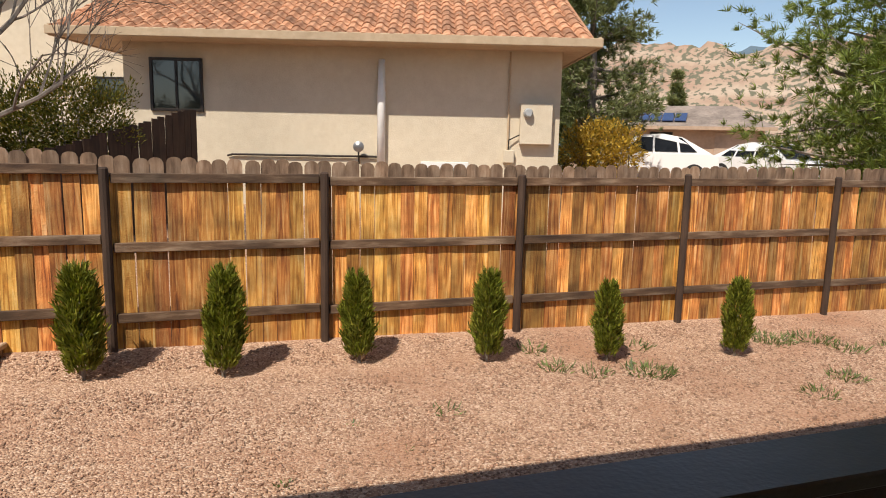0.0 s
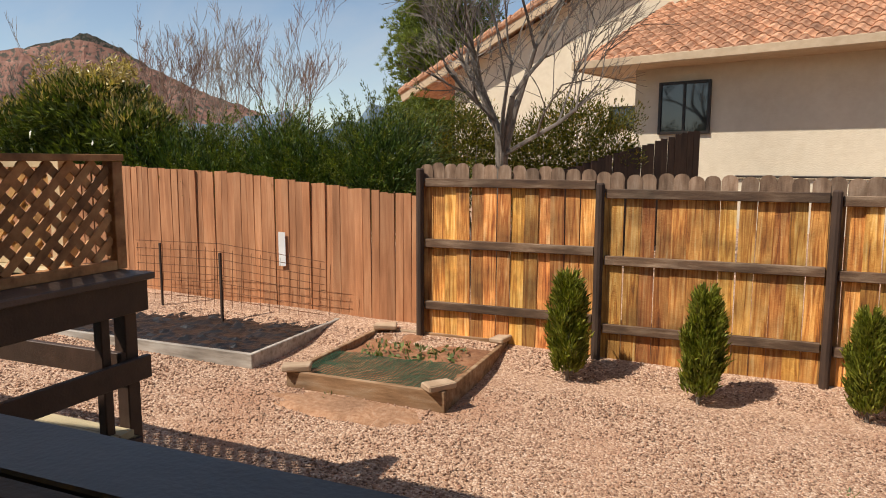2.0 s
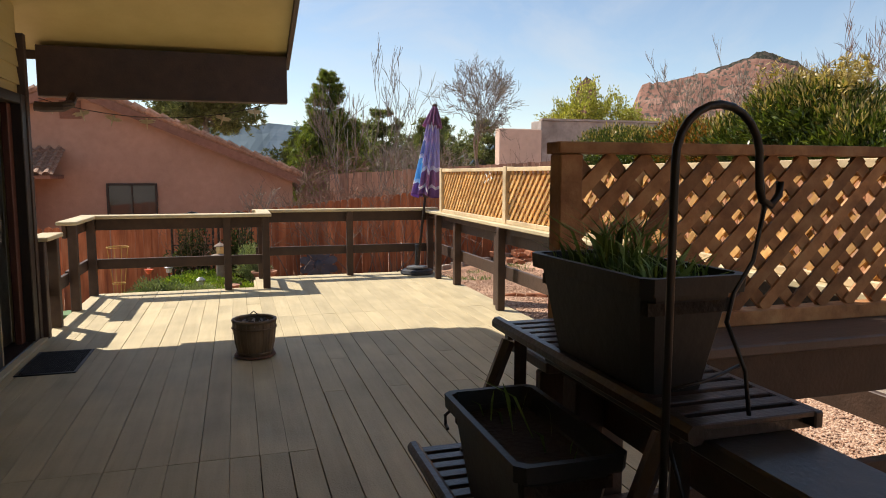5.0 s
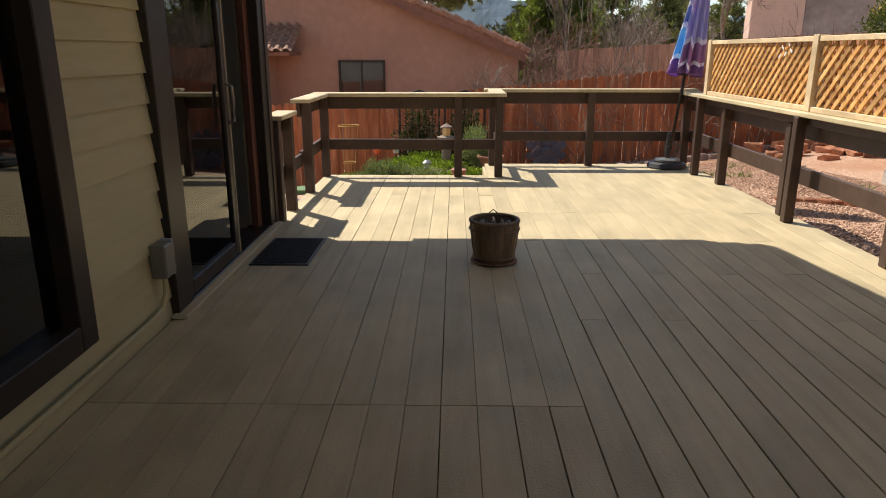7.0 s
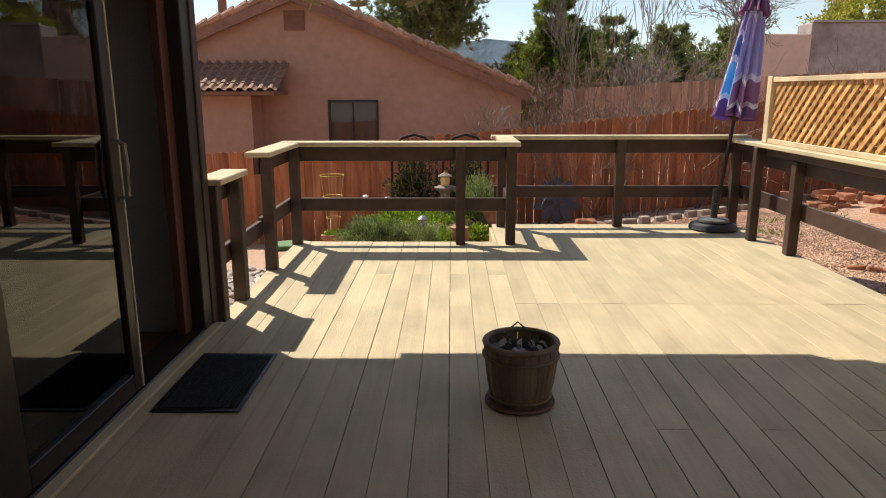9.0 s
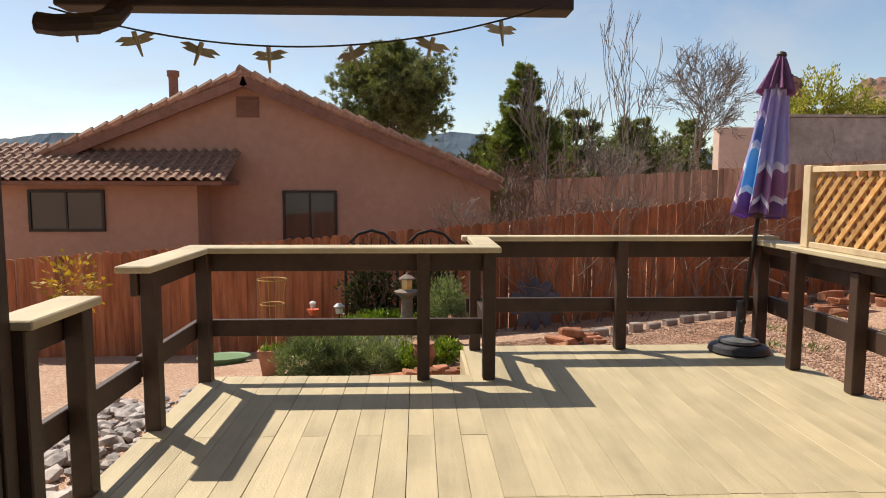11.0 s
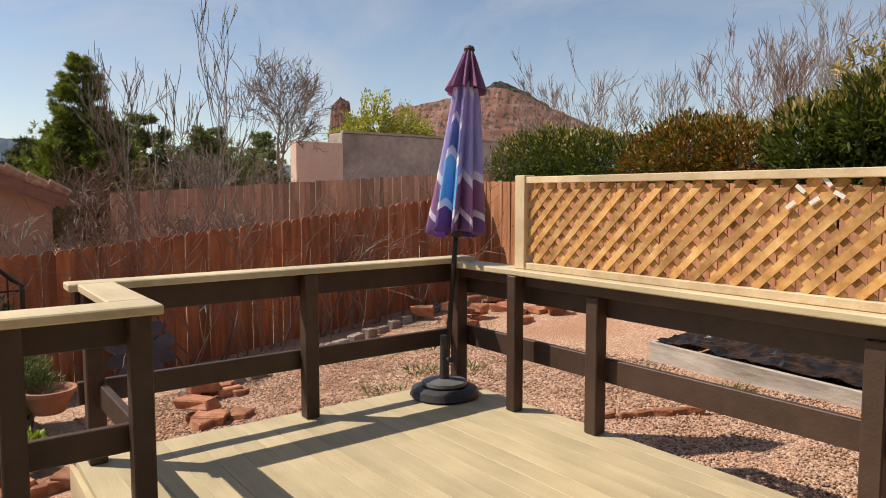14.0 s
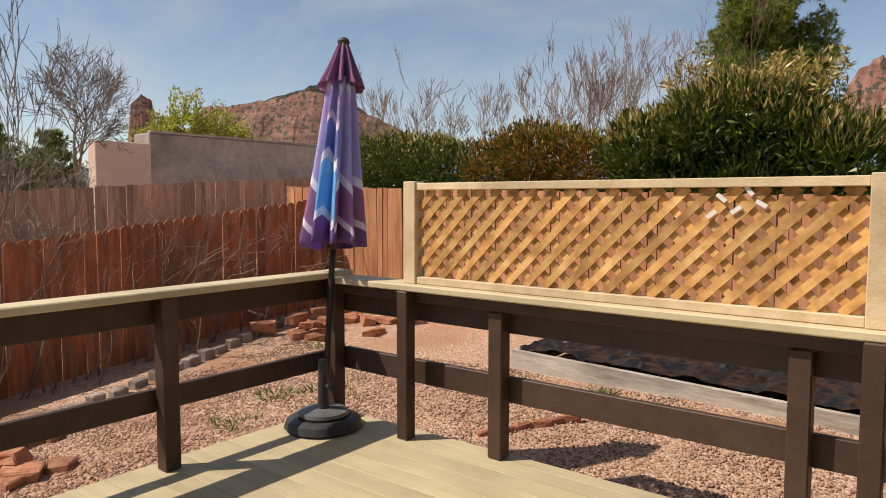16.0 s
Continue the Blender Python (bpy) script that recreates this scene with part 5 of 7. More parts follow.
ARBOR = green("arborvitae_leaf", [(0.085, 0.115, 0.012), (0.20, 0.225, 0.024), (0.40, 0.38, 0.07)])
JUNIT = green("juniper_tip", [(0.038, 0.062, 0.008), (0.095, 0.125, 0.014), (0.22, 0.24, 0.032)])
JUNI = green("juniper_leaf", [(0.022, 0.046, 0.010), (0.055, 0.098, 0.018), (0.13, 0.19, 0.036)])
HEDGE = green("hedge_leaf", [(0.030, 0.052, 0.010), (0.085, 0.118, 0.022), (0.21, 0.235, 0.06)], 0.38)
# young shoots, and sunlit leaf tips painted as a paler yellow
HEDGEY = green("hedge_shoot_sunlit_tip", [(0.26, 0.20, 0.06), (0.46, 0.35, 0.13), (0.62, 0.50, 0.25)], 0.4)
HEDGER = green("hedge_red", [(0.20, 0.050, 0.014), (0.34, 0.14, 0.025), (0.26, 0.20, 0.04)], 0.5)
PINE = green("pine_needle", [(0.075, 0.115, 0.022), (0.17, 0.225, 0.042), (0.30, 0.34, 0.08)])
PINED = green("far_pine_needle", [(0.095, 0.125, 0.045), (0.185, 0.215, 0.085), (0.30, 0.32, 0.15)])
PINEK = green("dark_pine_needle", [(0.045, 0.070, 0.022), (0.10, 0.135, 0.045), (0.19, 0.22, 0.085)])
LIME = green("lime_leaf", [(0.28, 0.29, 0.05), (0.42, 0.42, 0.09), (0.52, 0.50, 0.16)])
YELL = green("yellow_leaf", [(0.28, 0.17, 0.02), (0.48, 0.31, 0.04), (0.56, 0.40, 0.07)])
NANDI = green("nandina_leaf", [(0.035, 0.052, 0.007), (0.115, 0.120, 0.012), (0.33, 0.20, 0.02)], 0.8)
WEED = green("weed_leaf", [(0.08, 0.13, 0.035), (0.16, 0.21, 0.07), (0.27, 0.29, 0.12)])
HERB = green("garden_leaf", [(0.09, 0.17, 0.02), (0.23, 0.34, 0.045), (0.40, 0.46, 0.09)])
SAGE = green("sage_leaf", [(0.12, 0.17, 0.07), (0.23, 0.29, 0.14), (0.36, 0.42, 0.24)])
SAGED = green("sage_leaf_deep", [(0.085, 0.125, 0.055), (0.17, 0.225, 0.11), (0.32, 0.38, 0.22)])
BARK = mat("bark", [(0.11, 0.085, 0.065), (0.21, 0.175, 0.145), (0.30, 0.26, 0.22)], (14, 14, 4), 0.9, 0.6, 40, 3.0, stain=0.3)
TWIG = mat("twig", [(0.20, 0.16, 0.125), (0.32, 0.265, 0.215)], (6, 6, 6), 0.9, 0.0, stain=0.25)
TWIGR = mat("twig_red", [(0.16, 0.095, 0.07), (0.26, 0.17, 0.125)], (6, 6, 6), 0.9, 0.0, stain=0.25)


def branch_tree(bm, p, d, length, r, depth, rs, spread=0.55, up=0.25, kids=(2, 3), shrink=0.72, tips=None, rmin=0.0035, twigs=None):
    """A limb that bends, tapers and forks."""
    n = 4 if depth > 1 else 3
    pts, rad = [p.copy()], [r]
    q, dd = p.copy(), d.copy()
    for i in range(n):
        dd = (dd + Vector(rs.normal(0, 0.10, 3)) + Vector((0, 0, up * 0.12))).normalized()
        q = q + dd * (length / n)
        pts.append(q.copy())
        rad.append(r * (1 - 0.42 * (i + 1) / n))
    tube(bm, pts, rad, 7 if r > 0.05 else (5 if r > 0.018 else 3), close=False)
    if tips is not None and depth <= 1:
        tips.extend((x.copy(), dd.copy()) for x in pts[1:])
    if depth <= 0:
        return
    k = rs.randint(kids[0], kids[1] + 1)
    for j in range(k):
        t = 1.0 if j == 0 else rs.uniform(0.35, 0.95)
        i = min(n, max(1, int(round(t * n))))
        a = Vector(rs.normal(0, 1, 3))
        a = (a - a.dot(dd) * dd).normalized()
        nd = (dd + a * spread * rs.uniform(0.5, 1.3) + Vector((0, 0, up))).normalized()
        branch_tree(bm if twigs is None else twigs, pts[i], nd, length * shrink * rs.uniform(0.75, 1.15), max(rmin, rad[i] * (0.84 if j == 0 else 0.66)), depth - 1, rs, spread, up, kids, shrink, tips, rmin)


def bare_tree(label, x, y, h, r, seed, depth=6, material=None, spread=0.5, up=0.25, kids=(2, 3), twig_min=True, lean=(0, 0), stems=1, z=None, first=0.30, category="tree"):
    rs = np.random.RandomState(seed)
    z = ground_z(x, y) if z is None else z
    t = thing("tree", label, category, pose(x, y, z))
    for s in range(stems):
        bm, limbs = bmesh.new(), bmesh.new()
        a = 6.28 * s / max(1, stems) + 0.4
        off = Vector((0.25 * math.cos(a), 0.25 * math.sin(a), 0)) if stems > 1 else Vector()
        d = Vector((lean[0] + (0.32 * math.cos(a) if stems > 1 else 0), lean[1] + (0.32 * math.sin(a) if stems > 1 else 0), 1)).normalized()
        branch_tree(bm, off + Vector((0, 0, -0.15)), d, h * first, r, depth, rs, spread, up, kids, rmin=0.004 + 0.0002 * abs(x), twigs=limbs)
        part("trunk", bm, material or BARK, t)
        part("crown", limbs, material or BARK, t)["kind"] = "stuff"
    return t


def leafy(label, name, category, blobs, n, size, material, seed, x=0, y=0, shell=0.5, upw=0.4, rough=0.25, trunk=None, parts=()):
    """A shrub of leaves on a few stems."""
    t = thing(name, label, category)
    p, u, rs = blob_points(blobs, n, seed, shell, rough)
    dirs = u + np.array([0, 0, upw]) + rs.normal(0, 0.5, (n, 3))
    leaf_mesh("foliage", p, dirs, size[0], size[1], material, t, seed)
    bm = bmesh.new()
    rr = random.Random(seed)
    for b in blobs:
        zb = ground_z(b[0], b[1]) - 0.05
        for k in range(2):
            e = Vector((b[0] + rr.uniform(-0.4, 0.4) * b[3], b[1] + rr.uniform(-0.4, 0.4) * b[4], b[2] + 0.3 * b[5]))
            a = Vector((b[0] + rr.uniform(-0.1, 0.1), b[1] + rr.uniform(-0.1, 0.1), min(zb, b[2] - b[5])))
            tube(bm, [a, a.lerp(e, 0.5) + Vector((rr.uniform(-0.1, 0.1), rr.uniform(-0.1, 0.1), 0)), e], [0.03, 0.022, 0.008], 5)
    part("stem", bm, BARK, t)
    return t


def make_arborvitaes():
    t = thing("shrub", "small upright yellow-green arborvitae planted in gravel", "shrub", group="arborvitae row along the fence")
    rs = np.random.RandomState(7)
    n = 5200
    h = rs.uniform(0.03, 1.0, n) ** 0.9
    prof = 0.158 * np.clip(np.sin(np.pi * np.clip(h * 0.84 + 0.10, 0, 1)) ** 0.5, 0, 1) * (1 - 0.14 * h ** 2)
    a = rs.uniform(0, 6.283, n)
    lob = 1 + 0.22 * np.sin(5 * a + 9 * h) + 0.18 * np.sin(3 * a - 14 * h) + 0.10 * np.sin(9 * a + 31 * h)
    r = prof * lob * (0.45 + 0.55 * rs.uniform(0, 1, n) ** 0.5)
    p = np.stack([r * np.cos(a), r * np.sin(a), 0.05 + h * 0.90], 1)
    d = np.stack([np.cos(a) * 0.6, np.sin(a) * 0.6, np.full(n, 1.1)], 1) + rs.normal(0, 0.30, (n, 3))
    p[:, 2] += 0.05 * np.sin(4 * a + 2.0) * h
    leaf_mesh("foliage", p, d, 0.085, 0.018, ARBOR, t, 7)
    bm = tube(bmesh.new(), [(0, 0, -0.1), (0.01, 0, 0.3), (0, 0.01, 0.85)], [0.022, 0.016, 0.006], 6)
    part("stem", bm, BARK, t)
    spots = [(-0.31, 6.40, 1.0), (0.85, 6.26, 1.0), (2.12, 6.37, 0.90), (3.38, 6.16, 0.92), (4.62, 5.93, 0.83), (6.12, 5.80, 0.84), ]
    for i, (x, y, s) in enumerate(spots):
        m = pose(x, y, ground_z(x, y), rs.uniform(-2, 2), rs.uniform(-2, 2), rs.uniform(0, 360))
        if i == 0:
            t.matrix_basis = m
        else:
            c = copy_thing(t, m)
            c.scale = (s * 0.95, s * 0.95, s)


make_arborvitaes()


def make_hedges():
    rr = random.Random(21)
    # feathery juniper
    blobs = []
    for i in range(18):
        x = -7.0 + 3.95 * i / 17
        blobs.append((x, 8.72 + rr.uniform(-0.3, 0.5), 1.02 + rr.uniform(-0.12, 0.24) + 0.14 * math.sin(i * 0.9), 0.55, 0.75, 0.62 + rr.uniform(0, 0.2)))
    t = thing("juniper_hedge", "dense feathery dark green juniper hedge above the fence", "hedge")
    p, u, rs = blob_points(blobs, 70000, 5, 0.45, 0.30)
    # plumes: short sprays gathered on slanting twigs
    k = 1500
    q, uq, _ = blob_points(blobs, k, 6, 0.85, 0.3)
    dd = uq * np.array([0.9, 0.9, 0.4]) + np.array([0.45, -0.2, 0.42])
    dd /= np.linalg.norm(dd, axis=1, keepdims=True)
    tt = rs.uniform(0, 0.50, (k, 46))
    pl = (q[:, None, :] + dd[:, None, :] * tt[:, :, None] + rs.normal(0, 0.035, (k, 46, 3)) * (1 - tt[:, :, None] * 1.5)).reshape(-1, 3)
    pd = np.repeat(dd, 46, 0) + rs.normal(0, 0.35, (k * 46, 3))
    leaf_mesh("foliage", p, u + np.array([0.2, 0, 0.8]) + rs.normal(0, 0.4, (len(p), 3)), 0.085, 0.022, JUNI, t, 5)
    leaf_mesh("foliage", pl, pd, 0.06, 0.013, JUNIT, t, 8)
    part("stems", tube(bmesh.new(), [(-4, 8.4, -0.5), (-4.1, 8.4, 0.4), (-4, 8.5, 1.4)], [0.06, 0.05, 0.02], 6), BARK, t)
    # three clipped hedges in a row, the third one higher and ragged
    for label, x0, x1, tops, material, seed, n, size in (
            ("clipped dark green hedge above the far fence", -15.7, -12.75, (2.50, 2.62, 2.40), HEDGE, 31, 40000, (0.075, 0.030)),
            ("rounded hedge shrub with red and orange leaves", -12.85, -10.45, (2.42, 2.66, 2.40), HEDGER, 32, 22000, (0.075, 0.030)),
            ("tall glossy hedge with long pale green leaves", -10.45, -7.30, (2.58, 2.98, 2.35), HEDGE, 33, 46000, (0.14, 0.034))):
        blobs = []
        k = max(4, int((x1 - x0) / 0.42))
        for i in range(k):
            f = i / (k - 1)
            x = x0 + 0.42 + (x1 - x0 - 0.84) * f
            top = float(np.interp(f, (0, 0.55, 1), tops)) + rr.uniform(-0.05, 0.05)
            blobs.append((x, 8.7 + rr.uniform(-0.15, 0.15), top - 0.62, 0.48, 0.75, 0.58))
            blobs.append((x, 8.7, top - 1.55, 0.50, 0.75, 0.85))
        t = leafy(label, "hedge", "hedge", blobs, n, size, material, seed, upw=0.7, rough=0.15)
        top = [b for b in blobs if b[5] < 0.6]
        if material is HEDGER:
            p, u, rs = blob_points(blobs, 17000, 77, 0.6, 0.15)
            leaf_mesh("green_leaves", p, u + np.array([0, 0, 0.6]), 0.075, 0.030, HEDGE, t, 78)
        # paler leaves on the upper side only, painting the sun on the hedge top
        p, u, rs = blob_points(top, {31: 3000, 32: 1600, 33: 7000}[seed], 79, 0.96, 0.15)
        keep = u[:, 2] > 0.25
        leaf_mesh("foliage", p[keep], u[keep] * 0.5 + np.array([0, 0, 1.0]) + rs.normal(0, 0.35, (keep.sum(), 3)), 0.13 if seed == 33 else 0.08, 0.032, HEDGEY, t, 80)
        if seed == 33:
            # long young shoots that stand above the clipped top
            k = 40
            q = np.stack([rs.uniform(-9.7, -7.7, k), 8.7 + rs.uniform(-0.5, 0.5, k), 2.62 + rs.uniform(0, 0.2, k)], 1)
            hh = rs.uniform(0.08, 0.48, k)
            tt = rs.uniform(0, 1, (k, 30))
            pl = (q[:, None, :] + np.stack([0.10 * tt * np.sin(q[:, :1] * 40), 0.08 * tt, tt * hh[:, None]], 2) + rs.normal(0, 0.02, (k, 30, 3))).reshape(-1, 3)
            leaf_mesh("foliage", pl, rs.normal(0, 0.7, (k * 30, 3)) + np.array([0, 0, 0.5]), 0.12, 0.030, HEDGEY, t, 83)
    # orange and green nandina beside the house
    blobs = [(-3.6 + 0.42 * i, 10.75 + 0.3 * math.sin(i * 2), 1.45 + 0.25 * math.sin(i * 1.3), 0.48, 0.55, 0.80) for i in range(8)]
    leafy("loose nandina shrub with green and orange leaves", "shrub", "shrub", blobs, 46000, (0.060, 0.022), NANDI, 41, upw=0.5, rough=0.3)
    blobs = [(10.3 + 0.4 * i, 16.9 - 0.12 * i, 1.2 + 0.2 * math.sin(i), 0.55, 0.55, 0.85) for i in range(4)]
    leafy("bright yellow leafed shrub beside the drive", "shrub", "shrub", blobs, 6000, (0.10, 0.05), YELL, 42, upw=0.4)


make_hedges()


def pine(label, x, y, z0, h, r, material, seed, n_whorl=15, tufts=26, needle=(0.26, 0.022), per=26, bare=0.16, droop=0.1, stout=1.0):
    """A pine: trunk, limbs in whorls, needle tufts along the limbs."""
    rs = np.random.RandomState(seed)
    t = thing("pine_tree", label, "tree", pose(x, y, z0))
    trunk = tube(bmesh.new(), [(0, 0, -0.3), (0.05 * r, 0, h * 0.4), (0, 0.04 * r, h * 0.97)], [0.030 * h * stout, 0.020 * h * stout, 0.012], 8)
    part("trunk", trunk, BARK, t)
    limbs = bmesh.new()
    P, D = [], []
    for w in range(n_whorl):
        f = bare + (1 - bare) * (w + rs.uniform(0, 0.8)) / n_whorl
        zz = h * min(0.985, f)
        g = (f - bare) / (1 - bare)
        rad = r * (0.35 + 0.65 * math.sin(math.pi * min(1, (g * 0.78 + 0.22)))) * (1 - 0.55 * g ** 2)
        for k in range(rs.randint(6, 10)):
            if rs.uniform() < 0.12:
                continue
            a = rs.uniform(0, 6.283)
            L = rad * rs.uniform(0.55, 1.15)
            e = Vector((L * math.cos(a), L * math.sin(a), zz + L * rs.uniform(-droop, 0.55)))
            s = Vector((0, 0, zz))
            mid = s.lerp(e, 0.5) + Vector((0, 0, -0.06 * L))
            tube(limbs, [s, mid, e], [0.010 * h * (1 - 0.7 * g) + 0.006, 0.006 * h * (1 - 0.7 * g) + 0.004, 0.004], 4, close=False)
            m = max(3, int(tufts * L / r))
            for i in range(m):
                q = 0.30 + 0.70 * rs.uniform()
                c = s.lerp(mid, q * 2) if q < 0.5 else mid.lerp(e, q * 2 - 1)
                c = np.array(c) + rs.normal(0, 0.12 * L, 3) * np.array([1, 1, 0.9])
                way = np.array([math.cos(a), math.sin(a), 0.9]) + rs.normal(0, 0.5, 3)
                P.append(np.repeat(c[None], per, 0))
                D.append(way[None] + rs.normal(0, 1.0, (per, 3)))
    part("limb", limbs, BARK, t)["kind"] = "stuff"
    P, D = np.concatenate(P), np.concatenate(D)
    leaf_mesh("crown", P, D, needle[0], needle[1], material, t, seed, bend=0.1)
    return t


pine("tall light green pine with layered limbs beside the drive", 14.6, 9.9, -0.2, 8.5, 3.9, PINE, 51, 22, 80, (0.20, 0.020), 26, 0.04, 0.35, 0.6)
pine("broad green pine standing behind the cream house", 13.3, 21.8, 0.3, 8.5, 2.5, PINED, 52, 20, 40, (0.24, 0.030), 20, 0.05, 0.2)
pine("tall dark pine behind the gabled wing", -16.4, 43.0, 0.8, 16.5, 3.7, PINE, 53, 26, 110, (0.36, 0.045), 20)
pine("pale grey-green cypress beyond the lower garden", -33.0, 4.4, -1.2, 7.3, 1.75, PINE, 55, 20, 120, (0.20, 0.030), 18, 0.06)
pine("round topped dark pine behind the pink house", -50.2, -1.7, -1.5, 11.9, 3.7, PINED, 56, 13, 120, (0.34, 0.05), 20, 0.50)
pine("far dark pine beyond the gardens", -48.0, 10.0, -1.0, 7.0, 2.8, PINED, 57, 15, 36, (0.34, 0.06), 16, 0.02)
pine("far dark pine beyond the gardens", -44.0, 7.0, -1.0, 5.6, 2.6, PINED, 58, 15, 36, (0.34, 0.06), 16, 0.02)
for i, (x, y, h) in enumerate(((-46.0, 12.8, 6.0), (-52.0, 15.5, 6.6), (-47.0, 4.2, 5.0), (-55.0, 20.0, 7.0))):
    pine("far dark pine beyond the gardens", x, y, -1.0, h, 2.7, PINED, 140 + i, 14, 32, (0.34, 0.06), 16, 0.02)
pine("narrow dark cypress far away", 36.4, 48.2, 0.2, 7.2, 0.8, PINED, 59, 14, 16, (0.5, 0.08), 14, 0.02)

bare_tree("leafless grey barked tree with a forked trunk", -2.18, 9.70, 10.5, 0.13, 61, 6, BARK, 0.66, 0.14, (3, 4), lean=(0.14, -0.05), first=0.20)
for i, (x, y, h) in enumerate(((-16.3, 18.4, 8.4), (-20.8, 16.7, 7.8), (-18.6, 18.6, 7.4), (-14.6, 19.2, 8.4), (-13.2, 20.4, 8.8), (-15.2, 21.5, 8.6), (-22.8, 17.2, 6.2))):
    bare_tree("leafless multi-stemmed tree with pale twigs", x, y, h, 0.055, 62 + i, 6, TWIGR if i % 4 == 0 else TWIG, 0.50, 0.32, (2, 3), stems=3, first=0.25)
bare_tree("leafless spreading tree with a fine twiggy crown", -33.2, 12.0, 12.2, 0.12, 175, 6, BARK, 0.74, 0.08, (3, 4), first=0.235)
bare_tree("thin leafless saplings with upright stems", -19.0, 3.5, 6.3, 0.024, 171, 5, BARK, 0.34, 0.30, (2, 3), stems=4, category="sapling")
for i, (x, y, h) in enumerate(((-17.6, 1.4, 2.2), (-17.9, 2.6, 2.4), (-18.2, 4.0, 2.0), (-18.6, 5.4, 1.5), (-26.0, 5.6, 3.4), (-25.0, 3.0, 3.4), (-27.5, 7.4, 3.2))):
    bare_tree("tangled leafless shrub with grey-brown twigs", x, y, h * 1.25, 0.03, 180 + i, 6, TWIGR if i % 2 else TWIG, 0.75, 0.14, (2, 3), stems=5, category="shrub")
leafy("small tree in fresh yellow-green leaf", "tree", "tree", [(-50.5, 25.2, 5.2, 1.6, 1.5, 1.7), (-50.0, 26.8, 6.2, 1.7, 1.5, 2.0), (-49.5, 29.0, 5.6, 1.8, 1.6, 1.8), (-49.5, 30.8, 4.8, 1.8, 1.5, 1.5), (-50, 28, 2.5, 1.5, 3.6, 1.2)], 20000, (0.24, 0.12), LIME, 91, rough=0.4)

for i, (x, y) in enumerate(((-14.62, 2.2), (-14.6, 3.3), (-14.55, 4.5), (-14.55, 5.5), (-14.6, 6.4))):
    bare_tree("sprawling thin canes without leaves beside the red fence", x, y, 2.6, 0.010, 210 + i, 2, TWIGR if i % 2 else TWIG, 0.8, 0.05, (2, 3), stems=4, category="shrub", first=0.34)


# ---------------------------------------------------------------- planting beds in the yard
def bed_frame(t, x0, x1, y0, y1, z0, z1, material, th=0.045):
    for a in ((x0, x1, y0, y0 + th), (x0, x1, y1 - th, y1), (x0, x0 + th, y0 + th + 0.001, y1 - th - 0.001), (x1 - th, x1, y0 + th + 0.001, y1 - th - 0.001)):
        part("plank", boxed(*a, z0, z1, 0.006), material, t)


def lumpy(x0, x1, y0, y1, z, amp, seed, step=0.06, freq=5.0, fine=0.0):
    """A rough sheet with some thickness."""
    bm = bmesh.new()
    nx, ny = int((x1 - x0) / step), int((y1 - y0) / step)
    g = []
    for i in range(nx + 1):
        row = []
        for j in range(ny + 1):
            x, y = x0 + (x1 - x0) * i / nx, y0 + (y1 - y0) * j / ny
            h = amp * noise.noise((x * freq, y * freq, seed)) + fine * abs(noise.noise((x * freq * 4, y * freq * 4, seed + 3)))
            row.append(bm.verts.new((x, y, z + h)))
        g.append(row)
    for i in range(nx):
        for j in range(ny):
            bm.faces.new((g[i][j], g[i + 1][j], g[i + 1][j + 1], g[i][j + 1]))
    return bm


def brick(name, x, y, z, rz, s=(0.2, 0.1, 0.06), material=None, parent=None, seed=0, rough=0.012):
    bm = boxed(-s[0] / 2, s[0] / 2, -s[1] / 2, s[1] / 2, 0, s[2], 0.012)
    for v in bm.verts:
        v.co += rough * s[0] / 0.2 * noise.noise_vector(v.co * 9 + Vector((seed, 0, 0)))
    ob = part(name, bm, material or BRICKR, parent)
    ob.matrix_basis = pose(x, y, z, 0, 0, rz)
    return ob


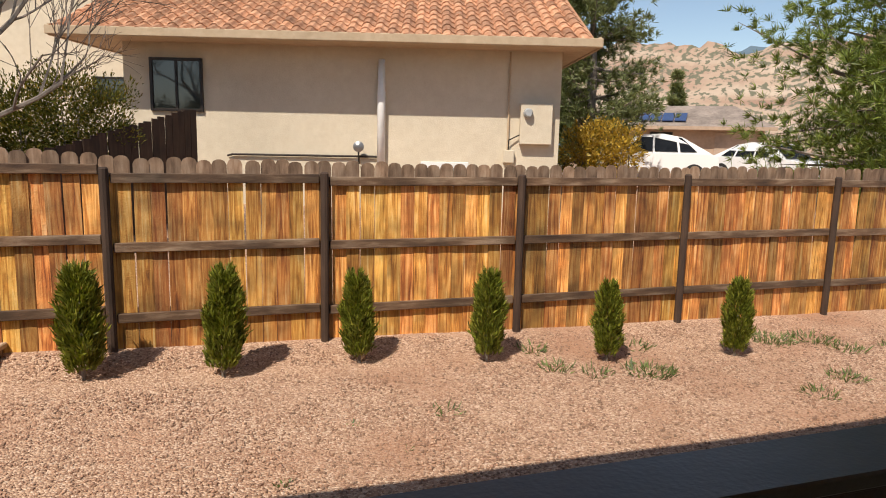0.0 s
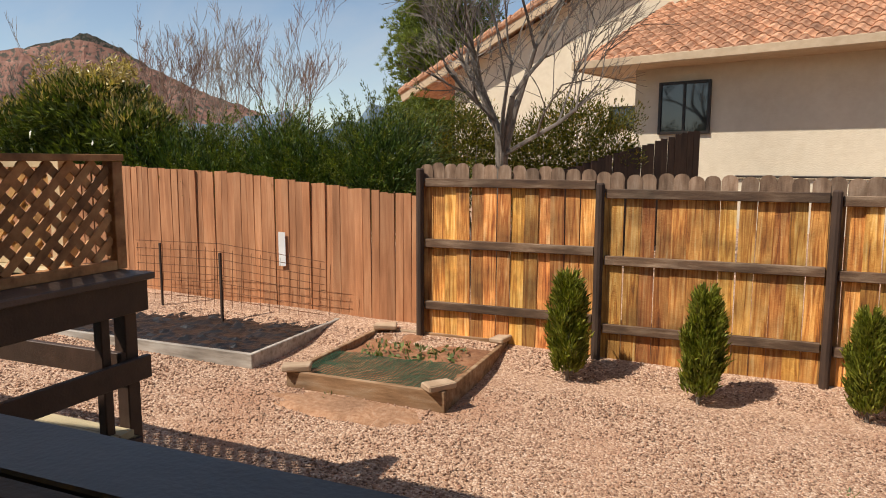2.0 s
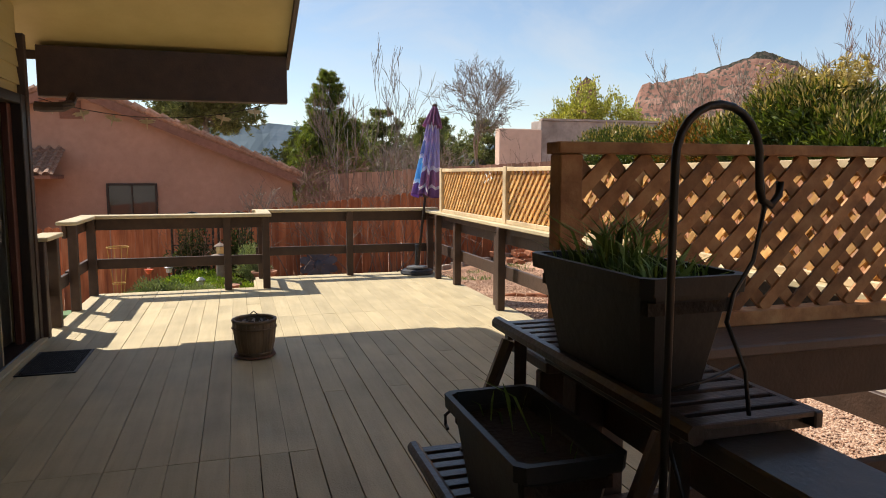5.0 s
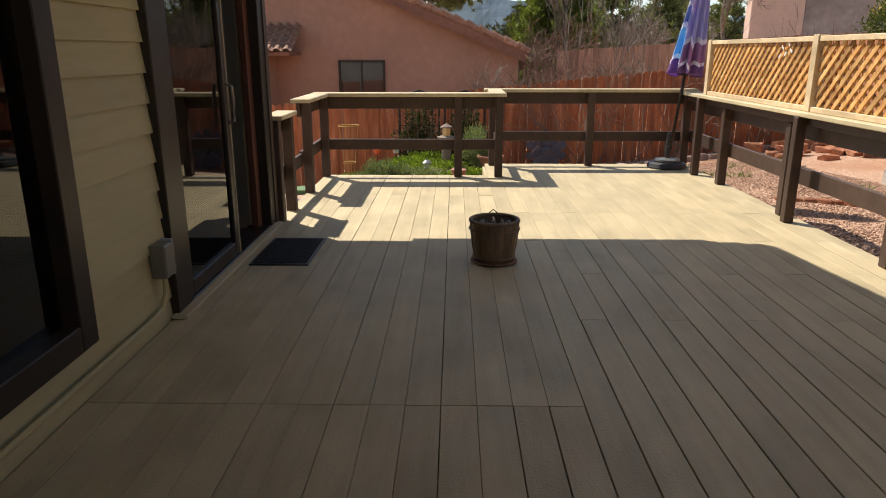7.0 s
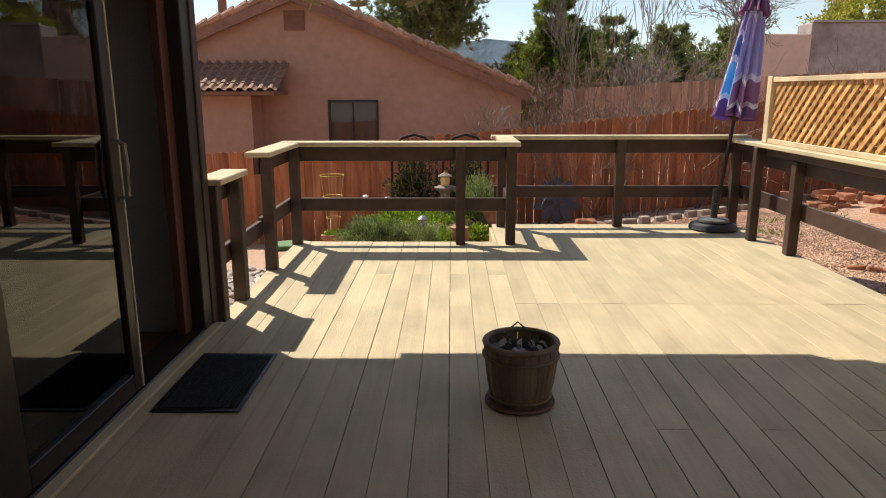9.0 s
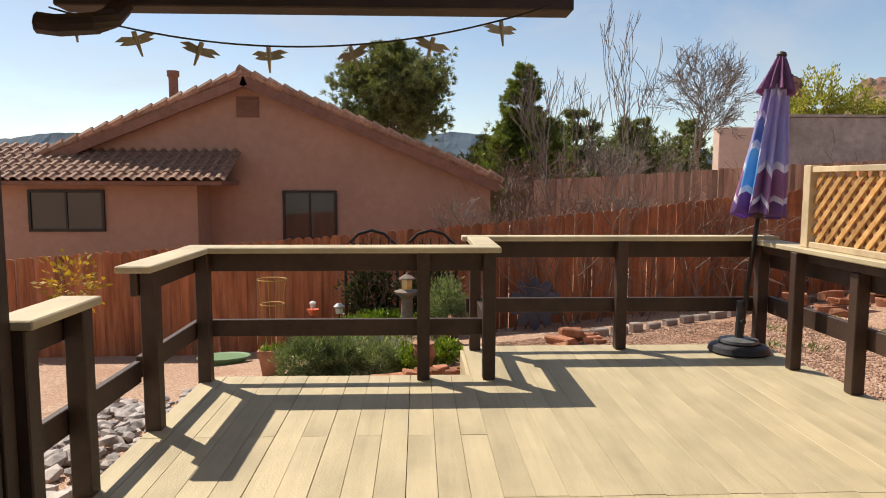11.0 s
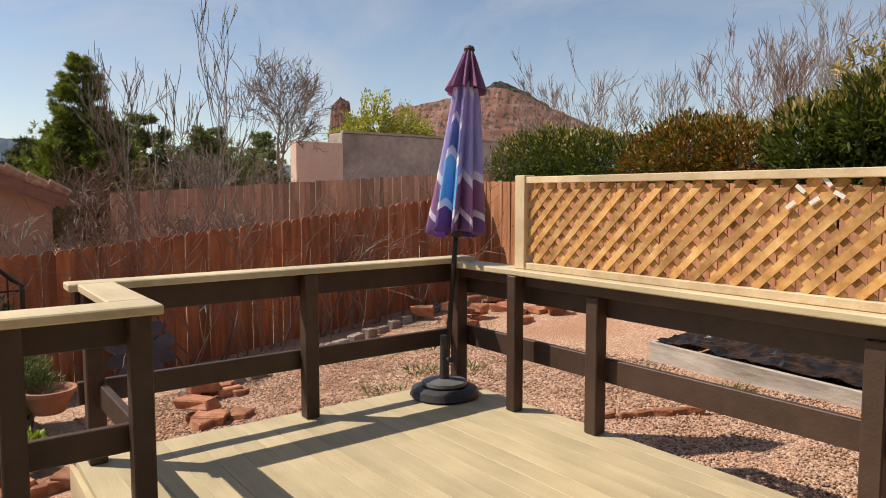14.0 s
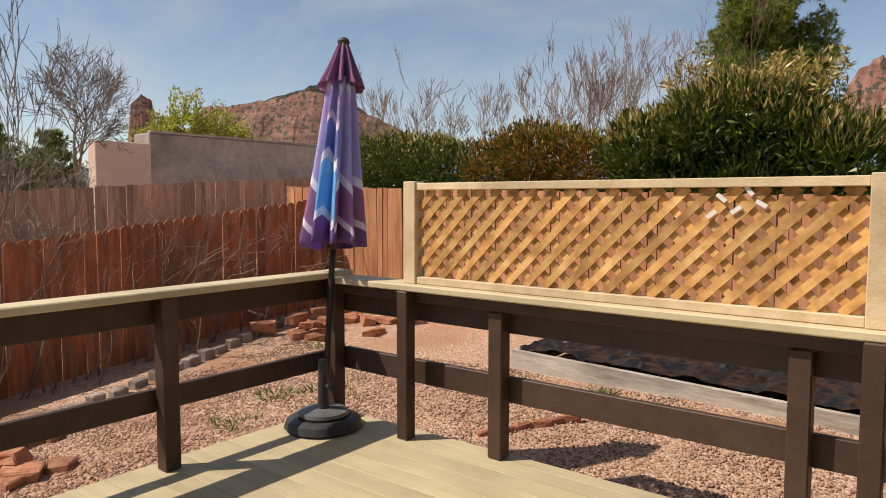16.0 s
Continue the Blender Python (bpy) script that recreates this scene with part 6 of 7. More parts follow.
def make_beds():
    t = thing("planting_bed", "raised timber bed of red soil part covered by green netting", "planter bed")
    bed_frame(t, -2.60, -1.06, 5.20, 7.00, -0.62, -0.38, BED)
    part("soil", lumpy(-2.553, -1.107, 5.247, 6.953, -0.45, 0.05, 2, 0.05, 4.0, 0.03), SOIL, t, smooth=True)
    # green mesh over the near half
    bm = bmesh.new()

    def net_z(x, y):
        return -0.405 + 0.03 * noise.noise((x * 4, y * 4, 7))
    for i in range(44):
        x = -2.54 + 0.0325 * i
        tube(bm, [(x, 5.26 + 0.02 * k, net_z(x, 5.26 + 0.02 * k)) for k in range(0, 40, 3)], 0.0028, 3)
    for j in range(24):
        y = 5.27 + 0.0325 * j
        tube(bm, [(-2.54 + 0.06 * k, y, net_z(-2.54 + 0.06 * k, y)) for k in range(24)], 0.0028, 3)
    part("netting", bm, plain("net_green", (0.02, 0.085, 0.045), 0.6), t, "dark green plastic netting")
    rs = np.random.RandomState(3)
    p = np.stack([rs.uniform(-2.4, -1.3, 160), rs.uniform(6.0, 6.6, 160), np.full(160, -0.42)], 1)
    leaf_mesh("foliage", p, rs.normal(0, 0.5, (160, 3)) + np.array([0, 0, 0.5]), 0.07, 0.03, WEED, t, 4)
    for i, (x, y, r) in enumerate(((-2.52, 5.25, 30), (-1.14, 5.27, 55), (-2.48, 6.93, 20), (-1.12, 6.92, 80))):
        tagged(brick("paving_stone", x, y, -0.378, r, (0.26, 0.16, 0.06), mat("tan_block", [(0.40, 0.27, 0.17), (0.52, 0.38, 0.26)], rough=0.9, bump=0.4), None, i), "tan concrete block weighing down the bed's corner", "block", "blocks on the bed's corners")
    t = thing("planting_bed", "raised timber bed covered with black landscape cloth", "planter bed")
    bed_frame(t, -5.95, -3.17, 5.45, 7.12, -0.60, -0.36, BEDG)
    part("cloth", lumpy(-5.90, -3.22, 5.50, 7.07, -0.40, 0.022, 5, 0.045, 5.0, 0.045), BLACKP, t, smooth=False)
    s = thing("stake", "dark steel stake standing in the covered bed", "stake")
    part("rod", boxed(-4.485, -4.455, 6.57, 6.60, -0.5, 0.42, 0.003), FENCEP, s)
    s = thing("stake", "dark steel stake standing in the covered bed", "stake")
    part("rod", boxed(-5.62, -5.595, 6.80, 6.825, -0.5, 0.46, 0.003), FENCEP, s)
    w = thing("wire_trellis", "rusty wire mesh panel leaning before the fence", "trellis")
    bm = bmesh.new()
    for i in range(22):
        x = -6.2 + 0.14 * i
        tube(bm, [(x, 7.0, -0.35), (x + 0.05, 6.98, 0.42 - 0.12 * frame_x(-5.2, -3.3, x))], 0.004, 4)
    for j in range(8):
        z = -0.25 + 0.10 * j
        tube(bm, [(-6.2, 7.0, z), (-4.8, 6.97, z + 0.02), (-3.3, 7.0, z - 0.06 - 0.01 * j)], 0.004, 4)
    part("mesh", bm, mat("rust", [(0.13, 0.05, 0.02), (0.22, 0.09, 0.04)], rough=0.85), w)
    tp = tagged(part("paper_strip", boxed(-4.10, -4.0, 7.218, 7.222, 0.20, 0.62), WHITE), "white paper strip fixed upright on the red fence", "label")
    t = thing("planting_bed", "low grey timber bed lined with wrinkled black plastic", "planter bed", pose(-10.2, 5.62, -0.10, 0, 1.8, 0))
    bed_frame(t, 0, 3.9, 0, 1.45, -0.30, 0, BEDG)
    part("liner", lumpy(0.05, 3.85, 0.05, 1.40, 0.015, 0.05, 9, 0.05, 3.0, 0.07), BLACKP, t, smooth=False)


make_beds()


def make_bare_patch(label, cx, cy, rx, ry, seed):
    """A thin spread of bare red earth over the gravel, ragged at its edge."""
    bm = bmesh.new()
    mid = bm.verts.new((cx, cy, ground_z(cx, cy) + 0.022))
    rings = []
    for q in (0.25, 0.5, 0.75, 1.0):
        ring = []
        for k in range(40):
            a = 2 * math.pi * k / 40
            w = q * (1 + 0.35 * noise.noise((2 * math.cos(a), 2 * math.sin(a), seed)) + 0.12 * noise.noise((7 * math.cos(a), 7 * math.sin(a), seed)))
            x, y = cx + rx * w * math.cos(a), cy + ry * w * math.sin(a)
            ring.append(bm.verts.new((x, y, ground_z(x, y) + (0.022 if q < 0.9 else -0.012) + 0.006 * noise.noise((x * 8, y * 8, seed)))))
        rings.append(ring)
    for k in range(40):
        bm.faces.new((mid, rings[0][k], rings[0][(k + 1) % 40]))
        for a, b in zip(rings, rings[1:]):
            bm.faces.new((a[k], b[k], b[(k + 1) % 40], a[(k + 1) % 40]))
    tagged(part("ground_patch", bm, mat("red_earth", [(0.30, 0.145, 0.072), (0.42, 0.225, 0.125), (0.52, 0.32, 0.20)], (22, 22, 22), 0.95, 0.8, 70, 2.5, stain=0.35), smooth=True), label, "ground", kind="structure")


make_bare_patch("bare red earth in front of the timber bed", -1.85, 4.95, 0.75, 0.26, 1)
make_bare_patch("bare red earth beside the grey timber bed", -7.4, 5.30, 1.2, 0.22, 3)


# ---------------------------------------------------------------- lower garden
def make_garden():
    rr = random.Random(8)
    # stone edging
    def row(label, pts, n, size, material, seed):
        g = thing("stone_edging", label, "edging")
        r2 = random.Random(seed)
        for i in range(n):
            f = i / (n - 1) * (len(pts) - 1)
            k = min(len(pts) - 2, int(f))
            x = pts[k][0] + (pts[k + 1][0] - pts[k][0]) * (f - k)
            y = pts[k][1] + (pts[k + 1][1] - pts[k][1]) * (f - k)
            a = math.degrees(math.atan2(pts[k + 1][1] - pts[k][1], pts[k + 1][0] - pts[k][0]))
            s = [c * r2.uniform(0.8, 1.2) for c in size]
            brick("stone", x + r2.uniform(-0.03, 0.03), y, ground_z(x, y) - 0.03, a + r2.uniform(-12, 12), s, material, g, i * 1.7, 0.045 if material is BRICKR else 0.02)
    pale = mat("pale_stone", [(0.24, 0.185, 0.15), (0.38, 0.31, 0.265)], (9, 9, 9), 0.9, 0.5, 40, 3, 0.2)
    row("scalloped pale concrete edging along the red fence", [(-13.0, 1.9), (-13.7, 3.8), (-14.3, 5.6), (-14.5, 6.6)], 22, (0.20, 0.12, 0.13), pale, 1)
    row("small red scalloped edging in the gravel", [(-9.35, 3.95), (-9.15, 4.3), (-8.95, 4.6), (-8.75, 5.1)], 9, (0.13, 0.05, 0.09), BRICKR, 2)
    row("rough red sandstone border of the garden bed", [(-10.95, -1.60), (-10.95, -0.8), (-11.05, 0.0), (-11.15, 0.48), (-11.7, 0.85), (-12.4, 0.95)], 27, (0.17, 0.13, 0.13), BRICKR, 3)
    for label, cx, cy, n, sp, seed in (("pile of broken red sandstone slabs", -12.0, 1.85, 5, 0.2, 4), ("pile of broken red sandstone slabs", -13.4, 6.3, 26, 0.75, 5), ("pile of broken red sandstone slabs", -12.9, 2.0, 8, 0.3, 6)):
        g = thing("stone_pile", label, "stones")
        r2 = random.Random(seed)
        for i in range(n):
            x, y = cx + r2.uniform(-sp, sp), cy + r2.uniform(-sp, sp)
            brick("slab", x, y, ground_z(x, y) + (0.09 if i % 3 == 2 else -0.02), r2.uniform(0, 180), (r2.uniform(0.16, 0.34), r2.uniform(0.12, 0.22), r2.uniform(0.07, 0.13)), BRICKR, g, i * 2.3, 0.04)
    # river rocks by the corner of the deck
    g = thing("river_rocks", "heap of smooth grey and pink river rocks", "stones", kind="stuff")
    bm = bmesh.new()
    for i in range(420):
        x, y = rr.uniform(-11.2, -6.9), rr.uniform(-3.1, -1.75)
        r = rr.uniform(0.04, 0.085)
        m = pose(x, y, ground_z(x, y) + 0.02 + rr.uniform(0, 0.05), rr.uniform(-20, 20), rr.uniform(-20, 20), rr.uniform(0, 180)) @ Matrix.Diagonal((r * 1.3, r, r * 0.6, 1))
        bmesh.ops.create_icosphere(bm, subdivisions=1, radius=1, matrix=m)
    part("rocks", bm, mat("river_rock", [(0.20, 0.17, 0.15), (0.38, 0.33, 0.30), (0.52, 0.44, 0.38)], (7, 7, 7), 0.7, 0.2, 40, 3, 0.4, island=True), g)
    # mounded soil of the planted bed
    bm = bmesh.new()
    nx, ny = 26, 26
    grid = []
    for i in range(nx + 1):
        x = -10.98 - 2.85 * i / nx
        rowv = []
        for j in range(ny + 1):
            y = -1.62 + 2.30 * j / ny
            edge = min(1.0, 4 * min(i / nx, j / ny, 1 - j / ny))
            z = ground_z(x, y) - 0.04 + edge * (0.10 + 0.36 * frame_x(-11.2, -13.2, x)) + 0.035 * edge * noise.noise((x * 5, y * 5, 3))
            rowv.append(bm.verts.new((x, y, z)))
        grid.append(rowv)
    for i in range(nx):
        for j in range(ny):
            bm.faces.new((grid[i][j], grid[i][j + 1], grid[i + 1][j + 1], grid[i + 1][j]))
    tagged(part("garden_soil", bm, mat("garden_earth", [(0.14, 0.085, 0.055), (0.24, 0.155, 0.10), (0.34, 0.25, 0.18)], (12, 12, 12), 0.95, 0.9, 50, 2.0, stain=0.4), smooth=True), "mounded grey-brown soil of the planted garden bed", "soil", kind="structure")

    def bed_z(x, y):
        return ground_z(x, y) + 0.06 + 0.36 * frame_x(-11.2, -13.2, x)
    # planted bed: low greens, sage, flowers
    for label, blobs, n, size, material, seed in (
            ("low bright green ground cover in the garden bed", [(-12.95, -0.75, -0.50, 0.5, 0.5, 0.09), (-12.9, -0.2, -0.50, 0.45, 0.4, 0.08), (-13.3, -0.45, -0.45, 0.3, 0.5, 0.10)], 7000, (0.045, 0.032), HERB, 1),
            ("grey-green sage bush by the deck", [(-11.25, -1.12, -0.46, 0.26, 0.32, 0.24), (-11.3, -0.82, -0.48, 0.24, 0.24, 0.20)], 9000, (0.05, 0.014), SAGED, 2),
            ("pale lavender clump in the garden bed", [(-11.35, -0.42, -0.50, 0.22, 0.24, 0.18)], 4200, (0.06, 0.008), SAGE, 3),
            ("yellow-green flowering clump in the garden bed", [(-11.45, -0.08, -0.52, 0.20, 0.22, 0.13), (-11.7, 0.28, -0.50, 0.2, 0.2, 0.12)], 3600, (0.045, 0.026), HERB, 4),
            ("sparse grey ground cover among the stones", [(-12.0, -0.55, -0.50, 0.45, 0.6, 0.07)], 1500, (0.04, 0.02), SAGE, 6),
            ("grey-green rosemary bush beside the lantern", [(-13.1, 0.36, -0.20, 0.30, 0.26, 0.30), (-13.0, 0.50, -0.36, 0.26, 0.22, 0.2)], 5200, (0.06, 0.012), SAGE, 5)):
        leafy(label, "plant", "plant", blobs, n, size, material, 200 + seed, upw=0.9, rough=0.3)
    # garden lantern
    l = thing("garden_lantern", "stone pagoda lantern with a brass top in the bed", "lantern", pose(-12.95, -0.14, bed_z(-12.95, -0.14) - 0.03) @ Matrix.Diagonal((0.72, 0.72, 0.64, 1)))
    st = mat("lantern_stone", [(0.18, 0.14, 0.11), (0.28, 0.22, 0.175)], rough=0.9, bump=0.4)
    part("pedestal", lathe(bmesh.new(), [(0.15, 0.0), (0.15, 0.10), (0.11, 0.16), (0.10, 0.62), (0.14, 0.68)], 16), st, l)
    part("dish", lathe(bmesh.new(), [(0.14, 0.681), (0.22, 0.74), (0.23, 0.78), (0.10, 0.82)], 18), st, l)
    part("lamp_house", lathe(bmesh.new(), [(0.10, 0.821), (0.11, 0.93), (0.10, 1.02)], 6), mat("brass_glass", [(0.55, 0.42, 0.18), (0.66, 0.52, 0.26)], rough=0.3, metal=0.4), l)
    part("lamp_roof", lathe(bmesh.new(), [(0.15, 1.021), (0.14, 1.05), (0.03, 1.12), (0.01, 1.16)], 8), st, l)
    # dark iron trellis with two arched tops
    for k, y0 in enumerate((-1.0, -0.18)):
        f = thing("garden_trellis", "black iron trellis panel with an arched top and bare vines", "trellis", group="iron trellis panels")
        x = -13.75
        zb = ground_z(x, y0)
        w = 0.72
        arch = [(x, y0, zb), (x, y0, 0.50), (x, y0 + 0.08, 0.56), (x, y0 + 0.18, 0.66), (x, y0 + w / 2, 0.71), (x, y0 + w - 0.18, 0.66), (x, y0 + w - 0.08, 0.56), (x, y0 + w, 0.50), (x, y0 + w, zb)]
        part("arch", tube(bmesh.new(), arch, 0.022, 6), DARKM, f)
        for i in range(1, 6):
            yy = y0 + w * i / 6
            part("bar", tube(bmesh.new(), [(x, yy, zb), (x, yy, 0.60)], 0.009, 5), DARKM, f)
        for zz in (-0.55, 0.1, 0.45):
            part("crossbar", tube(bmesh.new(), [(x, y0, zz), (x, y0 + w, zz)], 0.010, 5), DARKM, f)
        bm = bmesh.new()
        rs = np.random.RandomState(30 + k)
        for i in range(7):
            branch_tree(bm, Vector((x + 0.03, y0 + w * rs.uniform(0.1, 0.9), zb)), Vector((0.05, rs.uniform(-0.3, 0.3), 1)).normalized(), 0.75, 0.012, 3, rs, 0.7, 0.15)
        part("vine", bm, TWIGR, f)
        blobs = [(x, y0 + w * 0.5, -0.25, 0.16, w * 0.5, 0.6)]
        p, u, r3 = blob_points(blobs, 4200, 60 + k, 0.2, 0.3)
        leaf_mesh("leaves", p, u + np.array([0, 0, 0.2]), 0.06, 0.035, green("dark_vine_leaf", [(0.025, 0.035, 0.012), (0.05, 0.07, 0.025), (0.12, 0.11, 0.05)]), f, 61 + k)
    # tomato cage on a clay pot, green tub, terracotta pots
    clay = mat("terracotta", [(0.34, 0.15, 0.085), (0.46, 0.23, 0.14)], (8, 8, 8), 0.85, 0.3, 40, 2)
    z = ground_z(-12.25, -1.70)
    p = thing("clay_pot", "large square terracotta pot with green shoots", "pot", pose(-12.25, -1.70, z))
    part("pot", lathe(bmesh.new(), [(0.15, 0.0), (0.20, 0.26), (0.225, 0.27), (0.225, 0.33), (0.19, 0.33), (0.18, 0.28)], 4, pose(0, 0, 0, 0, 0, 45)), clay, p)
    rs = np.random.RandomState(4)
    q = np.stack([rs.uniform(-0.14, 0.14, 150), rs.uniform(-0.14, 0.14, 150), np.full(150, 0.30)], 1)
    leaf_mesh("shoots", q, rs.normal(0, 0.4, (150, 3)) + np.array([0, 0, 1]), 0.09, 0.02, HERB, p, 5)
    c = thing("tomato_cage", "yellow wire tomato cage standing in the clay pot", "plant cage", pose(-12.25, -1.70, z + 0.20))
    yel = plain("cage_wire", (0.50, 0.33, 0.07), 0.45, 0.2)
    for zz, r in ((0.36, 0.10), (0.66, 0.135), (0.95, 0.165)):
        part("ring", torus(r, 0.006, zz, 28, 5), yel, c)
    for k in range(4):
        a = k * math.pi / 2 + 0.5
        part("upright", tube(bmesh.new(), [(0.07 * math.cos(a), 0.07 * math.sin(a), 0.15), (0.165 * math.cos(a), 0.165 * math.sin(a), 0.97)], 0.005, 5), yel, c)
    g = thing("tub", "pale green plastic tub lying on the gravel", "tub", pose(-13.9, -2.75, ground_z(-13.9, -2.75), 0, 0, 12) @ Matrix.Diagonal((0.7, 1.1, 0.5, 1)))
    part("shell", lathe(bmesh.new(), [(0.24, 0.0), (0.32, 0.2), (0.34, 0.21), (0.33, 0.23), (0.28, 0.21)], 24), plain("tub_green", (0.13, 0.24, 0.11), 0.5), g)
    g = thing("clay_pot", "wide terracotta bowl beside the garden bed", "pot", pose(-12.7, 0.60, bed_z(-12.7, 0.60) - 0.06))
    part("bowl", lathe(bmesh.new(), [(0.12, 0.0), (0.20, 0.16), (0.225, 0.18), (0.225, 0.21), (0.19, 0.21), (0.17, 0.15)], 28), clay, g)
    g = thing("clay_pot", "orange clay strawberry pot in the bed", "pot", pose(-11.42, 0.06, bed_z(-11.42, 0.06) - 0.02))
    part("pot", lathe(bmesh.new(), [(0.08, 0.0), (0.13, 0.14), (0.11, 0.24), (0.12, 0.27), (0.09, 0.27)], 20), clay, g)
    # blue metal flower disc leaning on the fence
    z = ground_z(-14.4, 1.75)
    g = thing("garden_ornament", "dark blue metal flower ornament leaning by the fence", "ornament", pose(-14.4, 1.75, z + 0.42))
    blu = mat("blue_metal", [(0.045, 0.055, 0.085), (0.085, 0.095, 0.135)], rough=0.5, metal=0.3)
    for k in range(10):
        a = k * 36
        part("petal", prism(bmesh.new(), [(0.08, -0.02), (0.24, -0.085), (0.36, -0.07), (0.41, 0.0), (0.36, 0.07), (0.24, 0.085), (0.08, 0.02)], 0.02, pose(0, 0, 0, 0, 85, 0) @ pose(0, 0, 0.02 * (k % 2), 0, 0, a)), blu, g)
    part("centre", lathe(bmesh.new(), [(0.10, -0.02), (0.09, 0.05), (0.03, 0.07)], 14, pose(0, 0, 0, 0, 85, 0)), blu, g)
    # solar path lights and a glass flower
    for x, y in ((-12.9, -1.0), (-11.6, -0.42)):
        z = bed_z(x, y) - 0.02
        g = thing("path_light", "small solar path light on a thin stake", "lamp", pose(x, y, z), group="solar path lights")
        part("stake", tube(bmesh.new(), [(0, 0, -0.05), (0, 0, 0.34)], 0.009, 6), DARKM, g)
        part("cap", lathe(bmesh.new(), [(0.07, 0.36), (0.075, 0.38), (0.03, 0.42)], 14), plain("solar_grey", (0.3, 0.3, 0.3), 0.35, 0.5), g)
        part("lens", lathe(bmesh.new(), [(0.045, 0.29), (0.05, 0.359)], 12), plain("lens_white", (0.6, 0.6, 0.58), 0.2), g)
    z = bed_z(-12.7, -1.3) - 0.04
    g = thing("glass_flower", "red and white glass flower on a garden stake", "ornament", pose(-12.7, -1.3, z))
    part("stake", tube(bmesh.new(), [(0, 0, -0.05), (0, 0, 0.38)], 0.006, 5), DARKM, g)
    part("bloom", lathe(bmesh.new(), [(0.03, 0.36), (0.08, 0.44), (0.05, 0.43)], 10), plain("orange_glass", (0.6, 0.10, 0.03), 0.3), g)
    part("bud", lathe(bmesh.new(), [(0.025, 0.45), (0.045, 0.52), (0.02, 0.54)], 10), plain("white_glass", (0.75, 0.75, 0.75), 0.2), g)
    # bare climbing canes along the red fence
    for k in range(11):
        y = 1.3 + 0.55 * k
        rs = np.random.RandomState(120 + k)
        t = thing("shrub", "bare rose canes climbing the red fence", "shrub", pose(-14.7, y, ground_z(-14.7, y)), group="bare canes along the fence")
        bm = bmesh.new()
        for i in range(4):
            branch_tree(bm, Vector((0, rs.uniform(-0.2, 0.2), -0.05)), Vector((rs.uniform(0, 0.35), rs.uniform(-0.6, 0.6), 1)).normalized(), 0.85, 0.017, 4, rs, 0.6, 0.12, (1, 3), 0.78)
        part("trunk", bm, TWIGR, t)
    bm = bmesh.new()
    rs = np.random.RandomState(9)
    t = thing("sapling", "thin young tree with orange leaves by the lower fence", "tree", pose(-13.0, -4.35, ground_z(-13.0, -4.35)))
    branch_tree(bm, Vector((0, 0, -0.05)), Vector((0, 0, 1)), 0.7, 0.018, 3, rs, 0.5, 0.3)
    part("trunk", bm, TWIG, t)
    p, u, r3 = blob_points([(0, 0, 1.2, 0.35, 0.35, 0.4)], 260, 3, 0.2)
    leaf_mesh("foliage", p, u, 0.08, 0.05, YELL, t, 3)


make_garden()


def make_weeds():
    rs = np.random.RandomState(17)
    spots = [(2.6, 5.08, 0.13, 26), (4.85, 5.51, 0.24, 150), (3.99, 5.82, 0.16, 60), (7.0, 6.2, 0.26, 210), (6.75, 4.94, 0.17, 80), (6.1, 4.63, 0.15, 50), (7.5, 6.1, 0.25, 120), (4.3, 5.6, 0.15, 40), (4.0, 6.4, 0.16, 60), (7.6, 5.7, 0.2, 70), (1.2, 4.2, 0.06, 14), (2.1, 4.5, 0.05, 8), (1.8, 5.0, 0.05, 8), (5.2, 6.3, 0.2, 60), (8.3, 5.6, 0.2, 60), (-11.7, 3.9, 0.2, 90), (-11.35, 3.2, 0.2, 60), (-11.4, 4.2, 0.18, 60), (-12.9, 5.6, 0.25, 60), (-9.9, 5.2, 0.14, 40), (-9.1, 5.25, 0.16, 90), (-12.6, 4.6, 0.2, 50), (-12.2, 5.4, 0.2, 40), (-2.1, 5.1, 0.08, 24)]
    for x, y, r, n in spots:
        z = ground_z(x, y)
        t = thing("weed", "small tuft of green weeds in the gravel", "weed", pose(x, y, z), group="weeds in the gravel")
        a, q = rs.uniform(0, 6.28, n), rs.uniform(0, 1, n) ** 0.5 * r
        p = np.stack([q * np.cos(a), q * np.sin(a), np.full(n, -0.01)], 1)
        d = np.stack([np.cos(a) * 0.6, np.sin(a) * 0.6, np.full(n, 0.7)], 1) + rs.normal(0, 0.4, (n, 3))
        leaf_mesh("foliage", p, d, 0.10 if r > 0.1 else 0.05, 0.016, WEED, t, int(x * 10) % 97)


make_weeds()


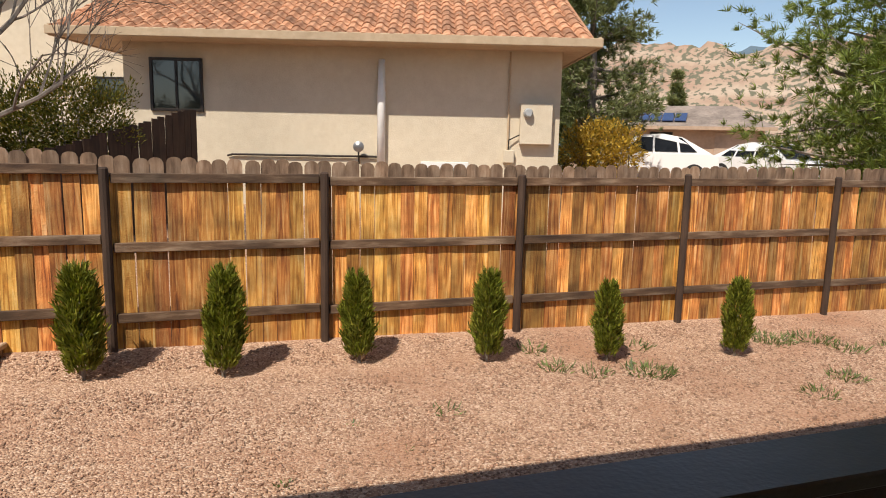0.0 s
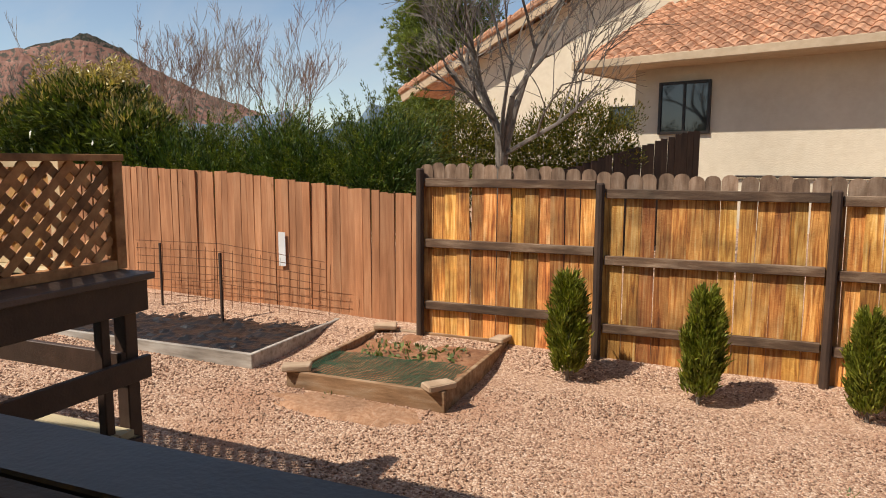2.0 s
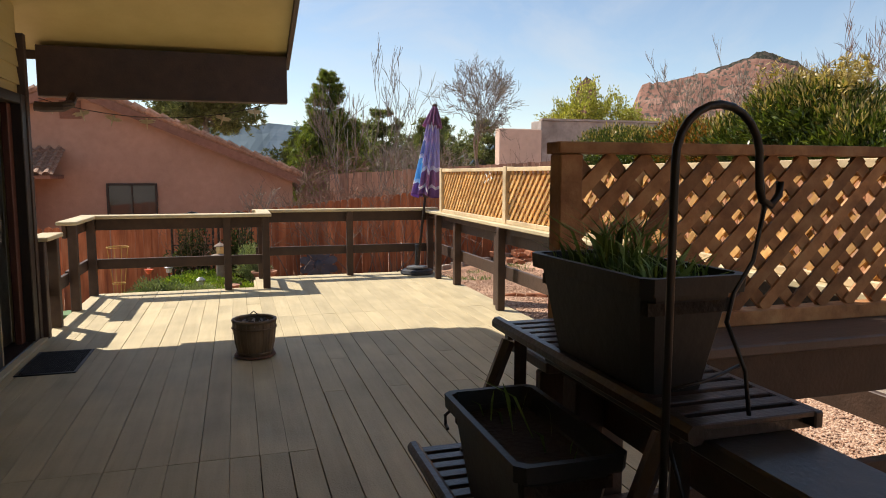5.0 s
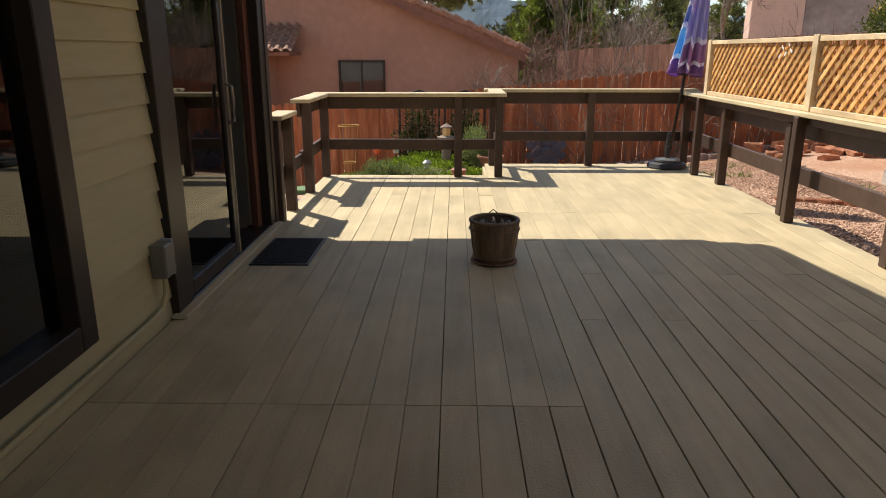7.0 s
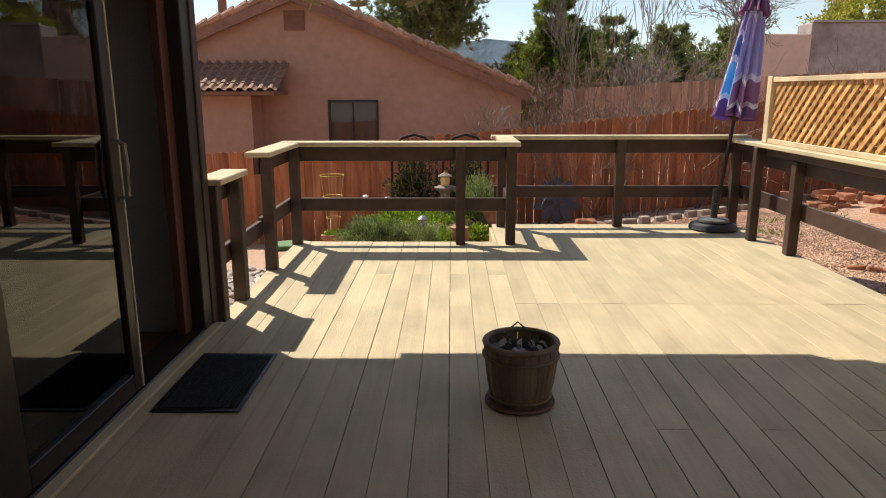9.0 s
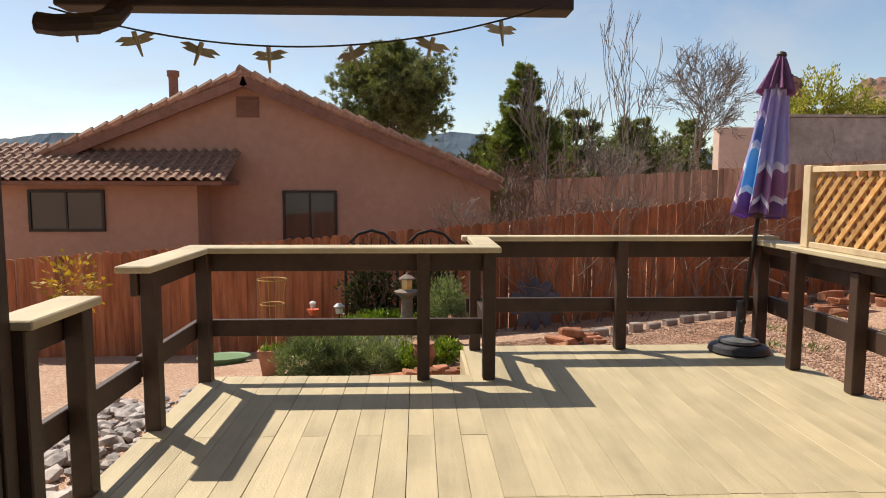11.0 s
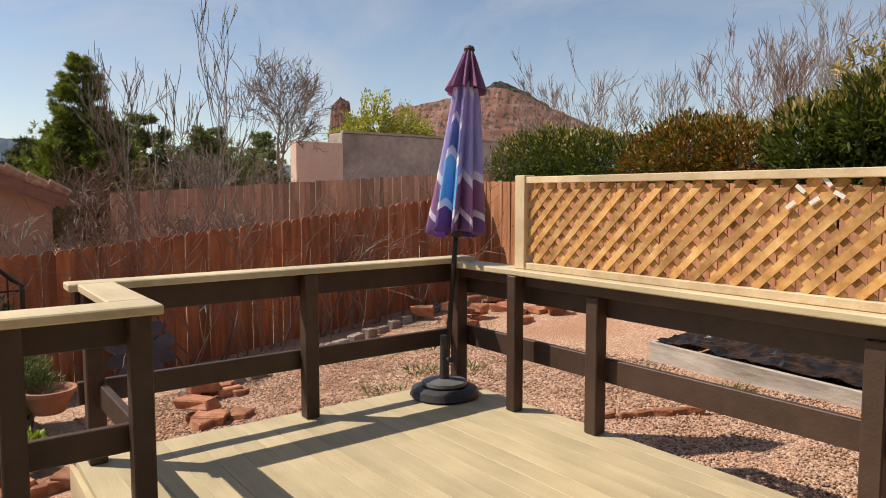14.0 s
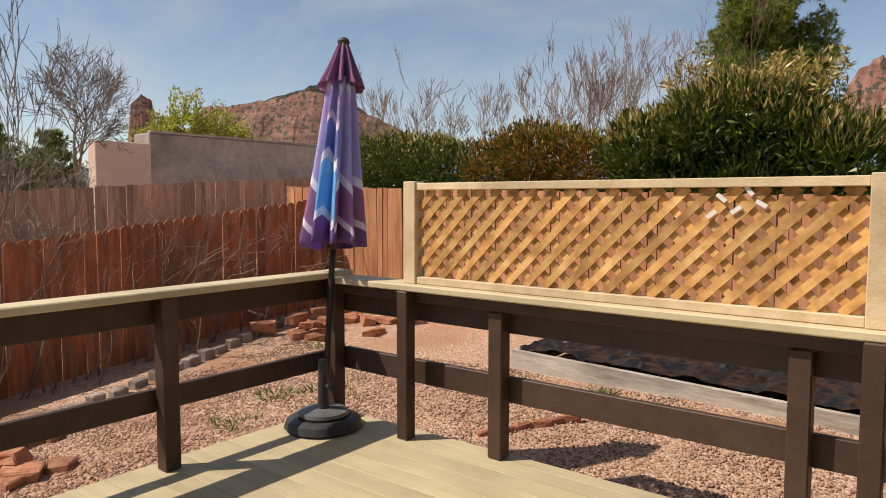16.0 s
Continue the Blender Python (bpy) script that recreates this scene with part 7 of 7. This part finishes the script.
def make_loose_gravel():
    """Single stones lying on the yard where the walk passes close."""
    rs = np.random.RandomState(23)
    n = 60000
    x = rs.uniform(-7.5, 9.0, n)
    y = rs.uniform(2.9, 6.9, n)
    x2 = rs.uniform(-13.5, -7.5, 24000)
    y2 = rs.uniform(3.0, 5.6, 24000)
    x3 = rs.uniform(-13.5, -10.0, 16000)
    y3 = rs.uniform(0.9, 3.2, 16000)
    x, y = np.concatenate([x, x2, x3]), np.concatenate([y, y2, y3])
    n = len(x)
    z = np.array([ground_z(a, b) for a, b in zip(x, y)])
    r = 0.005 + 0.011 * rs.uniform(0, 1, n) ** 1.6
    base = np.array([(1, 0, 0), (0, 1, 0), (-1, 0, 0), (0, -1, 0), (0, 0, 0.75), (0, 0, -0.75)], float)
    faces = np.array([(0, 1, 4), (1, 2, 4), (2, 3, 4), (3, 0, 4), (1, 0, 5), (2, 1, 5), (3, 2, 5), (0, 3, 5)])
    a = rs.uniform(0, 6.28, n)
    c, s = np.cos(a), np.sin(a)
    v = base[None] * rs.uniform(0.7, 1.35, (n, 6, 3)) * r[:, None, None]
    vx = v[:, :, 0] * c[:, None] - v[:, :, 1] * s[:, None] + x[:, None]
    vy = v[:, :, 0] * s[:, None] + v[:, :, 1] * c[:, None] + y[:, None]
    vz = v[:, :, 2] + (z + 0.3 * r)[:, None]
    v = np.stack([vx, vy, vz], 2).reshape(-1, 3)
    f = (faces[None] + 6 * np.arange(n)[:, None, None]).reshape(-1, 3)
    me = bpy.data.meshes.new("loose_gravel")
    me.vertices.add(len(v))
    me.vertices.foreach_set("co", v.astype(np.float32).ravel())
    me.loops.add(len(f) * 3)
    me.loops.foreach_set("vertex_index", f.astype(np.int32).ravel())
    me.polygons.add(len(f))
    me.polygons.foreach_set("loop_start", np.arange(0, len(f) * 3, 3, dtype=np.int32))
    me.polygons.foreach_set("loop_total", np.full(len(f), 3, dtype=np.int32))
    me.update(calc_edges=True)
    me.materials.append(mat("gravel_stone", [(0.28, 0.15, 0.10), (0.38, 0.225, 0.15), (0.49, 0.33, 0.235)], (5, 5, 5), 0.9, 0.0, vary=0.4, island=True, stain=0.2))
    tagged(new("loose_gravel", me), "loose pink and tan gravel stones", "gravel", kind="stuff")


make_loose_gravel()


# ---------------------------------------------------------------- side yard, cars, far house
make_fence("dark brown board fence between the yards", (-1.15, 9.6), (0.55, 12.0), ((0, 1.36), (0.9, 1.95), (1, 2.0)), ((0, -0.2), (1, 0.1)), FENCEP, ears=False, w=0.14, seed=6)


def make_car(label, m, suv):
    c = thing("car", label, "car", m, group="parked white cars")
    paint = plain("white_car_paint", (0.78, 0.78, 0.78), 0.25)
    dark = plain("car_glass", (0.02, 0.022, 0.025), 0.05)
    h = 1.0 if suv else 0.88
    prof = [(-2.2, 0.30), (-2.25, 0.62), (-2.15, 0.95 * h), (-1.25, 1.02 * h), (1.75, 1.05 * h), (2.15, 0.92 * h), (2.2, 0.45), (2.1, 0.30)]
    bm = prism(bmesh.new(), prof, 1.76, pose(0, 0.88, 0, 90, 0, 0))
    bmesh.ops.bevel(bm, geom=[e for e in bm.edges], offset=0.05, segments=2, affect="EDGES")
    body = part("body", bm, paint, c, smooth=False)
    roof = 1.62 if suv else 1.42
    bm = bmesh.new()
    lo = [(-1.25, 1.0 * h), (1.95, 1.0 * h)]
    hi = [(-0.55, roof), (0.95, roof - 0.06)]
    vs = []
    for s in (-1, 1):
        vs.append([bm.verts.new((lo[0][0], s * 0.84, lo[0][1])), bm.verts.new((lo[1][0], s * 0.84, lo[1][1])), bm.verts.new((hi[1][0], s * 0.64, hi[1][1])), bm.verts.new((0.3, s * 0.66, roof + 0.05)), bm.verts.new((hi[0][0], s * 0.64, hi[0][1]))])
    bm.faces.new(vs[0])
    bm.faces.new(vs[1][::-1])
    for i in range(5):
        bm.faces.new((vs[0][i], vs[0][(i + 1) % 5], vs[1][(i + 1) % 5], vs[1][i]))
    cab = part("cabin", bm, paint, c)
    for s in (-1, 1):
        for a, b in (((-0.98, -0.42), (-0.02, -0.02)), ((0.05, 0.05), (0.82, 0.75)), ((0.90, 0.82), (1.45, 0.92))):
            bm = bmesh.new()
            z0, z1 = 1.0 * h + 0.06, roof - 0.07
            yl, yh = 0.835, 0.655
            q = [bm.verts.new((a[0], s * yl, z0)), bm.verts.new((b[0], s * yl, z0)), bm.verts.new((b[1], s * yh, z1)), bm.verts.new((a[1], s * yh, z1))]
            bm.faces.new(q)
            bmesh.ops.solidify(bm, geom=bm.faces[:], thickness=0.02)
            for v in bm.verts:
                v.co.y += s * 0.015
            part("side_window", bm, dark, cab)
    bm = bmesh.new()
    q = [bm.verts.new((-1.23, -0.76, 1.0 * h + 0.04)), bm.verts.new((-1.23, 0.76, 1.0 * h + 0.04)), bm.verts.new((-0.60, 0.58, roof - 0.04)), bm.verts.new((-0.60, -0.58, roof - 0.04))]
    bm.faces.new(q)
    bmesh.ops.solidify(bm, geom=bm.faces[:], thickness=0.02)
    for v in bm.verts:
        v.co += Vector((-0.02, 0, 0.012))
    part("windscreen", bm, dark, cab)
    for x in (-1.42, 1.38):
        for s in (-1, 1):
            w = part("wheel", tube(bmesh.new(), [(x, s * 0.66, 0.33), (x, s * 0.90, 0.33)], 0.33, 20), plain("tyre", (0.02, 0.02, 0.02), 0.8), c)
            part("rim", tube(bmesh.new(), [(x, s * 0.895, 0.33), (x, s * 0.915, 0.33)], 0.21, 14), plain("alloy", (0.45, 0.45, 0.46), 0.3, 0.8), w)
    for s in (-1, 1):
        part("headlight", boxed(-2.26, -2.10, s * 0.62 - 0.14, s * 0.62 + 0.14, 0.72 * h, 0.84 * h, 0.02), plain("lamp_lens", (0.5, 0.5, 0.52), 0.1), c)
        part("mirror", boxed(-0.86, -0.74, s * 0.98 - 0.08, s * 0.98 + 0.08, 1.06 * h, 1.2 * h, 0.02), paint, c)
    return c


make_car("white parked car with dark windows beyond the fence", pose(15.6, 21.2, 0.26, 0, 0, -30), True)
make_car("white parked saloon with its bonnet towards the fence", pose(20.4, 20.7, 0.24, 0, 0, 100), False)


def house_east():
    h = thing("house", "low beige ranch house with a shallow roof and solar panels", "house", pose(27.0, 34.6, 0.2, 0, 0, -40))
    wallm = mat("beige_wall", [(0.38, 0.27, 0.19), (0.45, 0.33, 0.24)], rough=0.9, stain=0.15)
    part("wall", boxed(-4.2, 4.4, 0, 7, 0, 2.35), wallm, h)
    bm = bmesh.new()
    e = [bm.verts.new(p) for p in ((-5.0, -0.8, 2.36), (5.0, -0.8, 2.36), (5.0, 7.8, 2.36), (-5.0, 7.8, 2.36))]
    r = [bm.verts.new((-2.8, 3.5, 3.75)), bm.verts.new((2.8, 3.5, 3.75))]
    bm.faces.new(e[::-1])
    bm.faces.new((e[0], e[1], r[1], r[0]))
    bm.faces.new((e[2], e[3], r[0], r[1]))
    bm.faces.new((e[1], e[2], r[1]))
    bm.faces.new((e[3], e[0], r[0]))
    part("roof", bm, mat("shingle", [(0.22, 0.17, 0.14), (0.33, 0.27, 0.23)], (6, 6, 6), 0.9, 0.4), h)
    part("fascia", boxed(-5.0, 5.0, -0.86, -0.802, 2.2, 2.40), wallm, h)
    ang = math.degrees(math.atan2(1.39, 4.3))
    for i in range(5):
        part("solar_panel", boxed(-3.4 + 0.72 * i, -2.74 + 0.72 * i, 0.8, 2.4, 0, 0.04), plain("solar_blue", (0.03, 0.06, 0.16), 0.15), h).matrix_basis = pose(0, -0.8, 2.46, ang, 0, 0)
    make_window(h, -1.8, -0.6, 0.5, 2.0)
    part("garage_door", boxed(1.8, 4.0, -0.05, -0.002, 0, 2.05, 0.01), mat("garage_paint", [(0.42, 0.31, 0.23), (0.48, 0.36, 0.27)], rough=0.6), h)


house_east()


# ---------------------------------------------------------------- hills and rock
def rock_material(name, cols, scrub):
    m = bpy.data.materials.new(name)
    m.use_nodes = True
    n, l = m.node_tree.nodes, m.node_tree.links
    b = n["Principled BSDF"]
    b.inputs["Roughness"].default_value = 0.95
    tc = n.new("ShaderNodeTexCoord")
    mp = n.new("ShaderNodeMapping")
    mp.inputs["Scale"].default_value = (0.03, 0.03, 0.22)
    l.new(tc.outputs["Object"], mp.inputs["Vector"])
    ns = n.new("ShaderNodeTexNoise")
    ns.inputs["Detail"].default_value = 8
    ns.inputs["Scale"].default_value = 1.6
    l.new(mp.outputs["Vector"], ns.inputs["Vector"])
    r = n.new("ShaderNodeValToRGB")
    el = r.color_ramp.elements
    for i, c in enumerate(cols):
        if i > 1:
            el.new(0.5)
        el[i].position, el[i].color = 0.3 + 0.4 * i / (len(cols) - 1), (*c, 1)
    l.new(ns.outputs["Fac"], r.inputs["Fac"])
    s = n.new("ShaderNodeTexNoise")
    s.inputs["Scale"].default_value = scrub[1]
    s.inputs["Detail"].default_value = 6
    l.new(tc.outputs["Object"], s.inputs["Vector"])
    mr = n.new("ShaderNodeMapRange")
    mr.inputs["From Min"].default_value = scrub[2]
    mr.inputs["From Max"].default_value = scrub[2] + 0.06
    l.new(s.outputs["Fac"], mr.inputs["Value"])
    mx = n.new("ShaderNodeMix")
    mx.data_type = "RGBA"
    mx.inputs["B"].default_value = (*scrub[0], 1)
    l.new(mr.outputs["Result"], mx.inputs["Factor"])
    l.new(r.outputs["Color"], mx.inputs["A"])
    l.new(mx.outputs["Result"], b.inputs["Base Color"])
    return m


def ridge(label, a, b, heights, depth, material, seed, base=-5.0, n=90, rough=0.08, steep=0.5):
    """A hill whose crest runs from a to b in plan, with slopes to both sides."""
    bm = bmesh.new()
    a, b = Vector(a), Vector(b)
    d = (b - a).normalized()
    nrm = Vector((-d.y, d.x))
    xs = [p for p, _ in heights]
    zs = [z for _, z in heights]
    rows = []
    cols = (-1.0, -0.7, -0.45, -0.28, -0.16, -0.08, 0.0, 0.10, 0.25, 0.6, 1.0)
    for i in range(n + 1):
        t = i / n
        p = a.lerp(b, t)
        h = float(np.interp(t, xs, zs))
        row = []
        for c in cols:
            k = max(0.0, 1 - abs(c)) ** (1 / steep)
            z = base + (h - base) * k * (1 + rough * noise.noise((t * 22 + seed, c * 5, 0)) + 0.5 * rough * noise.noise((t * 70, c * 14, seed)))
            q = p + nrm * (c * depth * (1 + 0.25 * noise.noise((t * 14, c * 3, seed + 5))))
            row.append(bm.verts.new((q.x, q.y, z)))
        rows.append(row)
    for i in range(n):
        for j in range(len(cols) - 1):
            bm.faces.new((rows[i][j], rows[i + 1][j], rows[i + 1][j + 1], rows[i][j + 1]))
    return tagged(part("backdrop", bm, material), label, "hill", kind="structure")


REDROCK = rock_material("red_rock", [(0.15, 0.075, 0.058), (0.25, 0.125, 0.092), (0.32, 0.19, 0.145)], ((0.070, 0.065, 0.050), 0.45, 0.53))
PALEROCK = rock_material("pale_rock", [(0.27, 0.16, 0.115), (0.37, 0.27, 0.20), (0.45, 0.37, 0.29)], ((0.13, 0.125, 0.085), 0.9, 0.51))
MESATOP = rock_material("scrub_slope", [(0.10, 0.085, 0.065), (0.15, 0.125, 0.10), (0.22, 0.15, 0.115)], ((0.055, 0.062, 0.045), 0.6, 0.48))
# distance haze is mixed into these wooded colours as pale blue
HAZY_WOODED = rock_material("hazy_wooded_hill", [(0.085, 0.13, 0.17), (0.10, 0.15, 0.195), (0.12, 0.165, 0.21)], ((0.075, 0.115, 0.145), 0.02, 0.5))

ridge("wooded hill on the horizon, painted blue-green with haze", (-600, -420), (-596, 90), ((0, 30), (0.25, 42), (0.5, 40), (0.78, 41), (0.9, 43), (0.96, 36), (1, 26)), 120, HAZY_WOODED, 1)
ridge("wooded hill on the horizon, painted blue-green with haze", (-620, 40), (-420, 430), ((0, 26), (0.5, 24), (1, 28)), 120, HAZY_WOODED, 2)
ridge("red rock butte pillar", (-356, 183), (-349, 195.5), ((0, 30), (0.12, 50), (0.5, 56), (0.85, 53), (1, 34)), 14, REDROCK, 3, n=14, steep=0.9, rough=0.025)
ridge("long red rock mesa with a dark wooded top", (-340, 208), (-215, 330), ((0, 30), (0.04, 50), (0.14, 51.5), (0.253, 55), (0.38, 60), (0.45, 56), (0.54, 48), (0.7, 36), (1, 18)), 40, REDROCK, 4, steep=0.95, rough=0.035)
ridge("dark scrub covered cap of the red mesa", (-354, 220), (-229, 342), ((0, 20), (0.12, 40), (0.2, 55), (0.28, 60), (0.385, 66.5), (0.45, 61), (0.54, 52), (0.62, 40), (1, 10)), 16, MESATOP, 11, steep=0.9, rough=0.03)
ridge("red rock butte above the hedge", (-50, 300), (10, 302), ((0, 34), (0.06, 48), (0.3, 57), (0.7, 60), (1, 55)), 22, REDROCK, 5, n=40, steep=0.95, rough=0.14)
ridge("pale red rock slope dotted with scrub", (55, 145), (150, 62), ((0, 15), (0.28, 21.5), (0.45, 19), (0.6, 22), (0.8, 19), (1, 22)), 45, PALEROCK, 6, steep=0.7, rough=0.10)
ridge("wooded ridge behind the rock slope, in the painted haze colour", (80, 250), (300, 120), ((0, 30), (0.4, 33), (1, 36)), 60, HAZY_WOODED, 7)
ridge("low wooded rise beyond the houses", (-120, -60), (-90, 70), ((0, 2), (0.5, 4.5), (1, 5)), 25, HAZY_WOODED, 8, rough=0.3)
ridge("low wooded rise beyond the houses", (-90, 60), (60, 110), ((0, 6), (0.5, 7), (1, 5)), 25, HAZY_WOODED, 9, rough=0.3)
